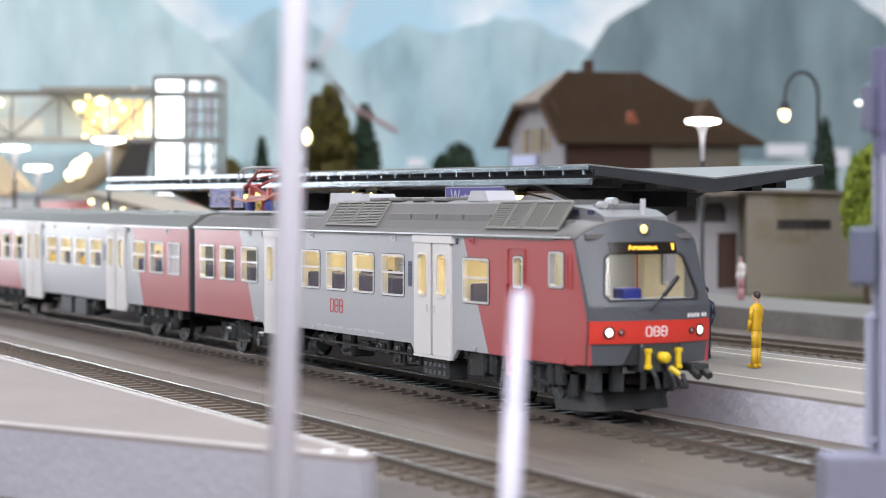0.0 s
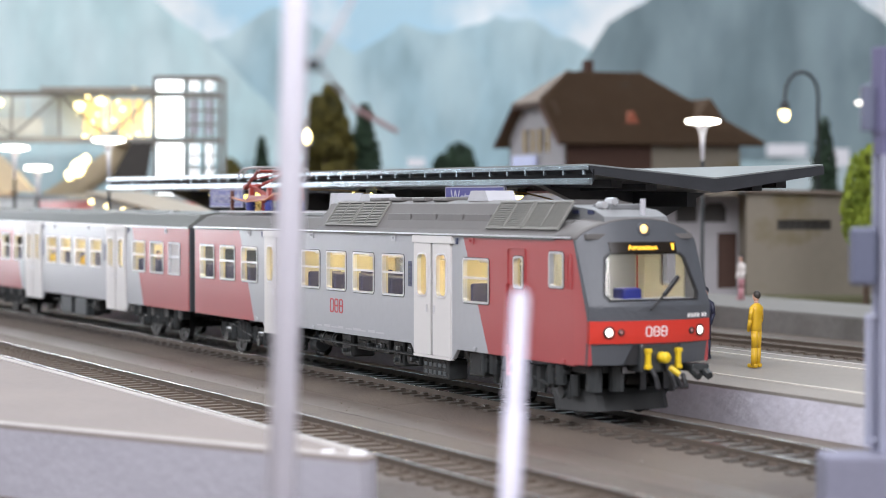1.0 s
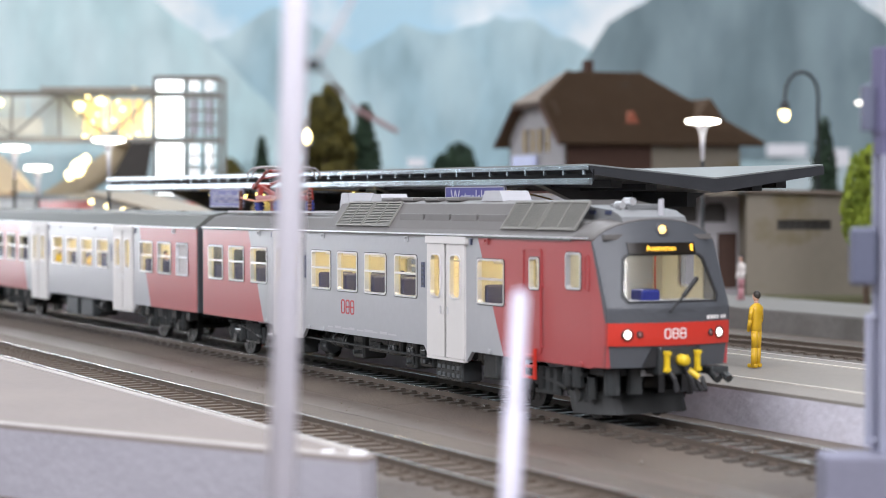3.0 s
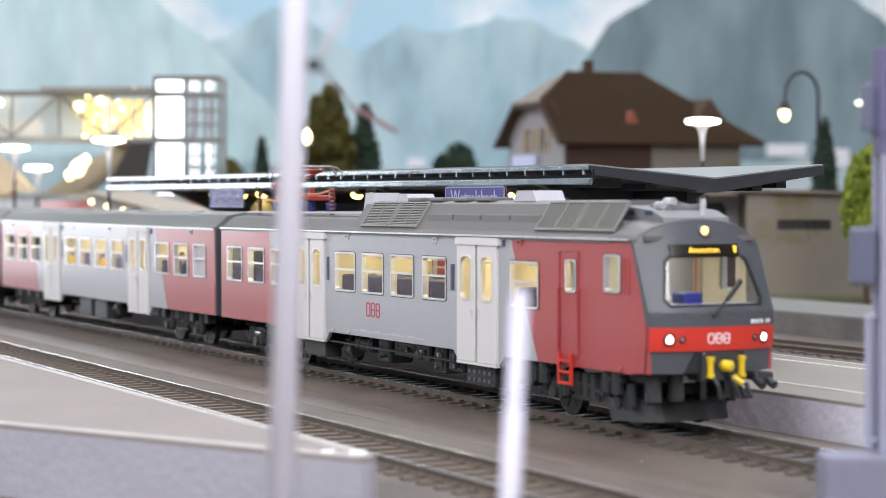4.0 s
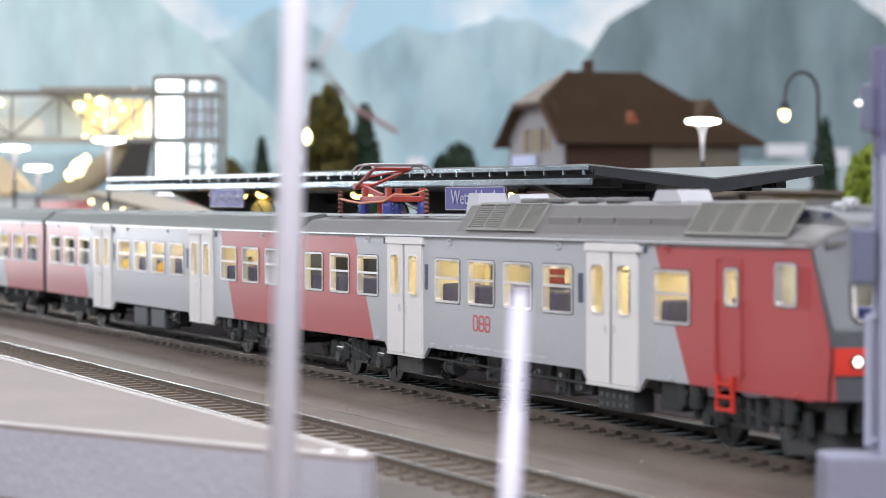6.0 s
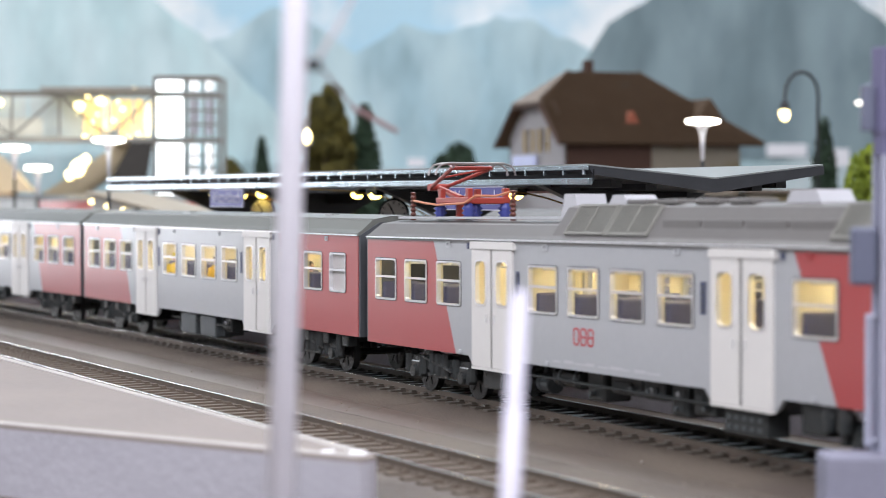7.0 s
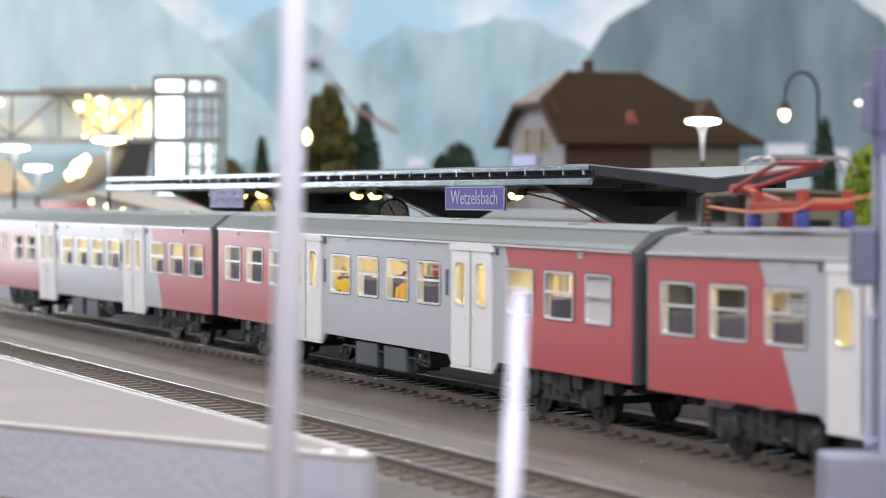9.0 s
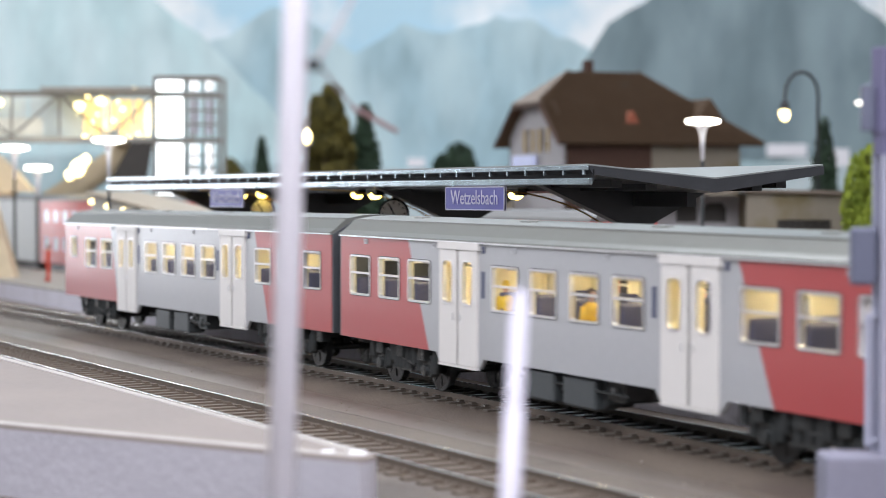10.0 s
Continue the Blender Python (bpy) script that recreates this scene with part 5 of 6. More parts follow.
M_red_tile = mat("red_brown_tiles", (0.26, 0.075, 0.04), 0.7, vary=0.15, scale=260)
M_signlit = mat("pale_blue_sign_face", (0.55, 0.6, 0.85), 0.5, vary=0.15, scale=120)
station_house()


def flat_building():
    base = Matrix.Translation(room(0, 1.0, 0)) @ pose(0, 0, 0, 0, 0, ROOM_TURN)
    h = tagged(empty("station_annex", base), "low beige annex with flat roof and dark door", "building")
    u0, u1 = 0.1525, 0.2260
    bm = plate(bmesh.new(), [(u0, GROUND), (u1, GROUND), (u1, 0.0545), (u0, 0.0555)], [[(0.1680, 0.0365), (0.1950, 0.0365), (0.1950, 0.0415), (0.1680, 0.0415)]], 0.0, 0.003, SIDE)
    part("front_wall", bm, M_render, h, "beige rendered wall with stains")
    part("vent_strip", box(bmesh.new(), 0.1680, 0.1950, 0.0018, 0.0028, 0.0365, 0.0415), M_hole, h, "dark window strip")
    for k in range(7):
        part("vent_bar", box(bmesh.new(), 0.1700 + k * 0.0038, 0.1706 + k * 0.0038, 0.0008, 0.0017, 0.0365, 0.0415), M_hole, h)
    part("side_wall", box(bmesh.new(), u1 - 0.003, u1, 0.003, 0.075, GROUND, 0.0545), M_render, h)
    part("side_wall", box(bmesh.new(), u0, u0 + 0.003, 0.003, 0.030, GROUND, 0.0550), M_render, h)
    bm = plate(bmesh.new(), [(0.095, GROUND), (u0, GROUND), (u0, 0.0535), (0.095, 0.0535)], [[(0.1415, GROUND + 0.0088), (0.1515, GROUND + 0.0088), (0.1515, 0.0345), (0.1415, 0.0345)], [(0.120, 0.040), (0.131, 0.040), (0.131, 0.047), (0.129, 0.050), (0.122, 0.050), (0.120, 0.047)], [(0.134, 0.040), (0.146, 0.040), (0.146, 0.047), (0.144, 0.050), (0.136, 0.050), (0.134, 0.047)]], 0.025, 0.028, SIDE)
    part("recessed_wall", bm, M_plaster, h, "grey recessed wall")
    d = part("door", box(bmesh.new(), 0.1415, 0.1515, 0.0265, 0.0275, GROUND + 0.0088, 0.0345), M_timber, h, "dark brown door")
    for a in (0.120, 0.134):
        part("arched_window", box(bmesh.new(), a, a + 0.012, 0.0268, 0.0276, 0.040, 0.050), M_hole, h)
    bm = bmesh.new()
    prism(bm, [(0.092, 0.0548), (u0 - 0.002, 0.0572), (u1 + 0.003, 0.0552), (u1 + 0.003, 0.0537), (u0 - 0.002, 0.0557), (0.092, 0.0535)], -0.004, 0.078, SIDE)
    part("flat_roof", bm, M_tiles2, h, "thin grey-brown roof")
    bm = box(bmesh.new(), u0, u1 + 0.02, -0.035, -0.0005, GROUND, 0.0040)
    part("plinth", bm, M_mossy, h, "mossy ground strip")


M_mossy = mat("mossy_green_brown", (0.10, 0.10, 0.05), 0.9, vary=0.4, scale=300, bump=0.0006, bump_scale=700)
flat_building()


def footbridge():
    base = Matrix.Translation(room(0, 1.3, 0)) @ pose(0, 0, 0, 0, 0, ROOM_TURN)
    b = tagged(empty("footbridge", base), "lit covered footbridge with glazed tower and stairs", "footbridge")
    M_bframe = mat("dull_bridge_steel", (0.20, 0.19, 0.17), 0.5, 0.3, vary=0.2, scale=300)
    M_beam = mat("grey_bridge_beam", (0.30, 0.29, 0.26), 0.6, vary=0.15, scale=200)
    # these panels emit by themselves, in place of light behind the glazing
    M_panel = glow("glowing_white_panel", (0.93, 0.97, 1.0), 4.0)
    M_panelwarm = glow("glowing_warm_panel", (1.0, 0.85, 0.55), 1.5)
    M_panelbright = glow("glowing_tower_pane", (0.95, 0.97, 1.0), 1.6)
    u0, u1 = -0.62, -0.186
    part("deck", box(bmesh.new(), u0, u1, -0.013, 0.013, 0.0885, 0.0915), M_beam, b)
    part("top_beam", box(bmesh.new(), u0, u1, -0.013, -0.011, 0.1190, 0.1215), M_bframe, b)
    part("top_beam", box(bmesh.new(), u0, u1, 0.011, 0.013, 0.1190, 0.1215), M_bframe, b)
    part("bridge_roof", box(bmesh.new(), -0.26, u1, -0.014, 0.014, 0.1218, 0.1240), M_beam, b)
    n = 14
    for y in (-0.012, 0.012):
        for k in range(n):
            a, c = u0 + (u1 - u0) * k / n, u0 + (u1 - u0) * (k + 1) / n
            bm = bmesh.new()
            rod(bm, (a, y, 0.0915), (a, y, 0.1190), 0.0007, 6)
            rod(bm, (a, y, 0.0915) if k % 2 else (a, y, 0.1190), (c, y, 0.1190) if k % 2 else (c, y, 0.0915), 0.0007, 6)
            part("truss_member", bm, M_bframe, b)
    for k in range(8):
        x = u0 + 0.02 + k * 0.043
        part("handrail_panel", box(bmesh.new(), x, x + 0.040, -0.0118, -0.0112, 0.0925, 0.1040), M_railpanel, b)
    for k in range(9):
        x = u0 + 0.004 + k * 0.043
        part("glazing_panel", box(bmesh.new(), x, x + 0.0415, 0.0104, 0.0108, 0.0920, 0.1188), M_frosted, b, "pale frosted glazing")
    # random self-glowing panels supply the bridge's golden light
    M_warmrail = glow("glowing_gold_panel", (1.0, 0.74, 0.32), 0.62)
    rnd = random.Random(11)
    x = -0.236
    while x < -0.190:
        w = rnd.uniform(0.003, 0.0065)
        part("glow_panel", box(bmesh.new(), x, x + w, 0.0095, 0.0100, 0.0925 + rnd.uniform(0, 0.004), 0.1185 - rnd.uniform(0, 0.003)), M_warmrail if rnd.random() < 0.7 else M_panelwarm, b, "golden panel with its own warm glow")
        x += w + rnd.uniform(0.0006, 0.0024)
    # warm glowing balls added at random spots, to mottle the golden light
    for k in range(16):
        x, z = -0.238 + 0.0032 * k + rnd.uniform(-0.001, 0.001), rnd.choice((0.0935, 0.101, 0.109, 0.1165)) + rnd.uniform(-0.002, 0.002)
        part("bridge_glow", ball(bmesh.new(), (x, 0.004, z), rnd.uniform(0.0007, 0.0014)), M_bulb, b, "small warm light spot", smooth=True)
    for x, z in ((-0.289, 0.114), (-0.236, 0.112), (-0.222, 0.115), (-0.200, 0.122)):
        l = part("bridge_glow", ball(bmesh.new(), (x, -0.006, z), 0.0026, 1.3, 1, 1), M_bulb, b, "glowing warm lamp", smooth=True)
    # tower
    t0, t1 = -0.186, -0.1440
    for u in (t0, -0.1665, t1):
        for y in (-0.015, 0.015):
            part("tower_post", box(bmesh.new(), u - 0.0010, u + 0.0010, y - 0.001, y + 0.001, GROUND, 0.1300), M_bframe, b)
    for z in (0.0500, 0.0885, 0.1180, 0.1290):
        for y in (-0.015, 0.015):
            part("tower_beam", box(bmesh.new(), t0, t1, y - 0.0009, y + 0.0009, z, z + 0.0022), M_bframe, b)
    for z0, z1 in ((0.0520, 0.0880), (0.0910, 0.1178), (0.1205, 0.1288)):
        part("tower_panel", box(bmesh.new(), t0 + 0.0016, -0.1680, -0.0146, -0.0138, z0 + 0.001, z1 - 0.001), M_panel, b, "white glazing with its own bright glow")
    for z0, z1 in ((0.0530, 0.0720), (0.0740, 0.0870), (0.0930, 0.1160), (0.1215, 0.1275)):
        for a in (-0.1650, -0.1550):
            part("tower_pane", box(bmesh.new(), a + 0.0022, a + 0.0072, -0.0146, -0.0140, z0, z1), M_panelbright if z0 < 0.09 or z0 > 0.12 else M_panelgrey, b)
    for z in (0.0620, 0.0700, 0.0790, 0.0990, 0.1080):
        part("tower_rail", box(bmesh.new(), -0.1665, t1, -0.0160, -0.0152, z, z + 0.0012), M_bframe, b)
    for u in (-0.1600, -0.1535, -0.1490):
        part("tower_mullion", box(bmesh.new(), u - 0.0006, u + 0.0006, -0.0170, -0.0162, 0.0500, 0.1290), M_bframe, b)
    # stair flight down to the side
    bm = bmesh.new()
    prism(bm, [(-0.188, 0.0884), (-0.211, 0.0884), (-0.285, 0.040), (-0.330, 0.0108), (-0.330, -0.0010), (-0.262, 0.036)], 0.118, 0.142, lambda p, q, w: (p * 1.09, w, 0.0525 + (q - 0.0525) * 1.09))
    part("stair_flight", bm, M_stairlit, b, "cream stair flight")
    for k in range(14):
        x, z = -0.1945 - k * 0.0055, 0.0890 - k * 0.0036
        part("stair_step", box(bmesh.new(), (x - 0.0055) * 1.09, x * 1.09, 0.1165, 0.1178, 0.0525 + (z - 0.0585) * 1.09, 0.0525 + (z - 0.0507) * 1.09), M_stairlit, b)
    # solid dark panel stands in for the shaded opening by the stair
    bm = bmesh.new()
    prism(bm, [(-0.187, 0.088), (-0.201, 0.088), (-0.216, 0.062), (-0.192, 0.062)], -0.0155, -0.0142, lambda p, q, w: (p, w, q))
    part("stair_shade_panel", bm, M_hole, b, "dark panel standing for the stair opening")
    part("upper_landing", box(bmesh.new(), -0.232, -0.188, 0.012, 0.142, 0.0885, 0.0915), M_stairlit, b)
    for x, z, r in ((-0.2345, 0.0715, 0.0050), (-0.2300, 0.0765, 0.0032), (-0.2400, 0.0670, 0.0030)):
        part("stair_lamp", ball(bmesh.new(), (x, -0.020, z), r, 0.9, 0.6, 1.1), M_bulb, b, "glowing warm lamp", smooth=True)
    bm = bmesh.new()
    prism(bm, [(-0.40, 0.056), (-0.262, 0.056), (-0.2655, 0.060), (-0.274, 0.070), (-0.286, 0.080), (-0.40, 0.084)], -0.030, -0.013, lambda p, q, w: (p, w, q))
    part("ramp_wall", bm, M_stairlit, b, "cream curved ramp wall")
    bm = bmesh.new()
    prism(bm, [(-0.330, PLAT), (-0.2445, PLAT), (-0.2570, 0.0500), (-0.2640, 0.0560), (-0.330, 0.0560)], -0.165, -0.150, lambda p, q, w: (p, w, q))
    part("lower_stair", bm, M_stairlit, b, "cream stair down to the platform")
    part("landing", box(bmesh.new(), -0.330, -0.275, -0.150, -0.013, 0.0530, 0.0560), M_stairlit, b)
    for x in (-0.30, -0.42, -0.55):
        part("pier", box(bmesh.new(), x - 0.004, x + 0.004, -0.008, 0.008, GROUND, 0.0885, 0.001), M_beam, b)


M_frosted = mat("frosted_bridge_glazing", (0.62, 0.70, 0.70), 0.4, vary=0.15, scale=60)
M_railpanel = mat("smoky_bridge_glazing", (0.60, 0.60, 0.52), 0.4, vary=0.15, scale=120)
M_panelgrey = mat("pale_tower_glazing", (0.68, 0.70, 0.78), 0.2, vary=0.2, scale=200)
M_stairlit = mat("cream_stair_paint", (0.60, 0.50, 0.34), 0.6, vary=0.15, scale=150)
footbridge()

# ---- trees ----


def leaf_mass(bm, rnd, centre, rx, rz, n, size):
    for _ in range(n):
        v = Vector((rnd.gauss(0, 1), rnd.gauss(0, 1), rnd.gauss(0, 1))).normalized() * rnd.uniform(0.55, 1.0) ** 0.5
        p = Vector(centre) + Vector((v.x * rx, v.y * rx, v.z * rz))
        q = Euler((rnd.uniform(0, 6), rnd.uniform(0, 6), rnd.uniform(0, 6))).to_matrix()
        s = size * rnd.uniform(0.6, 1.5)
        vs = [bm.verts.new(p + q @ Vector(c) * s) for c in ((-1, -0.5, 0), (0, -0.7, 0.3), (1, 0, 0), (0, 0.7, 0.3), (-1, 0.5, -0.2))]
        bm.faces.new(vs)


def leafy(name, colour, dark):
    return mat(name, colour, 0.8, vary=0.35, scale=220, dirt=dark, dirt_scale=90, dirt_amount=0.9)


M_olive = leafy("olive_foliage", (0.12, 0.10, 0.018), (0.03, 0.03, 0.006))
M_conifer = leafy("dark_conifer_needles", (0.032, 0.062, 0.034), (0.014, 0.028, 0.016))
M_bush = leafy("yellow_green_foliage", (0.24, 0.30, 0.03), (0.10, 0.15, 0.012))
M_bark = mat("brown_bark", (0.07, 0.045, 0.03), 0.9, vary=0.3, scale=300)


def tree(u, d, h, r, kind, seed, label):
    rnd = random.Random(seed)
    c = room(u, d, FOOT)
    t = tagged(empty("model_tree", Matrix.Translation(c)), label, "tree", "trees")
    bm = bmesh.new()
    rod(bm, (0, 0, 0), (0, 0, h * 0.9), r * 0.11, 8, r * 0.02)
    for k in range(12):
        z = h * rnd.uniform(0.25, 0.8)
        a = rnd.uniform(0, 6.28)
        l = r * 0.7 * (1.1 - z / h)
        rod(bm, (0, 0, z), (l * math.cos(a), l * math.sin(a), z + l * 0.4), r * 0.03, 5, r * 0.01)
    part("trunk", bm, M_bark, t)
    bm = bmesh.new()
    if kind == "conifer":
        for k in range(16):
            f = k / 16
            z = h * (0.14 + 0.86 * f)
            rr = r * (1 - f) ** 0.7 * rnd.uniform(0.85, 1.1)
            leaf_mass(bm, rnd, (0, 0, z), rr * 0.95 + 0.0006, h * 0.05, int(240 * (1 - f) + 40), r * 0.11)
    elif kind == "column":
        for k in range(46):
            f = rnd.uniform(0, 1)
            z = h * (0.15 + 0.78 * f)
            rr = r * (math.sin(math.pi * (0.18 + 0.78 * f)) ** 0.6)
            a = rnd.uniform(0, 6.28)
            leaf_mass(bm, rnd, (rr * 0.55 * math.cos(a), rr * 0.55 * math.sin(a), z), rr * 0.5, h * 0.07, 190, r * 0.085)
    elif kind == "dome":
        for k in range(34):
            v = Vector((rnd.gauss(0, 1), rnd.gauss(0, 1), rnd.gauss(0, 1))).normalized() * rnd.uniform(0.3, 0.75)
            leaf_mass(bm, rnd, (v.x * r, v.y * r, h * 0.78 + v.z * h * 0.2), r * 0.4, h * 0.09, 170, r * 0.08)
    else:
        for k in range(26):
            v = Vector((rnd.gauss(0, 1), rnd.gauss(0, 1), rnd.gauss(0, 1))).normalized() * rnd.uniform(0.3, 0.8)
            leaf_mass(bm, rnd, (v.x * r, v.y * r, h * 0.62 + v.z * h * 0.36), r * 0.36, h * 0.12, 170, r * 0.08)
    part("crown", bm, {"conifer": M_conifer, "dome": M_conifer, "column": M_olive}.get(kind, M_bush if kind == "bush" else M_olive), t, "crown of small leaves")


tree(-0.1000, 1.70, 0.158, 0.027, "column", 1, "tall olive-green columnar model tree")
tree(-0.0680, 1.72, 0.138, 0.026, "conifer", 2, "dark green conical model fir")
tree(0.0140, 1.75, 0.105, 0.024, "dome", 3, "low rounded dark green model tree")
tree(-0.1565, 1.72, 0.110, 0.016, "conifer", 4, "small dark green model fir")
tree(-0.1830, 1.74, 0.102, 0.012, "round", 5, "small brown-green model tree")
tree(0.2680, 1.40, 0.114, 0.017, "conifer", 6, "dark green conical model fir behind the annex")
tree(0.1990, 0.935, 0.088, 0.014, "bush", 7, "bright yellow-green leafy model tree")
tree(0.2230, 0.97, 0.075, 0.014, "bush", 8, "bright yellow-green leafy model tree")

# ---- standing trains behind the platform ----


def standing_coach(x0, x1, y, body, label, decks, top=0.0500, eave=0.0425):
    """A coach at rest; decks gives the foot and head of each row of windows."""
    c = tagged(empty("standing_coach"), label, "train car", "standing coaches")
    hw = 0.0165
    n = int((x1 - x0 - 0.02) / 0.02)
    holes = []
    for z0, z1 in decks:
        for k in range(n):
            a = x0 + 0.012 + k * 0.02
            holes.append(rounded(a, a + 0.013, z0, z1, 0.0012))
    for sgn in (-1, 1):
        part("side_panel", plate(bmesh.new(), [(x0, 0.010), (x1, 0.010), (x1, eave), (x0, eave)], holes, y + sgn * hw, y + sgn * (hw - 0.001), SIDE), body, c)
        for hl in holes:
            bm = bmesh.new()
            prism(bm, hl, y + sgn * (hw - 0.0004), y + sgn * (hw - 0.0006), SIDE)
            part("pane", bm, M_panelgrey, c)
    for x in (x0, x1 - 0.001):
        part("end_wall", box(bmesh.new(), x, x + 0.001, y - hw + 0.001, y + hw - 0.001, 0.010, eave), body, c)
    bm = bmesh.new()
    prism(bm, [(y - hw - 0.0003, eave), (y - hw + 0.001, eave + 0.0015), (y - 0.010, top - 0.001), (y, top), (y + 0.010, top - 0.001), (y + hw - 0.001, eave + 0.0015), (y + hw + 0.0003, eave)], x0, x1, lambda p, q, w: (w, p, q))
    part("roof", bm, M_roofcar, c)
    part("underframe", box(bmesh.new(), x0 + 0.003, x1 - 0.003, y - 0.012, y + 0.012, 0.0062, 0.0099), M_gear, c)
    for xc in (x0 + 0.03, x1 - 0.03):
        bg = part("bogie", box(bmesh.new(), xc - 0.018, xc + 0.018, y - 0.0125, y + 0.0125, 0.0048, 0.0062, 0.0004), M_gear, c)
        for dx in (-0.0125, 0.0125):
            bm = bmesh.new()
            for sgn in (-1, 1):
                rod(bm, (xc + dx, y + sgn * 0.0070, 0.0050), (xc + dx, y + sgn * 0.0094, 0.0050), 0.0050, 16)
            part("wheelset", bm, M_wheel, bg)


M_coachred = mat("bright_red_coach_paint", (0.48, 0.035, 0.025), 0.4, vary=0.08, scale=200)
standing_coach(-0.636, -0.326, 0.128, M_coachred, "bright red double-deck standing railway coach", ((0.0185, 0.0265), (0.0365, 0.0440)), 0.0545, 0.0505)
standing_coach(-1.000, -0.643, 0.128, M_coachgrey, "light grey standing railway coach", (), 0.0545, 0.0505)
standing_coach(-0.190, -0.040, 0.186, M_coachred, "bright red standing railway wagon", (), 0.0475)
# ---- train details ----


def bar_letters(parent, x, z, w, h, y, material, name, count=3, gap=0.28, to=None):
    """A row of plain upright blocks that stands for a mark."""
    to = to or (lambda p, q, d: (p, y - d, q))
    for k in range(count):
        a = x - w / 2 + w * k / count
        b = a + w / count * (1 - gap * 0.6)
        bm = bmesh.new()
        ow, oh = (b - a), h
        t = ow * 0.17
        ring(bm, rounded(a, b, z - h / 2, z + h / 2, ow * 0.35), rounded(a + t, b - t, z - h / 2 + t, z + h / 2 - t, ow * 0.2), 0.0, 0.00008, to)
        if k:
            prism(bm, [(a + t * 0.5, z - t / 2), (b - t * 0.5, z - t / 2), (b - t * 0.5, z + t / 2), (a + t * 0.5, z + t / 2)], 0.0, 0.00007, to)
        part(name, bm, material, parent)


def motor_details(car):
    # marks on the side and face
    bar_letters(car, 0.1215, 0.0204, 0.0098, 0.0042, -HW - 0.00002, M_logo_red, "red_mark")
    bar_letters(car, -0.0004, 0.0207, 0.0062, 0.0024, 0, M_logo_white, "white_mark", to=lambda p, q, d: (nose_x(p, q) + 0.00022 + d, p, q))
    for k in range(9):
        a = 0.107 + k * 0.0052
        part("lettering_bar", box(bmesh.new(), a, a + 0.0034 + 0.001 * (k % 3), -HW - 0.00006, -HW, 0.01385, 0.01425 + 0.0003 * (k % 2)), M_textgrey, car)
    for k in range(6):
        y = 0.0085 + k * 0.00105 + (0.0006 if k > 3 else 0)
        bm = bmesh.new()
        prism(bm, [(y, 0.0237), (y + 0.00075, 0.0237), (y + 0.00075, 0.0246), (y, 0.0246)], -0.00012, 0.0, lambda p, q, w: (nose_x(p, q) - w + 0.0001, p, q))
        part("number_bar", bm, M_logo_white, car)
    for a, b in ((0.1696, 0.1715), (0.0888, 0.0904)):
        s = part("route_strip", box(bmesh.new(), a, b, -HW - 0.0002, -HW, 0.0279, 0.0347), M_insul_dark, car, "dark blue route strip")
        for k in range(5):
            part("strip_bar", box(bmesh.new(), a + 0.0004, b - 0.0004, -HW - 0.0003, -HW - 0.0002, 0.0286 + k * 0.0012, 0.0292 + k * 0.0012), M_gearlit, s)
    # small plates, hooks and lamps high on the side
    for x in (0.0517, 0.1035, 0.1605, 0.2065):
        part("lifting_eye", ring(bmesh.new(), rounded(x - 0.0012, x + 0.0012, 0.0400, 0.0416, 0.0003, 2), rounded(x - 0.0007, x + 0.0007, 0.0405, 0.0412, 0.0002, 2), 0.0, 0.00035, lambda p, q, w: (p, -HW - w, q)), M_red if x > 0.2 else M_silver, car)
    for x in (0.0632, 0.1985):
        bm = box(bmesh.new(), x - 0.0005, x + 0.0005, -HW - 0.0004, -HW, 0.0398, 0.0414, 0.0001)
        part("door_signal", bm, M_insul_dark, car)
    part("gutter", box(bmesh.new(), 0.0, 0.2565, -HW - 0.0007, -HW - 0.0003, 0.0421, 0.0425), M_chrome, car, "bright gutter line")
    for x in (0.0585, 0.0935, 0.1045, 0.2085, 0.2530):
        part("jack_point", box(bmesh.new(), x - 0.0007, x + 0.0007, -HW - 0.0004, -HW, 0.0128, 0.0138, 0.0002), M_red if (x > 0.21 or x < 0.05) else M_silver, car)
    # cab door with handrails and steps
    for a, b, c, d in ((0.2255, 0.2345, 0.0142, 0.0395),):
        part("cab_door", ring(bmesh.new(), rounded(a, b, c, d, 0.0008), rounded(a + 0.0003, b - 0.0003, c + 0.0003, d - 0.0003, 0.0006), 0.0, 0.00025, lambda p, q, w: (p, -HW - w, q)), M_red, car)
    for x in (0.2262, 0.2352):
        bm = bmesh.new()
        rod(bm, (x, -HW - 0.0008, 0.0160), (x, -HW - 0.0008, 0.0305), 0.00025, 6)
        for z in (0.0160, 0.0305):
            rod(bm, (x, -HW, z), (x, -HW - 0.0008, z), 0.00025, 6)
        part("handrail", bm, M_red, car)
    bm = bmesh.new()
    for x in (0.2268, 0.2322):
        box(bm, x - 0.0004, x + 0.0004, -HW - 0.0010, -HW - 0.0003, 0.0080, 0.0155)
    for z in (0.0082, 0.0108, 0.0134):
        box(bm, 0.2268, 0.2322, -HW - 0.0012, -HW - 0.0001, z, z + 0.0006)
    part("cab_steps", bm, M_redband, car, "bright red cab steps")
    part("side_recess", ring(bmesh.new(), rounded(0.2542, 0.2565, 0.0300, 0.0385, 0.001), rounded(0.2546, 0.2561, 0.0304, 0.0381, 0.0007), 0.0, 0.0002, lambda p, q, w: (p, -HW - w, q)), M_red, car)
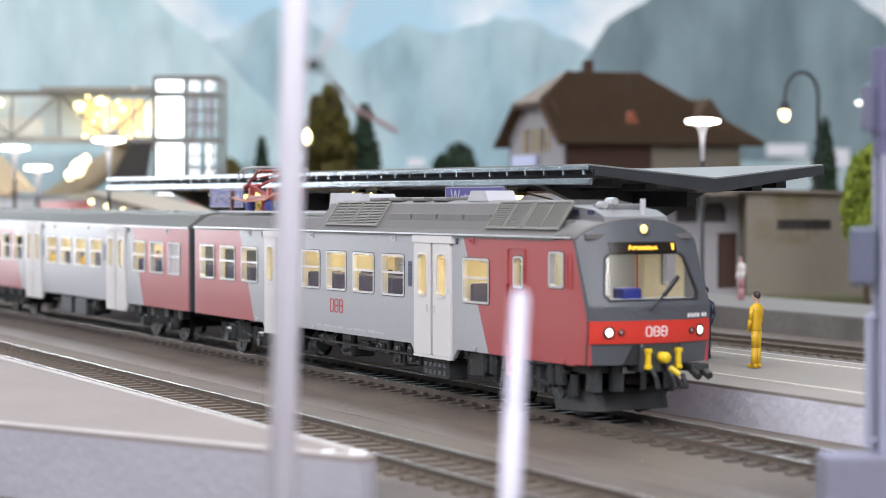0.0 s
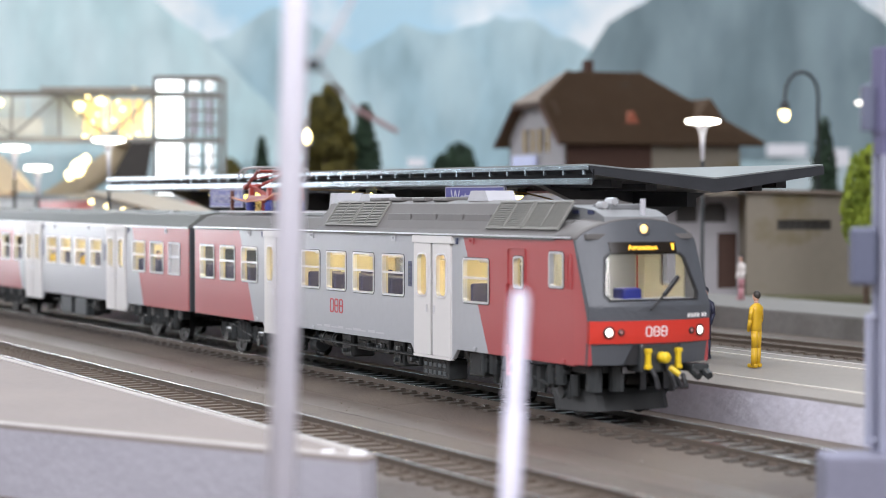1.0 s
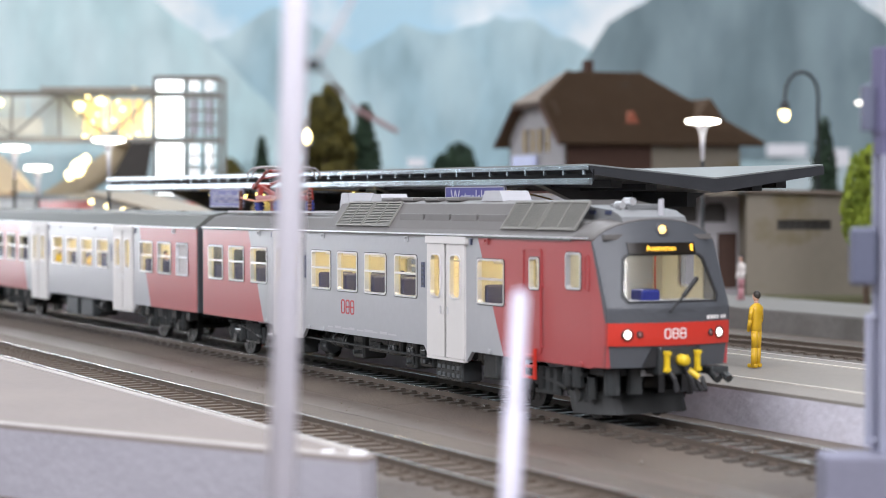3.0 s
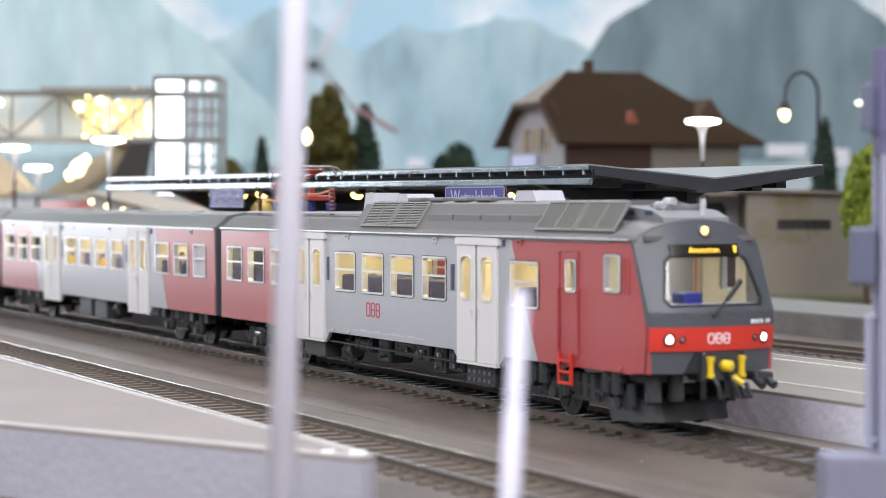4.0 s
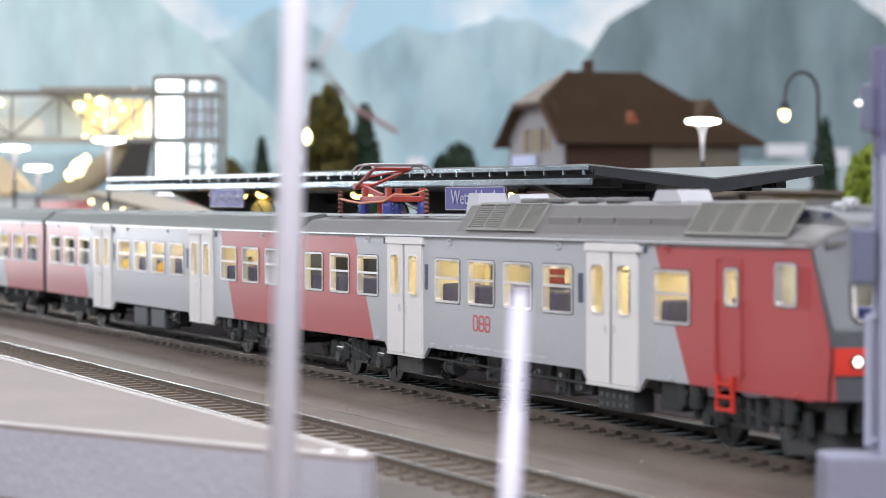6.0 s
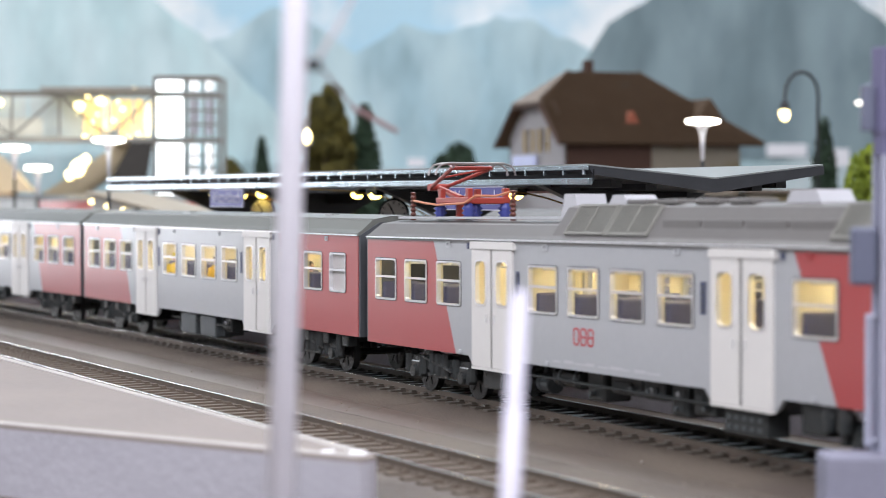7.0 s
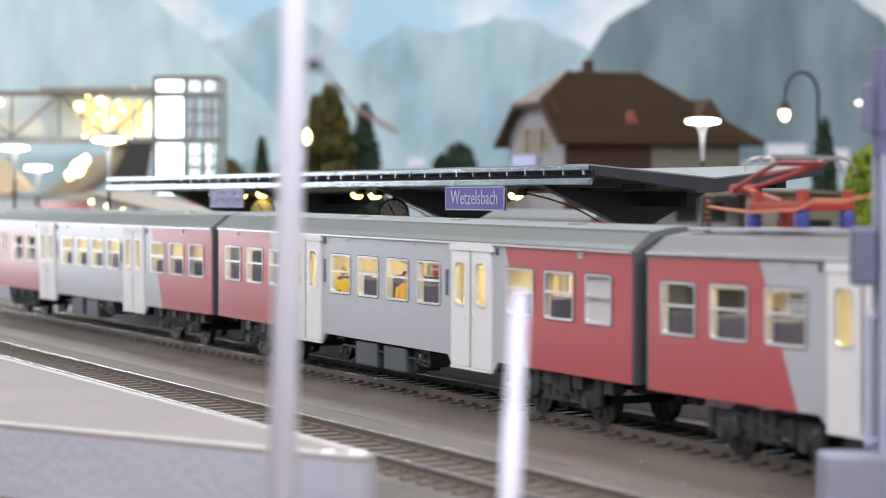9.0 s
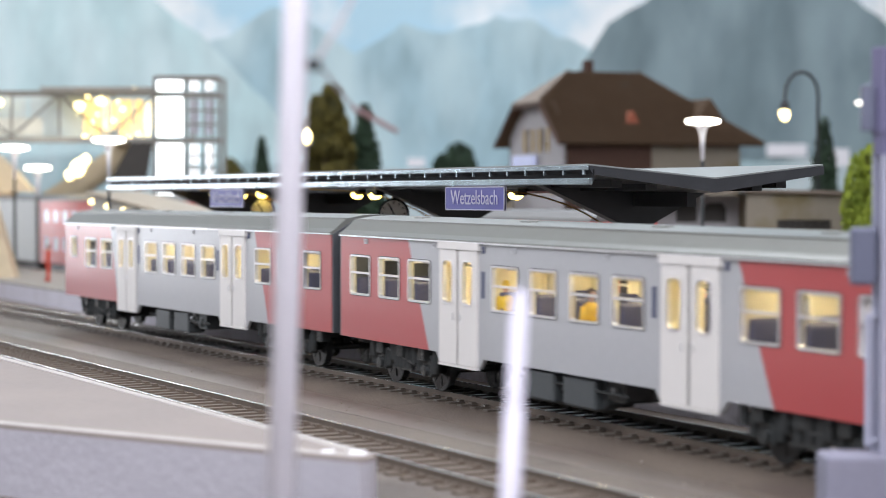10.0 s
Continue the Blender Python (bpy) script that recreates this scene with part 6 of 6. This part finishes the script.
    # coupler, hoses, snow plough
    cp = part("coupler", box(bmesh.new(), 0.262, 0.2685, -0.0052, 0.0052, 0.0112, 0.0178, 0.0005), M_gear, car, "black coupler with yellow handles")
    bm = bmesh.new()
    rod(bm, (0.2680, 0.0004, 0.0147), (0.2704, 0.0004, 0.0147), 0.0013, 14)
    ball(bm, (0.2706, 0.0004, 0.0147), 0.0013, 0.6, 1, 1)
    part("coupler_cap", bm, M_yellow, cp, "yellow round cap", smooth=True)
    for y in (-0.0035, 0.0048):
        bm = box(bmesh.new(), 0.2682, 0.2696, y - 0.00055, y + 0.00055, 0.0124, 0.0166, 0.0003)
        for z in (0.0125, 0.0163):
            box(bm, 0.2680, 0.2698, y - 0.00075, y + 0.00075, z - 0.0005, z + 0.0005, 0.0002)
        part("cock_handle", bm, M_yellow, cp, "yellow cock handle")
    bm = bmesh.new()
    for y0, y1 in ((0.0015, 0.0035), (0.0025, 0.0060), (-0.0030, -0.0015)):
        pts = [Vector((0.2690, y0, 0.0126)), Vector((0.2708, y0 + 0.0004, 0.0104)), Vector((0.2712, (y0 + y1) / 2, 0.0078)), Vector((0.2706, y1, 0.0076)), Vector((0.2690, y1, 0.0106))]
        tube(bm, pts, 0.00055, 7)
        part("air_hose", bm, M_rubber, cp)
        bm = bmesh.new()
    bm.free()
    bm = bmesh.new()
    rod(bm, (0.2700, 0.0018, 0.0124), (0.2716, 0.0034, 0.0108), 0.0007, 8)
    part("hose_cock", bm, M_yellow, cp)
    for y in (0.0095, 0.0125):
        part("jumper_cable", rod(bmesh.new(), (0.2665, y, 0.0120), (0.2705, y, 0.0100), 0.0010, 8), M_gear, car)
    part("cable_socket", box(bmesh.new(), 0.2640, 0.2690, 0.0085, 0.0135, 0.0110, 0.0128, 0.0004), M_gear, car)
    bm = bmesh.new()
    n = 16
    rows = []
    for k in range(n + 1):
        y = -0.0150 + 0.0300 * k / n
        c = -0.0085 * max(0.0, (abs(y) - 0.0085) / 0.0065) ** 1.6
        rows.append([bm.verts.new(v) for v in ((0.2545 + c, y, 0.0064), (0.2556 + c, y, 0.0050), (0.2570 + c, y, 0.0014), (0.2552 + c, y, 0.0012), (0.2530 + c, y, 0.0064))])
    for a, b in zip(rows, rows[1:]):
        for k in range(5):
            bm.faces.new((a[k], a[(k + 1) % 5], b[(k + 1) % 5], b[k]))
    bm.faces.new(rows[0])
    bm.faces.new(rows[-1][::-1])
    bmesh.ops.recalc_face_normals(bm, faces=bm.faces[:])
    part("snow_plough", bm, M_plough, car, "black snow plough blade")
    for y in (-0.010, -0.0035, 0.0035, 0.010):
        part("plough_bracket", box(bmesh.new(), 0.2500, 0.2560, y - 0.0008, y + 0.0008, 0.0060, 0.0108), M_gear, car)
    for y in (-0.0125, -0.0065):
        part("air_tank", rod(bmesh.new(), (0.2600, y, 0.0065), (0.2600, y, 0.0122), 0.0019, 12), M_gear, car)
    part("buffer_beam", box(bmesh.new(), 0.2520, 0.2595, -0.0140, 0.0140, 0.0105, 0.0126, 0.0004), M_gear, car)
    part("pipe_label", box(bmesh.new(), 0.2622, 0.2626, -0.0062, -0.0030, 0.0107, 0.0121), M_textgrey, car)
    for x, r in ((0.2490, 0.0016), (0.2445, 0.0013), (0.2160, 0.0016), (0.2110, 0.0013)):
        bm = rod(bmesh.new(), (x, -0.0148, 0.0075), (x, -0.0148, 0.0122), r, 10)
        part("pipe_fitting", box(bm, x - 0.002, x + 0.002, -0.0155, -0.0135, 0.0098, 0.0112, 0.0003), M_gear, car)
    part("equipment_box", box(bmesh.new(), 0.2020, 0.2100, -0.0150, -0.0080, 0.0060, 0.0124, 0.0005), M_gear, car)
    # step box under the front door
    st = part("step_box", box(bmesh.new(), 0.1770, 0.1920, -0.0158, -0.0100, 0.0040, 0.0094, 0.0004), M_gear, car)
    for j in range(2):
        for k in range(5):
            x = 0.1782 + k * 0.0027
            part("step_slot", box(bmesh.new(), x, x + 0.0016, -0.0160, -0.0158, 0.0050 + j * 0.0020, 0.0060 + j * 0.0020), M_gearlit, st)
    part("step_box", box(bmesh.new(), 0.0690, 0.0850, -0.0155, -0.0100, 0.0046, 0.0094, 0.0004), M_gear, car)
    # cab interior
    part("cab_wall", box(bmesh.new(), 0.2385, 0.2391, -0.0152, 0.0150, 0.0142, 0.0404), M_cabwall, car, "cream cab partition")
    part("cab_floor", box(bmesh.new(), 0.2575, 0.2640, -0.0140, 0.0140, 0.0150, 0.0240), M_cabgrey, car)
    part("cab_seat", box(bmesh.new(), 0.2555, 0.2595, -0.0148, -0.0098, 0.0240, 0.0300, 0.0016), M_cabblue, car, "blue driver's seat")
    part("cab_desk", box(bmesh.new(), 0.2560, 0.2610, -0.0052, 0.0000, 0.0240, 0.0305, 0.0006), M_insulblue, car, "blue cab desk")
    part("cab_tray", box(bmesh.new(), 0.2560, 0.2622, -0.0135, 0.0135, 0.0262, 0.0280, 0.0004), M_silver, car)
    part("cab_door_panel", box(bmesh.new(), 0.2392, 0.2398, 0.0020, 0.0115, 0.0150, 0.0392), M_silver, car, "grey cab rear door")
    # thin red upright line behind the windscreen
    part("cab_red_rod", rod(bmesh.new(), (0.2470, 0.0075, 0.0250), (0.2470, 0.0075, 0.0395), 0.00018, 6), M_redband, car, "thin upright red rod in the cab")
    # glowing slab added under the cab ceiling, to brighten the partition
    part("cab_fill_glow", box(bmesh.new(), 0.2440, 0.2520, -0.0060, 0.0020, 0.0396, 0.0403), M_cabfill, car, "added soft white glow that brightens the cab")
    # roof gear
    part("roof_walkway", box(bmesh.new(), 0.004, 0.104, -0.0088, -0.0072, 0.0474, 0.0480), M_silver, car)
    part("roof_walkway", box(bmesh.new(), 0.004, 0.104, 0.0072, 0.0088, 0.0474, 0.0480), M_silver, car)
    for a, b, z1 in ((0.0948, 0.1038, 0.0536), (0.1175, 0.1262, 0.0532), (0.1868, 0.1988, 0.0537)):
        bm = bmesh.new()
        prism(bm, [(a, 0.0470 if b < 0.11 else 0.0510), (b, 0.0470 if b < 0.11 else 0.0510), (b - 0.0020, z1), (a + 0.0020, z1)], -0.0075, 0.0010, SIDE)
        part("roof_box", bm, M_lightbox, car, "pale grey roof equipment box")
    for x in (0.127, 0.140, 0.155, 0.168):
        part("roof_hatch", box(bmesh.new(), x, x + 0.0085, -0.0085, -0.0015, 0.0509, 0.0521, 0.0004), M_roofcar, car)
    for x in (0.150, 0.1655, 0.181, 0.1965):
        part("roof_panel", box(bmesh.new(), x, x + 0.0145, -0.0135, -0.0128, 0.0445, 0.0476, 0.0002, m=Matrix.Translation((0, 0, 0))), M_roofcar, car)
    bm = bmesh.new()
    prism(bm, [(0.2395, 0.0468), (0.2585, 0.0460), (0.2580, 0.0472), (0.2535, 0.0488), (0.2400, 0.0500)], -0.0088, 0.0088, SIDE)
    ac = part("cab_cooler", bm, M_acgrey, car, "grey cab roof cooler")
    for x in (0.2440, 0.2510):
        part("cooler_slot", box(bmesh.new(), x, x + 0.0028, -0.0090, -0.0088, 0.0478, 0.0487), M_insul_dark, ac)
    part("cooler_lid", box(bmesh.new(), 0.2450, 0.2530, -0.0040, 0.0060, 0.0488, 0.0502, 0.0003), M_acgrey, ac)
    bm = bmesh.new()
    rod(bm, (0.2565, 0.0030, 0.0472), (0.2565, 0.0030, 0.0514), 0.0007, 10)
    part("aerial", bm, M_lightbox, car)
    bm = bmesh.new()
    rod(bm, (0.2500, -0.0052, 0.0499), (0.2528, -0.0052, 0.0499), 0.0009, 10)
    rod(bm, (0.2500, -0.0028, 0.0508), (0.2535, -0.0028, 0.0508), 0.0009, 10)
    part("horn", bm, M_chrome, car)
    pantograph(car)


M_plough = mat("dusty_black_plough", (0.026, 0.027, 0.027), 0.6, vary=0.25, scale=400)
M_textgrey = mat("pale_grey_lettering", (0.46, 0.46, 0.48), 0.6, vary=0.05, scale=300)
M_silver = mat("silver_fitting", (0.42, 0.43, 0.45), 0.4, vary=0.05, scale=300)
M_insul_dark = mat("dark_blue_plate", (0.05, 0.06, 0.12), 0.4, vary=0.1, scale=300)
M_insulblue = mat("navy_desk_paint", (0.02, 0.03, 0.22), 0.45, vary=0.1, scale=300)
M_cabwall = mat("cream_cab_wall", (0.68, 0.64, 0.52), 0.6, vary=0.05, scale=200)
M_cabfill = glow("cab_fill_light", (1.0, 0.96, 0.86), 11.0)
M_lightbox = mat("pale_roof_box_paint", (0.46, 0.46, 0.49), 0.45, vary=0.06, scale=200)
M_acgrey = mat("grey_cooler_paint", (0.19, 0.195, 0.20), 0.5, vary=0.08, scale=200)
M_brown = mat("dark_brown_porcelain", (0.11, 0.03, 0.02), 0.3, vary=0.1, scale=300)
M_copper = mat("orange_roof_cable", (0.55, 0.20, 0.10), 0.4, vary=0.1, scale=200)


def pantograph(car):
    p = part("pantograph", box(bmesh.new(), 0.0235, 0.0430, -0.0065, -0.0045, 0.0516, 0.0532, 0.0003), M_panto, car, "red pantograph on blue insulators")
    bm = box(bmesh.new(), 0.0235, 0.0430, 0.0045, 0.0065, 0.0516, 0.0532, 0.0003)
    for x in (0.0245, 0.0410):
        box(bm, x, x + 0.0018, -0.0065, 0.0065, 0.0514, 0.0530, 0.0003)
        for y in (-0.0055, 0.0055):
            box(bm, x, x + 0.0018, y - 0.0008, y + 0.0008, 0.0530, 0.0556, 0.0002)
    part("base_frame", bm, M_panto, p)
    bm = bmesh.new()
    rod(bm, (0.0265, 0, 0.0528), (0.0125, 0, 0.0560), 0.0011, 10, 0.0008)
    rod(bm, (0.0300, 0.0016, 0.0525), (0.0135, 0.0010, 0.0552), 0.0004, 8)
    rod(bm, (0.0120, -0.0030, 0.0562), (0.0120, 0.0030, 0.0562), 0.0010, 10)
    part("lower_arm", bm, M_panto, p)
    bm = bmesh.new()
    for s in (-1, 1):
        rod(bm, (0.0120, s * 0.0022, 0.0562), (0.0330, s * 0.0060, 0.0612), 0.00055, 8)
    rod(bm, (0.0330, -0.0060, 0.0612), (0.0330, 0.0060, 0.0612), 0.00055, 8)
    rod(bm, (0.0225, -0.0040, 0.0587), (0.0330, 0.0060, 0.0612), 0.0003, 6)
    part("upper_arm", bm, M_panto, p)
    for x in (0.0308, 0.0352):
        bm = bmesh.new()
        rod(bm, (x, -0.0085, 0.0624), (x, 0.0085, 0.0624), 0.0004, 8)
        for s in (-1, 1):
            pts = [(x, s * 0.0085, 0.0624), (x, s * 0.0105, 0.0620), (x, s * 0.0118, 0.0608), (x, s * 0.0122, 0.0592)]
            for a, b in zip(pts, pts[1:]):
                rod(bm, a, b, 0.0003, 6)
            rod(bm, (0.0330, s * 0.0060, 0.0612), (x, s * 0.0060, 0.0624), 0.0003, 6)
        part("collector_bar", bm, M_wire, p)
    for x in (0.0245, 0.0415):
        for y in (-0.0055, 0.0055):
            bm = lathe(bmesh.new(), [(0.0010, 0.0472), (0.0020, 0.0478), (0.0012, 0.0484), (0.0020, 0.0490), (0.0012, 0.0496), (0.0020, 0.0502), (0.0012, 0.0508), (0.0014, 0.0516)], 12, Matrix.Translation((x, y, 0)))
            part("insulator", bm, M_insul, p, "blue ribbed insulator", smooth=True)
    bm = lathe(bmesh.new(), [(0.0018, 0.0472), (0.0018, 0.0514)], 12, Matrix.Translation((0.0330, -0.003, 0)))
    part("lift_cylinder", bm, M_panto, p)
    for x, y in ((0.0060, -0.005), (0.0640, -0.004)):
        bm = bmesh.new()
        prof = [(0.0007, 0.0470)]
        for k in range(6):
            prof += [(0.0009, 0.0474 + k * 0.0012), (0.0005, 0.0480 + k * 0.0012)]
        lathe(bm, prof + [(0.0009, 0.0546), (0.0004, 0.0549)], 10, Matrix.Translation((x, y, 0)))
        part("post_insulator", bm, M_brown, p, "brown ribbed post insulator")
    bm = bmesh.new()
    pts = [Vector((0.0060, -0.005, 0.0525)), Vector((0.0160, -0.0066, 0.0518)), Vector((0.0250, -0.0068, 0.0512)), Vector((0.0330, -0.007, 0.0514)), Vector((0.0420, -0.007, 0.0516)), Vector((0.0470, -0.006, 0.0536)), Vector((0.0560, -0.005, 0.0534)), Vector((0.0640, -0.004, 0.0546))]
    tube(bm, pts, 0.00035)
    part("roof_cable", bm, M_copper, p)


motor_details(MOTOR)


def trailer_details(car, x0, x1, doors, seed):
    for a, b, s in doors:
        r = part("route_strip", box(bmesh.new(), b + 0.0016 if a < 0.1 else a - 0.0042, b + 0.0032 if a < 0.1 else a - 0.0026, -HW - 0.0002, -HW, 0.0279, 0.0347), M_insul_dark, car, "dark blue route strip")
        part("door_signal", box(bmesh.new(), b + 0.0022, b + 0.0032, -HW - 0.0004, -HW, 0.0392, 0.0410, 0.0001), M_insul_dark, car)
    part("gutter", box(bmesh.new(), x0, x1, -HW - 0.0007, -HW - 0.0003, 0.0416, 0.0420), M_chrome, car, "bright gutter line")
    for k in range(4):
        x = x0 + 0.03 + k * 0.062
        bm = box(bmesh.new(), x, x + 0.006, -0.0075, -0.0045, 0.0465, 0.0477, 0.0006)
        part("roof_vent", bm, M_roofgreen, car)
    for k in range(6):
        x = x0 + 0.018 + k * 0.044
        part("lifting_eye", ring(bmesh.new(), rounded(x - 0.0010, x + 0.0010, 0.0398, 0.0412, 0.0003, 2), rounded(x - 0.0006, x + 0.0006, 0.0402, 0.0408, 0.0002, 2), 0.0, 0.0003, lambda p, q, w: (p, -HW - w, q)), M_silver, car)
    for sgn in (-1, 1):
        part("roof_seam", box(bmesh.new(), x0, x1, sgn * 0.0119 - 0.0002, sgn * 0.0119 + 0.0002, 0.0460, 0.0466), M_roofgreen, car)
    for x in (x0 + 0.001, x1 - 0.001):
        bm = bmesh.new()
        s = -1 if x < 0.1 else 1
        rod(bm, (x, 0.0, 0.0085), (x + s * 0.0042, 0.0, 0.0085), 0.0012, 10)
        box(bm, min(x, x + s * 0.003), max(x, x + s * 0.003), -0.010, 0.010, 0.0105, 0.0126)
        part("coupler", bm, M_gear, car)
    for xa, xb in ((x0 + 0.012, x0 + 0.066), (x1 - 0.066, x1 - 0.010)):
        bm = bmesh.new()
        for k in range(4):
            x = xa + (xb - xa) * (k + 0.5) / 4
            rod(bm, (x, -0.0146, 0.0080), (x, -0.0146, 0.0124), 0.0010, 8)
            box(bm, x + 0.003, x + 0.007, -0.0152, -0.0120, 0.0090, 0.0124, 0.0003)
        part("pipework", bm, M_gear, car)
    for k, (a, b) in enumerate(((0.113, 0.128), (0.132, 0.147))):
        part("equipment_cabinet", box(bmesh.new(), a, b, -0.0152, -0.0085, 0.0048, 0.0118, 0.0006), M_gearlit, car, "slate grey equipment cabinet")


trailer_details(TRAILER, 0.004, 0.264, [(0.0700, 0.0915, 0.0806), (0.1774, 0.1990, 0.1882)], 2)
trailer_details(CONTROL, 0.006, 0.2715, [(0.0749, 0.0960, 0.0855), (0.1826, 0.2045, 0.1935)], 3)

# seated passengers in the middle car ride along as things of their own
RIDERS = []


def rider(name, x, y, turn, coat, hair):
    ob = figure(name, 0, 0, 0, 0.0205, coat, label="seated-height painted model passenger inside the train car", legs=(0.05, 0.05, 0.08), hair=hair, group="passenger figurines")
    for v in ob.data.vertices:
        v.co.z = max(v.co.z - 0.0085, 0.0)
    RIDERS.append((ob, Matrix.Translation((x, y, 0.0207)) @ pose(0, 0, 0, 0, 0, turn)))


rider("passenger_figurine", 0.0985, -0.0125, 180, (0.75, 0.50, 0.02), (0.7, 0.5, 0.05))
rider("passenger_figurine", 0.1405, -0.0125, 0, (0.75, 0.45, 0.02), (0.05, 0.03, 0.02))
rider("passenger_figurine", 0.2130, -0.0088, 0, (0.06, 0.07, 0.25), (0.05, 0.03, 0.02))
# ---- movement ----
# seconds and how far the train has gone along its track
GONE = [(0, 0), (0.5, 0), (1, 0), (1.5, 0), (2.0, 0.0), (2.5, 0.0026), (3.0, 0.0080), (3.5, 0.0156), (4, 0.0255), (4.5, 0.0376), (5, 0.0530), (5.5, 0.0699), (6, 0.0912), (6.5, 0.1158), (7, 0.1420), (7.5, 0.1717), (8, 0.2078), (8.5, 0.2463), (9, 0.2898), (9.5, 0.3351), (10, 0.3903)]


def gone(t):
    """The way gone at t, on a smooth curve through the rows."""
    k = min(len(GONE) - 2, int(t / 0.5))
    f = t / 0.5 - k
    p = [GONE[min(len(GONE) - 1, max(0, k + j))][1] for j in (-1, 0, 1, 2)]
    if k == len(GONE) - 2:
        p[3] = 2 * p[2] - p[1]
    m1, m2 = (p[2] - p[0]) / 2, (p[3] - p[1]) / 2
    return (2 * f**3 - 3 * f**2 + 1) * p[1] + (f**3 - 2 * f**2 + f) * m1 + (3 * f**2 - 2 * f**3) * p[2] + (f**3 - f**2) * m2


def dip(s, full, s0, s1):
    """How far a bogie sits below level at s: the line eases down from s0 to s1."""
    f = min(1.0, max(0.0, (s - s0) / (s1 - s0)))
    return -full * f * f * (3 - 2 * f)


def car_pose(s, length, motor):
    ra, rb = s + 0.16 * length, s + 0.84 * length
    a, b = track_xy(ra), track_xy(rb)
    d = (b - a).normalized()
    o = a - d * 0.16 * length
    za = dip(ra, 0.0017, 0.05, 0.36)
    zb = dip(rb, 0.0008, 0.36, 0.52) if motor else dip(rb, 0.0017, 0.05, 0.36)
    lift = (zb - za) / (0.68 * length) + (0.0035 if motor else 0.0)
    return Matrix.Translation((o.x, o.y, za - (zb - za) * 0.16 / 0.68)) @ Matrix.Rotation(math.atan2(d.y, d.x), 4, "Z") @ Matrix.Rotation(-lift, 4, "Y")


CARS = ((MOTOR, 0.0, 0.2678), (TRAILER, -0.2713, 0.264), (CONTROL, -0.5463, 0.2678))


def car_at(n, t):
    car, back, length = CARS[n]
    return car_pose(gone(t) + back, length, n == 0)


def motions():
    times = [k * 0.25 for k in range(41)]
    for n, (car, back, length) in enumerate(CARS):
        walk(car, [(t, car_at(n, t)) for t in times])
        if car == TRAILER:
            for ob, local in RIDERS:
                walk(ob, [(t, car_at(n, t) @ local) for t in times])
        for w, x in WHEELS[car]:
            walk(w, [(t, pose(x, 0, 0.0055, 0, math.degrees(gone(t) / 0.0055), 0)) for t in [0, 1.9] + [2 + 0.0667 * q for q in range(0, 121)]])


motions()
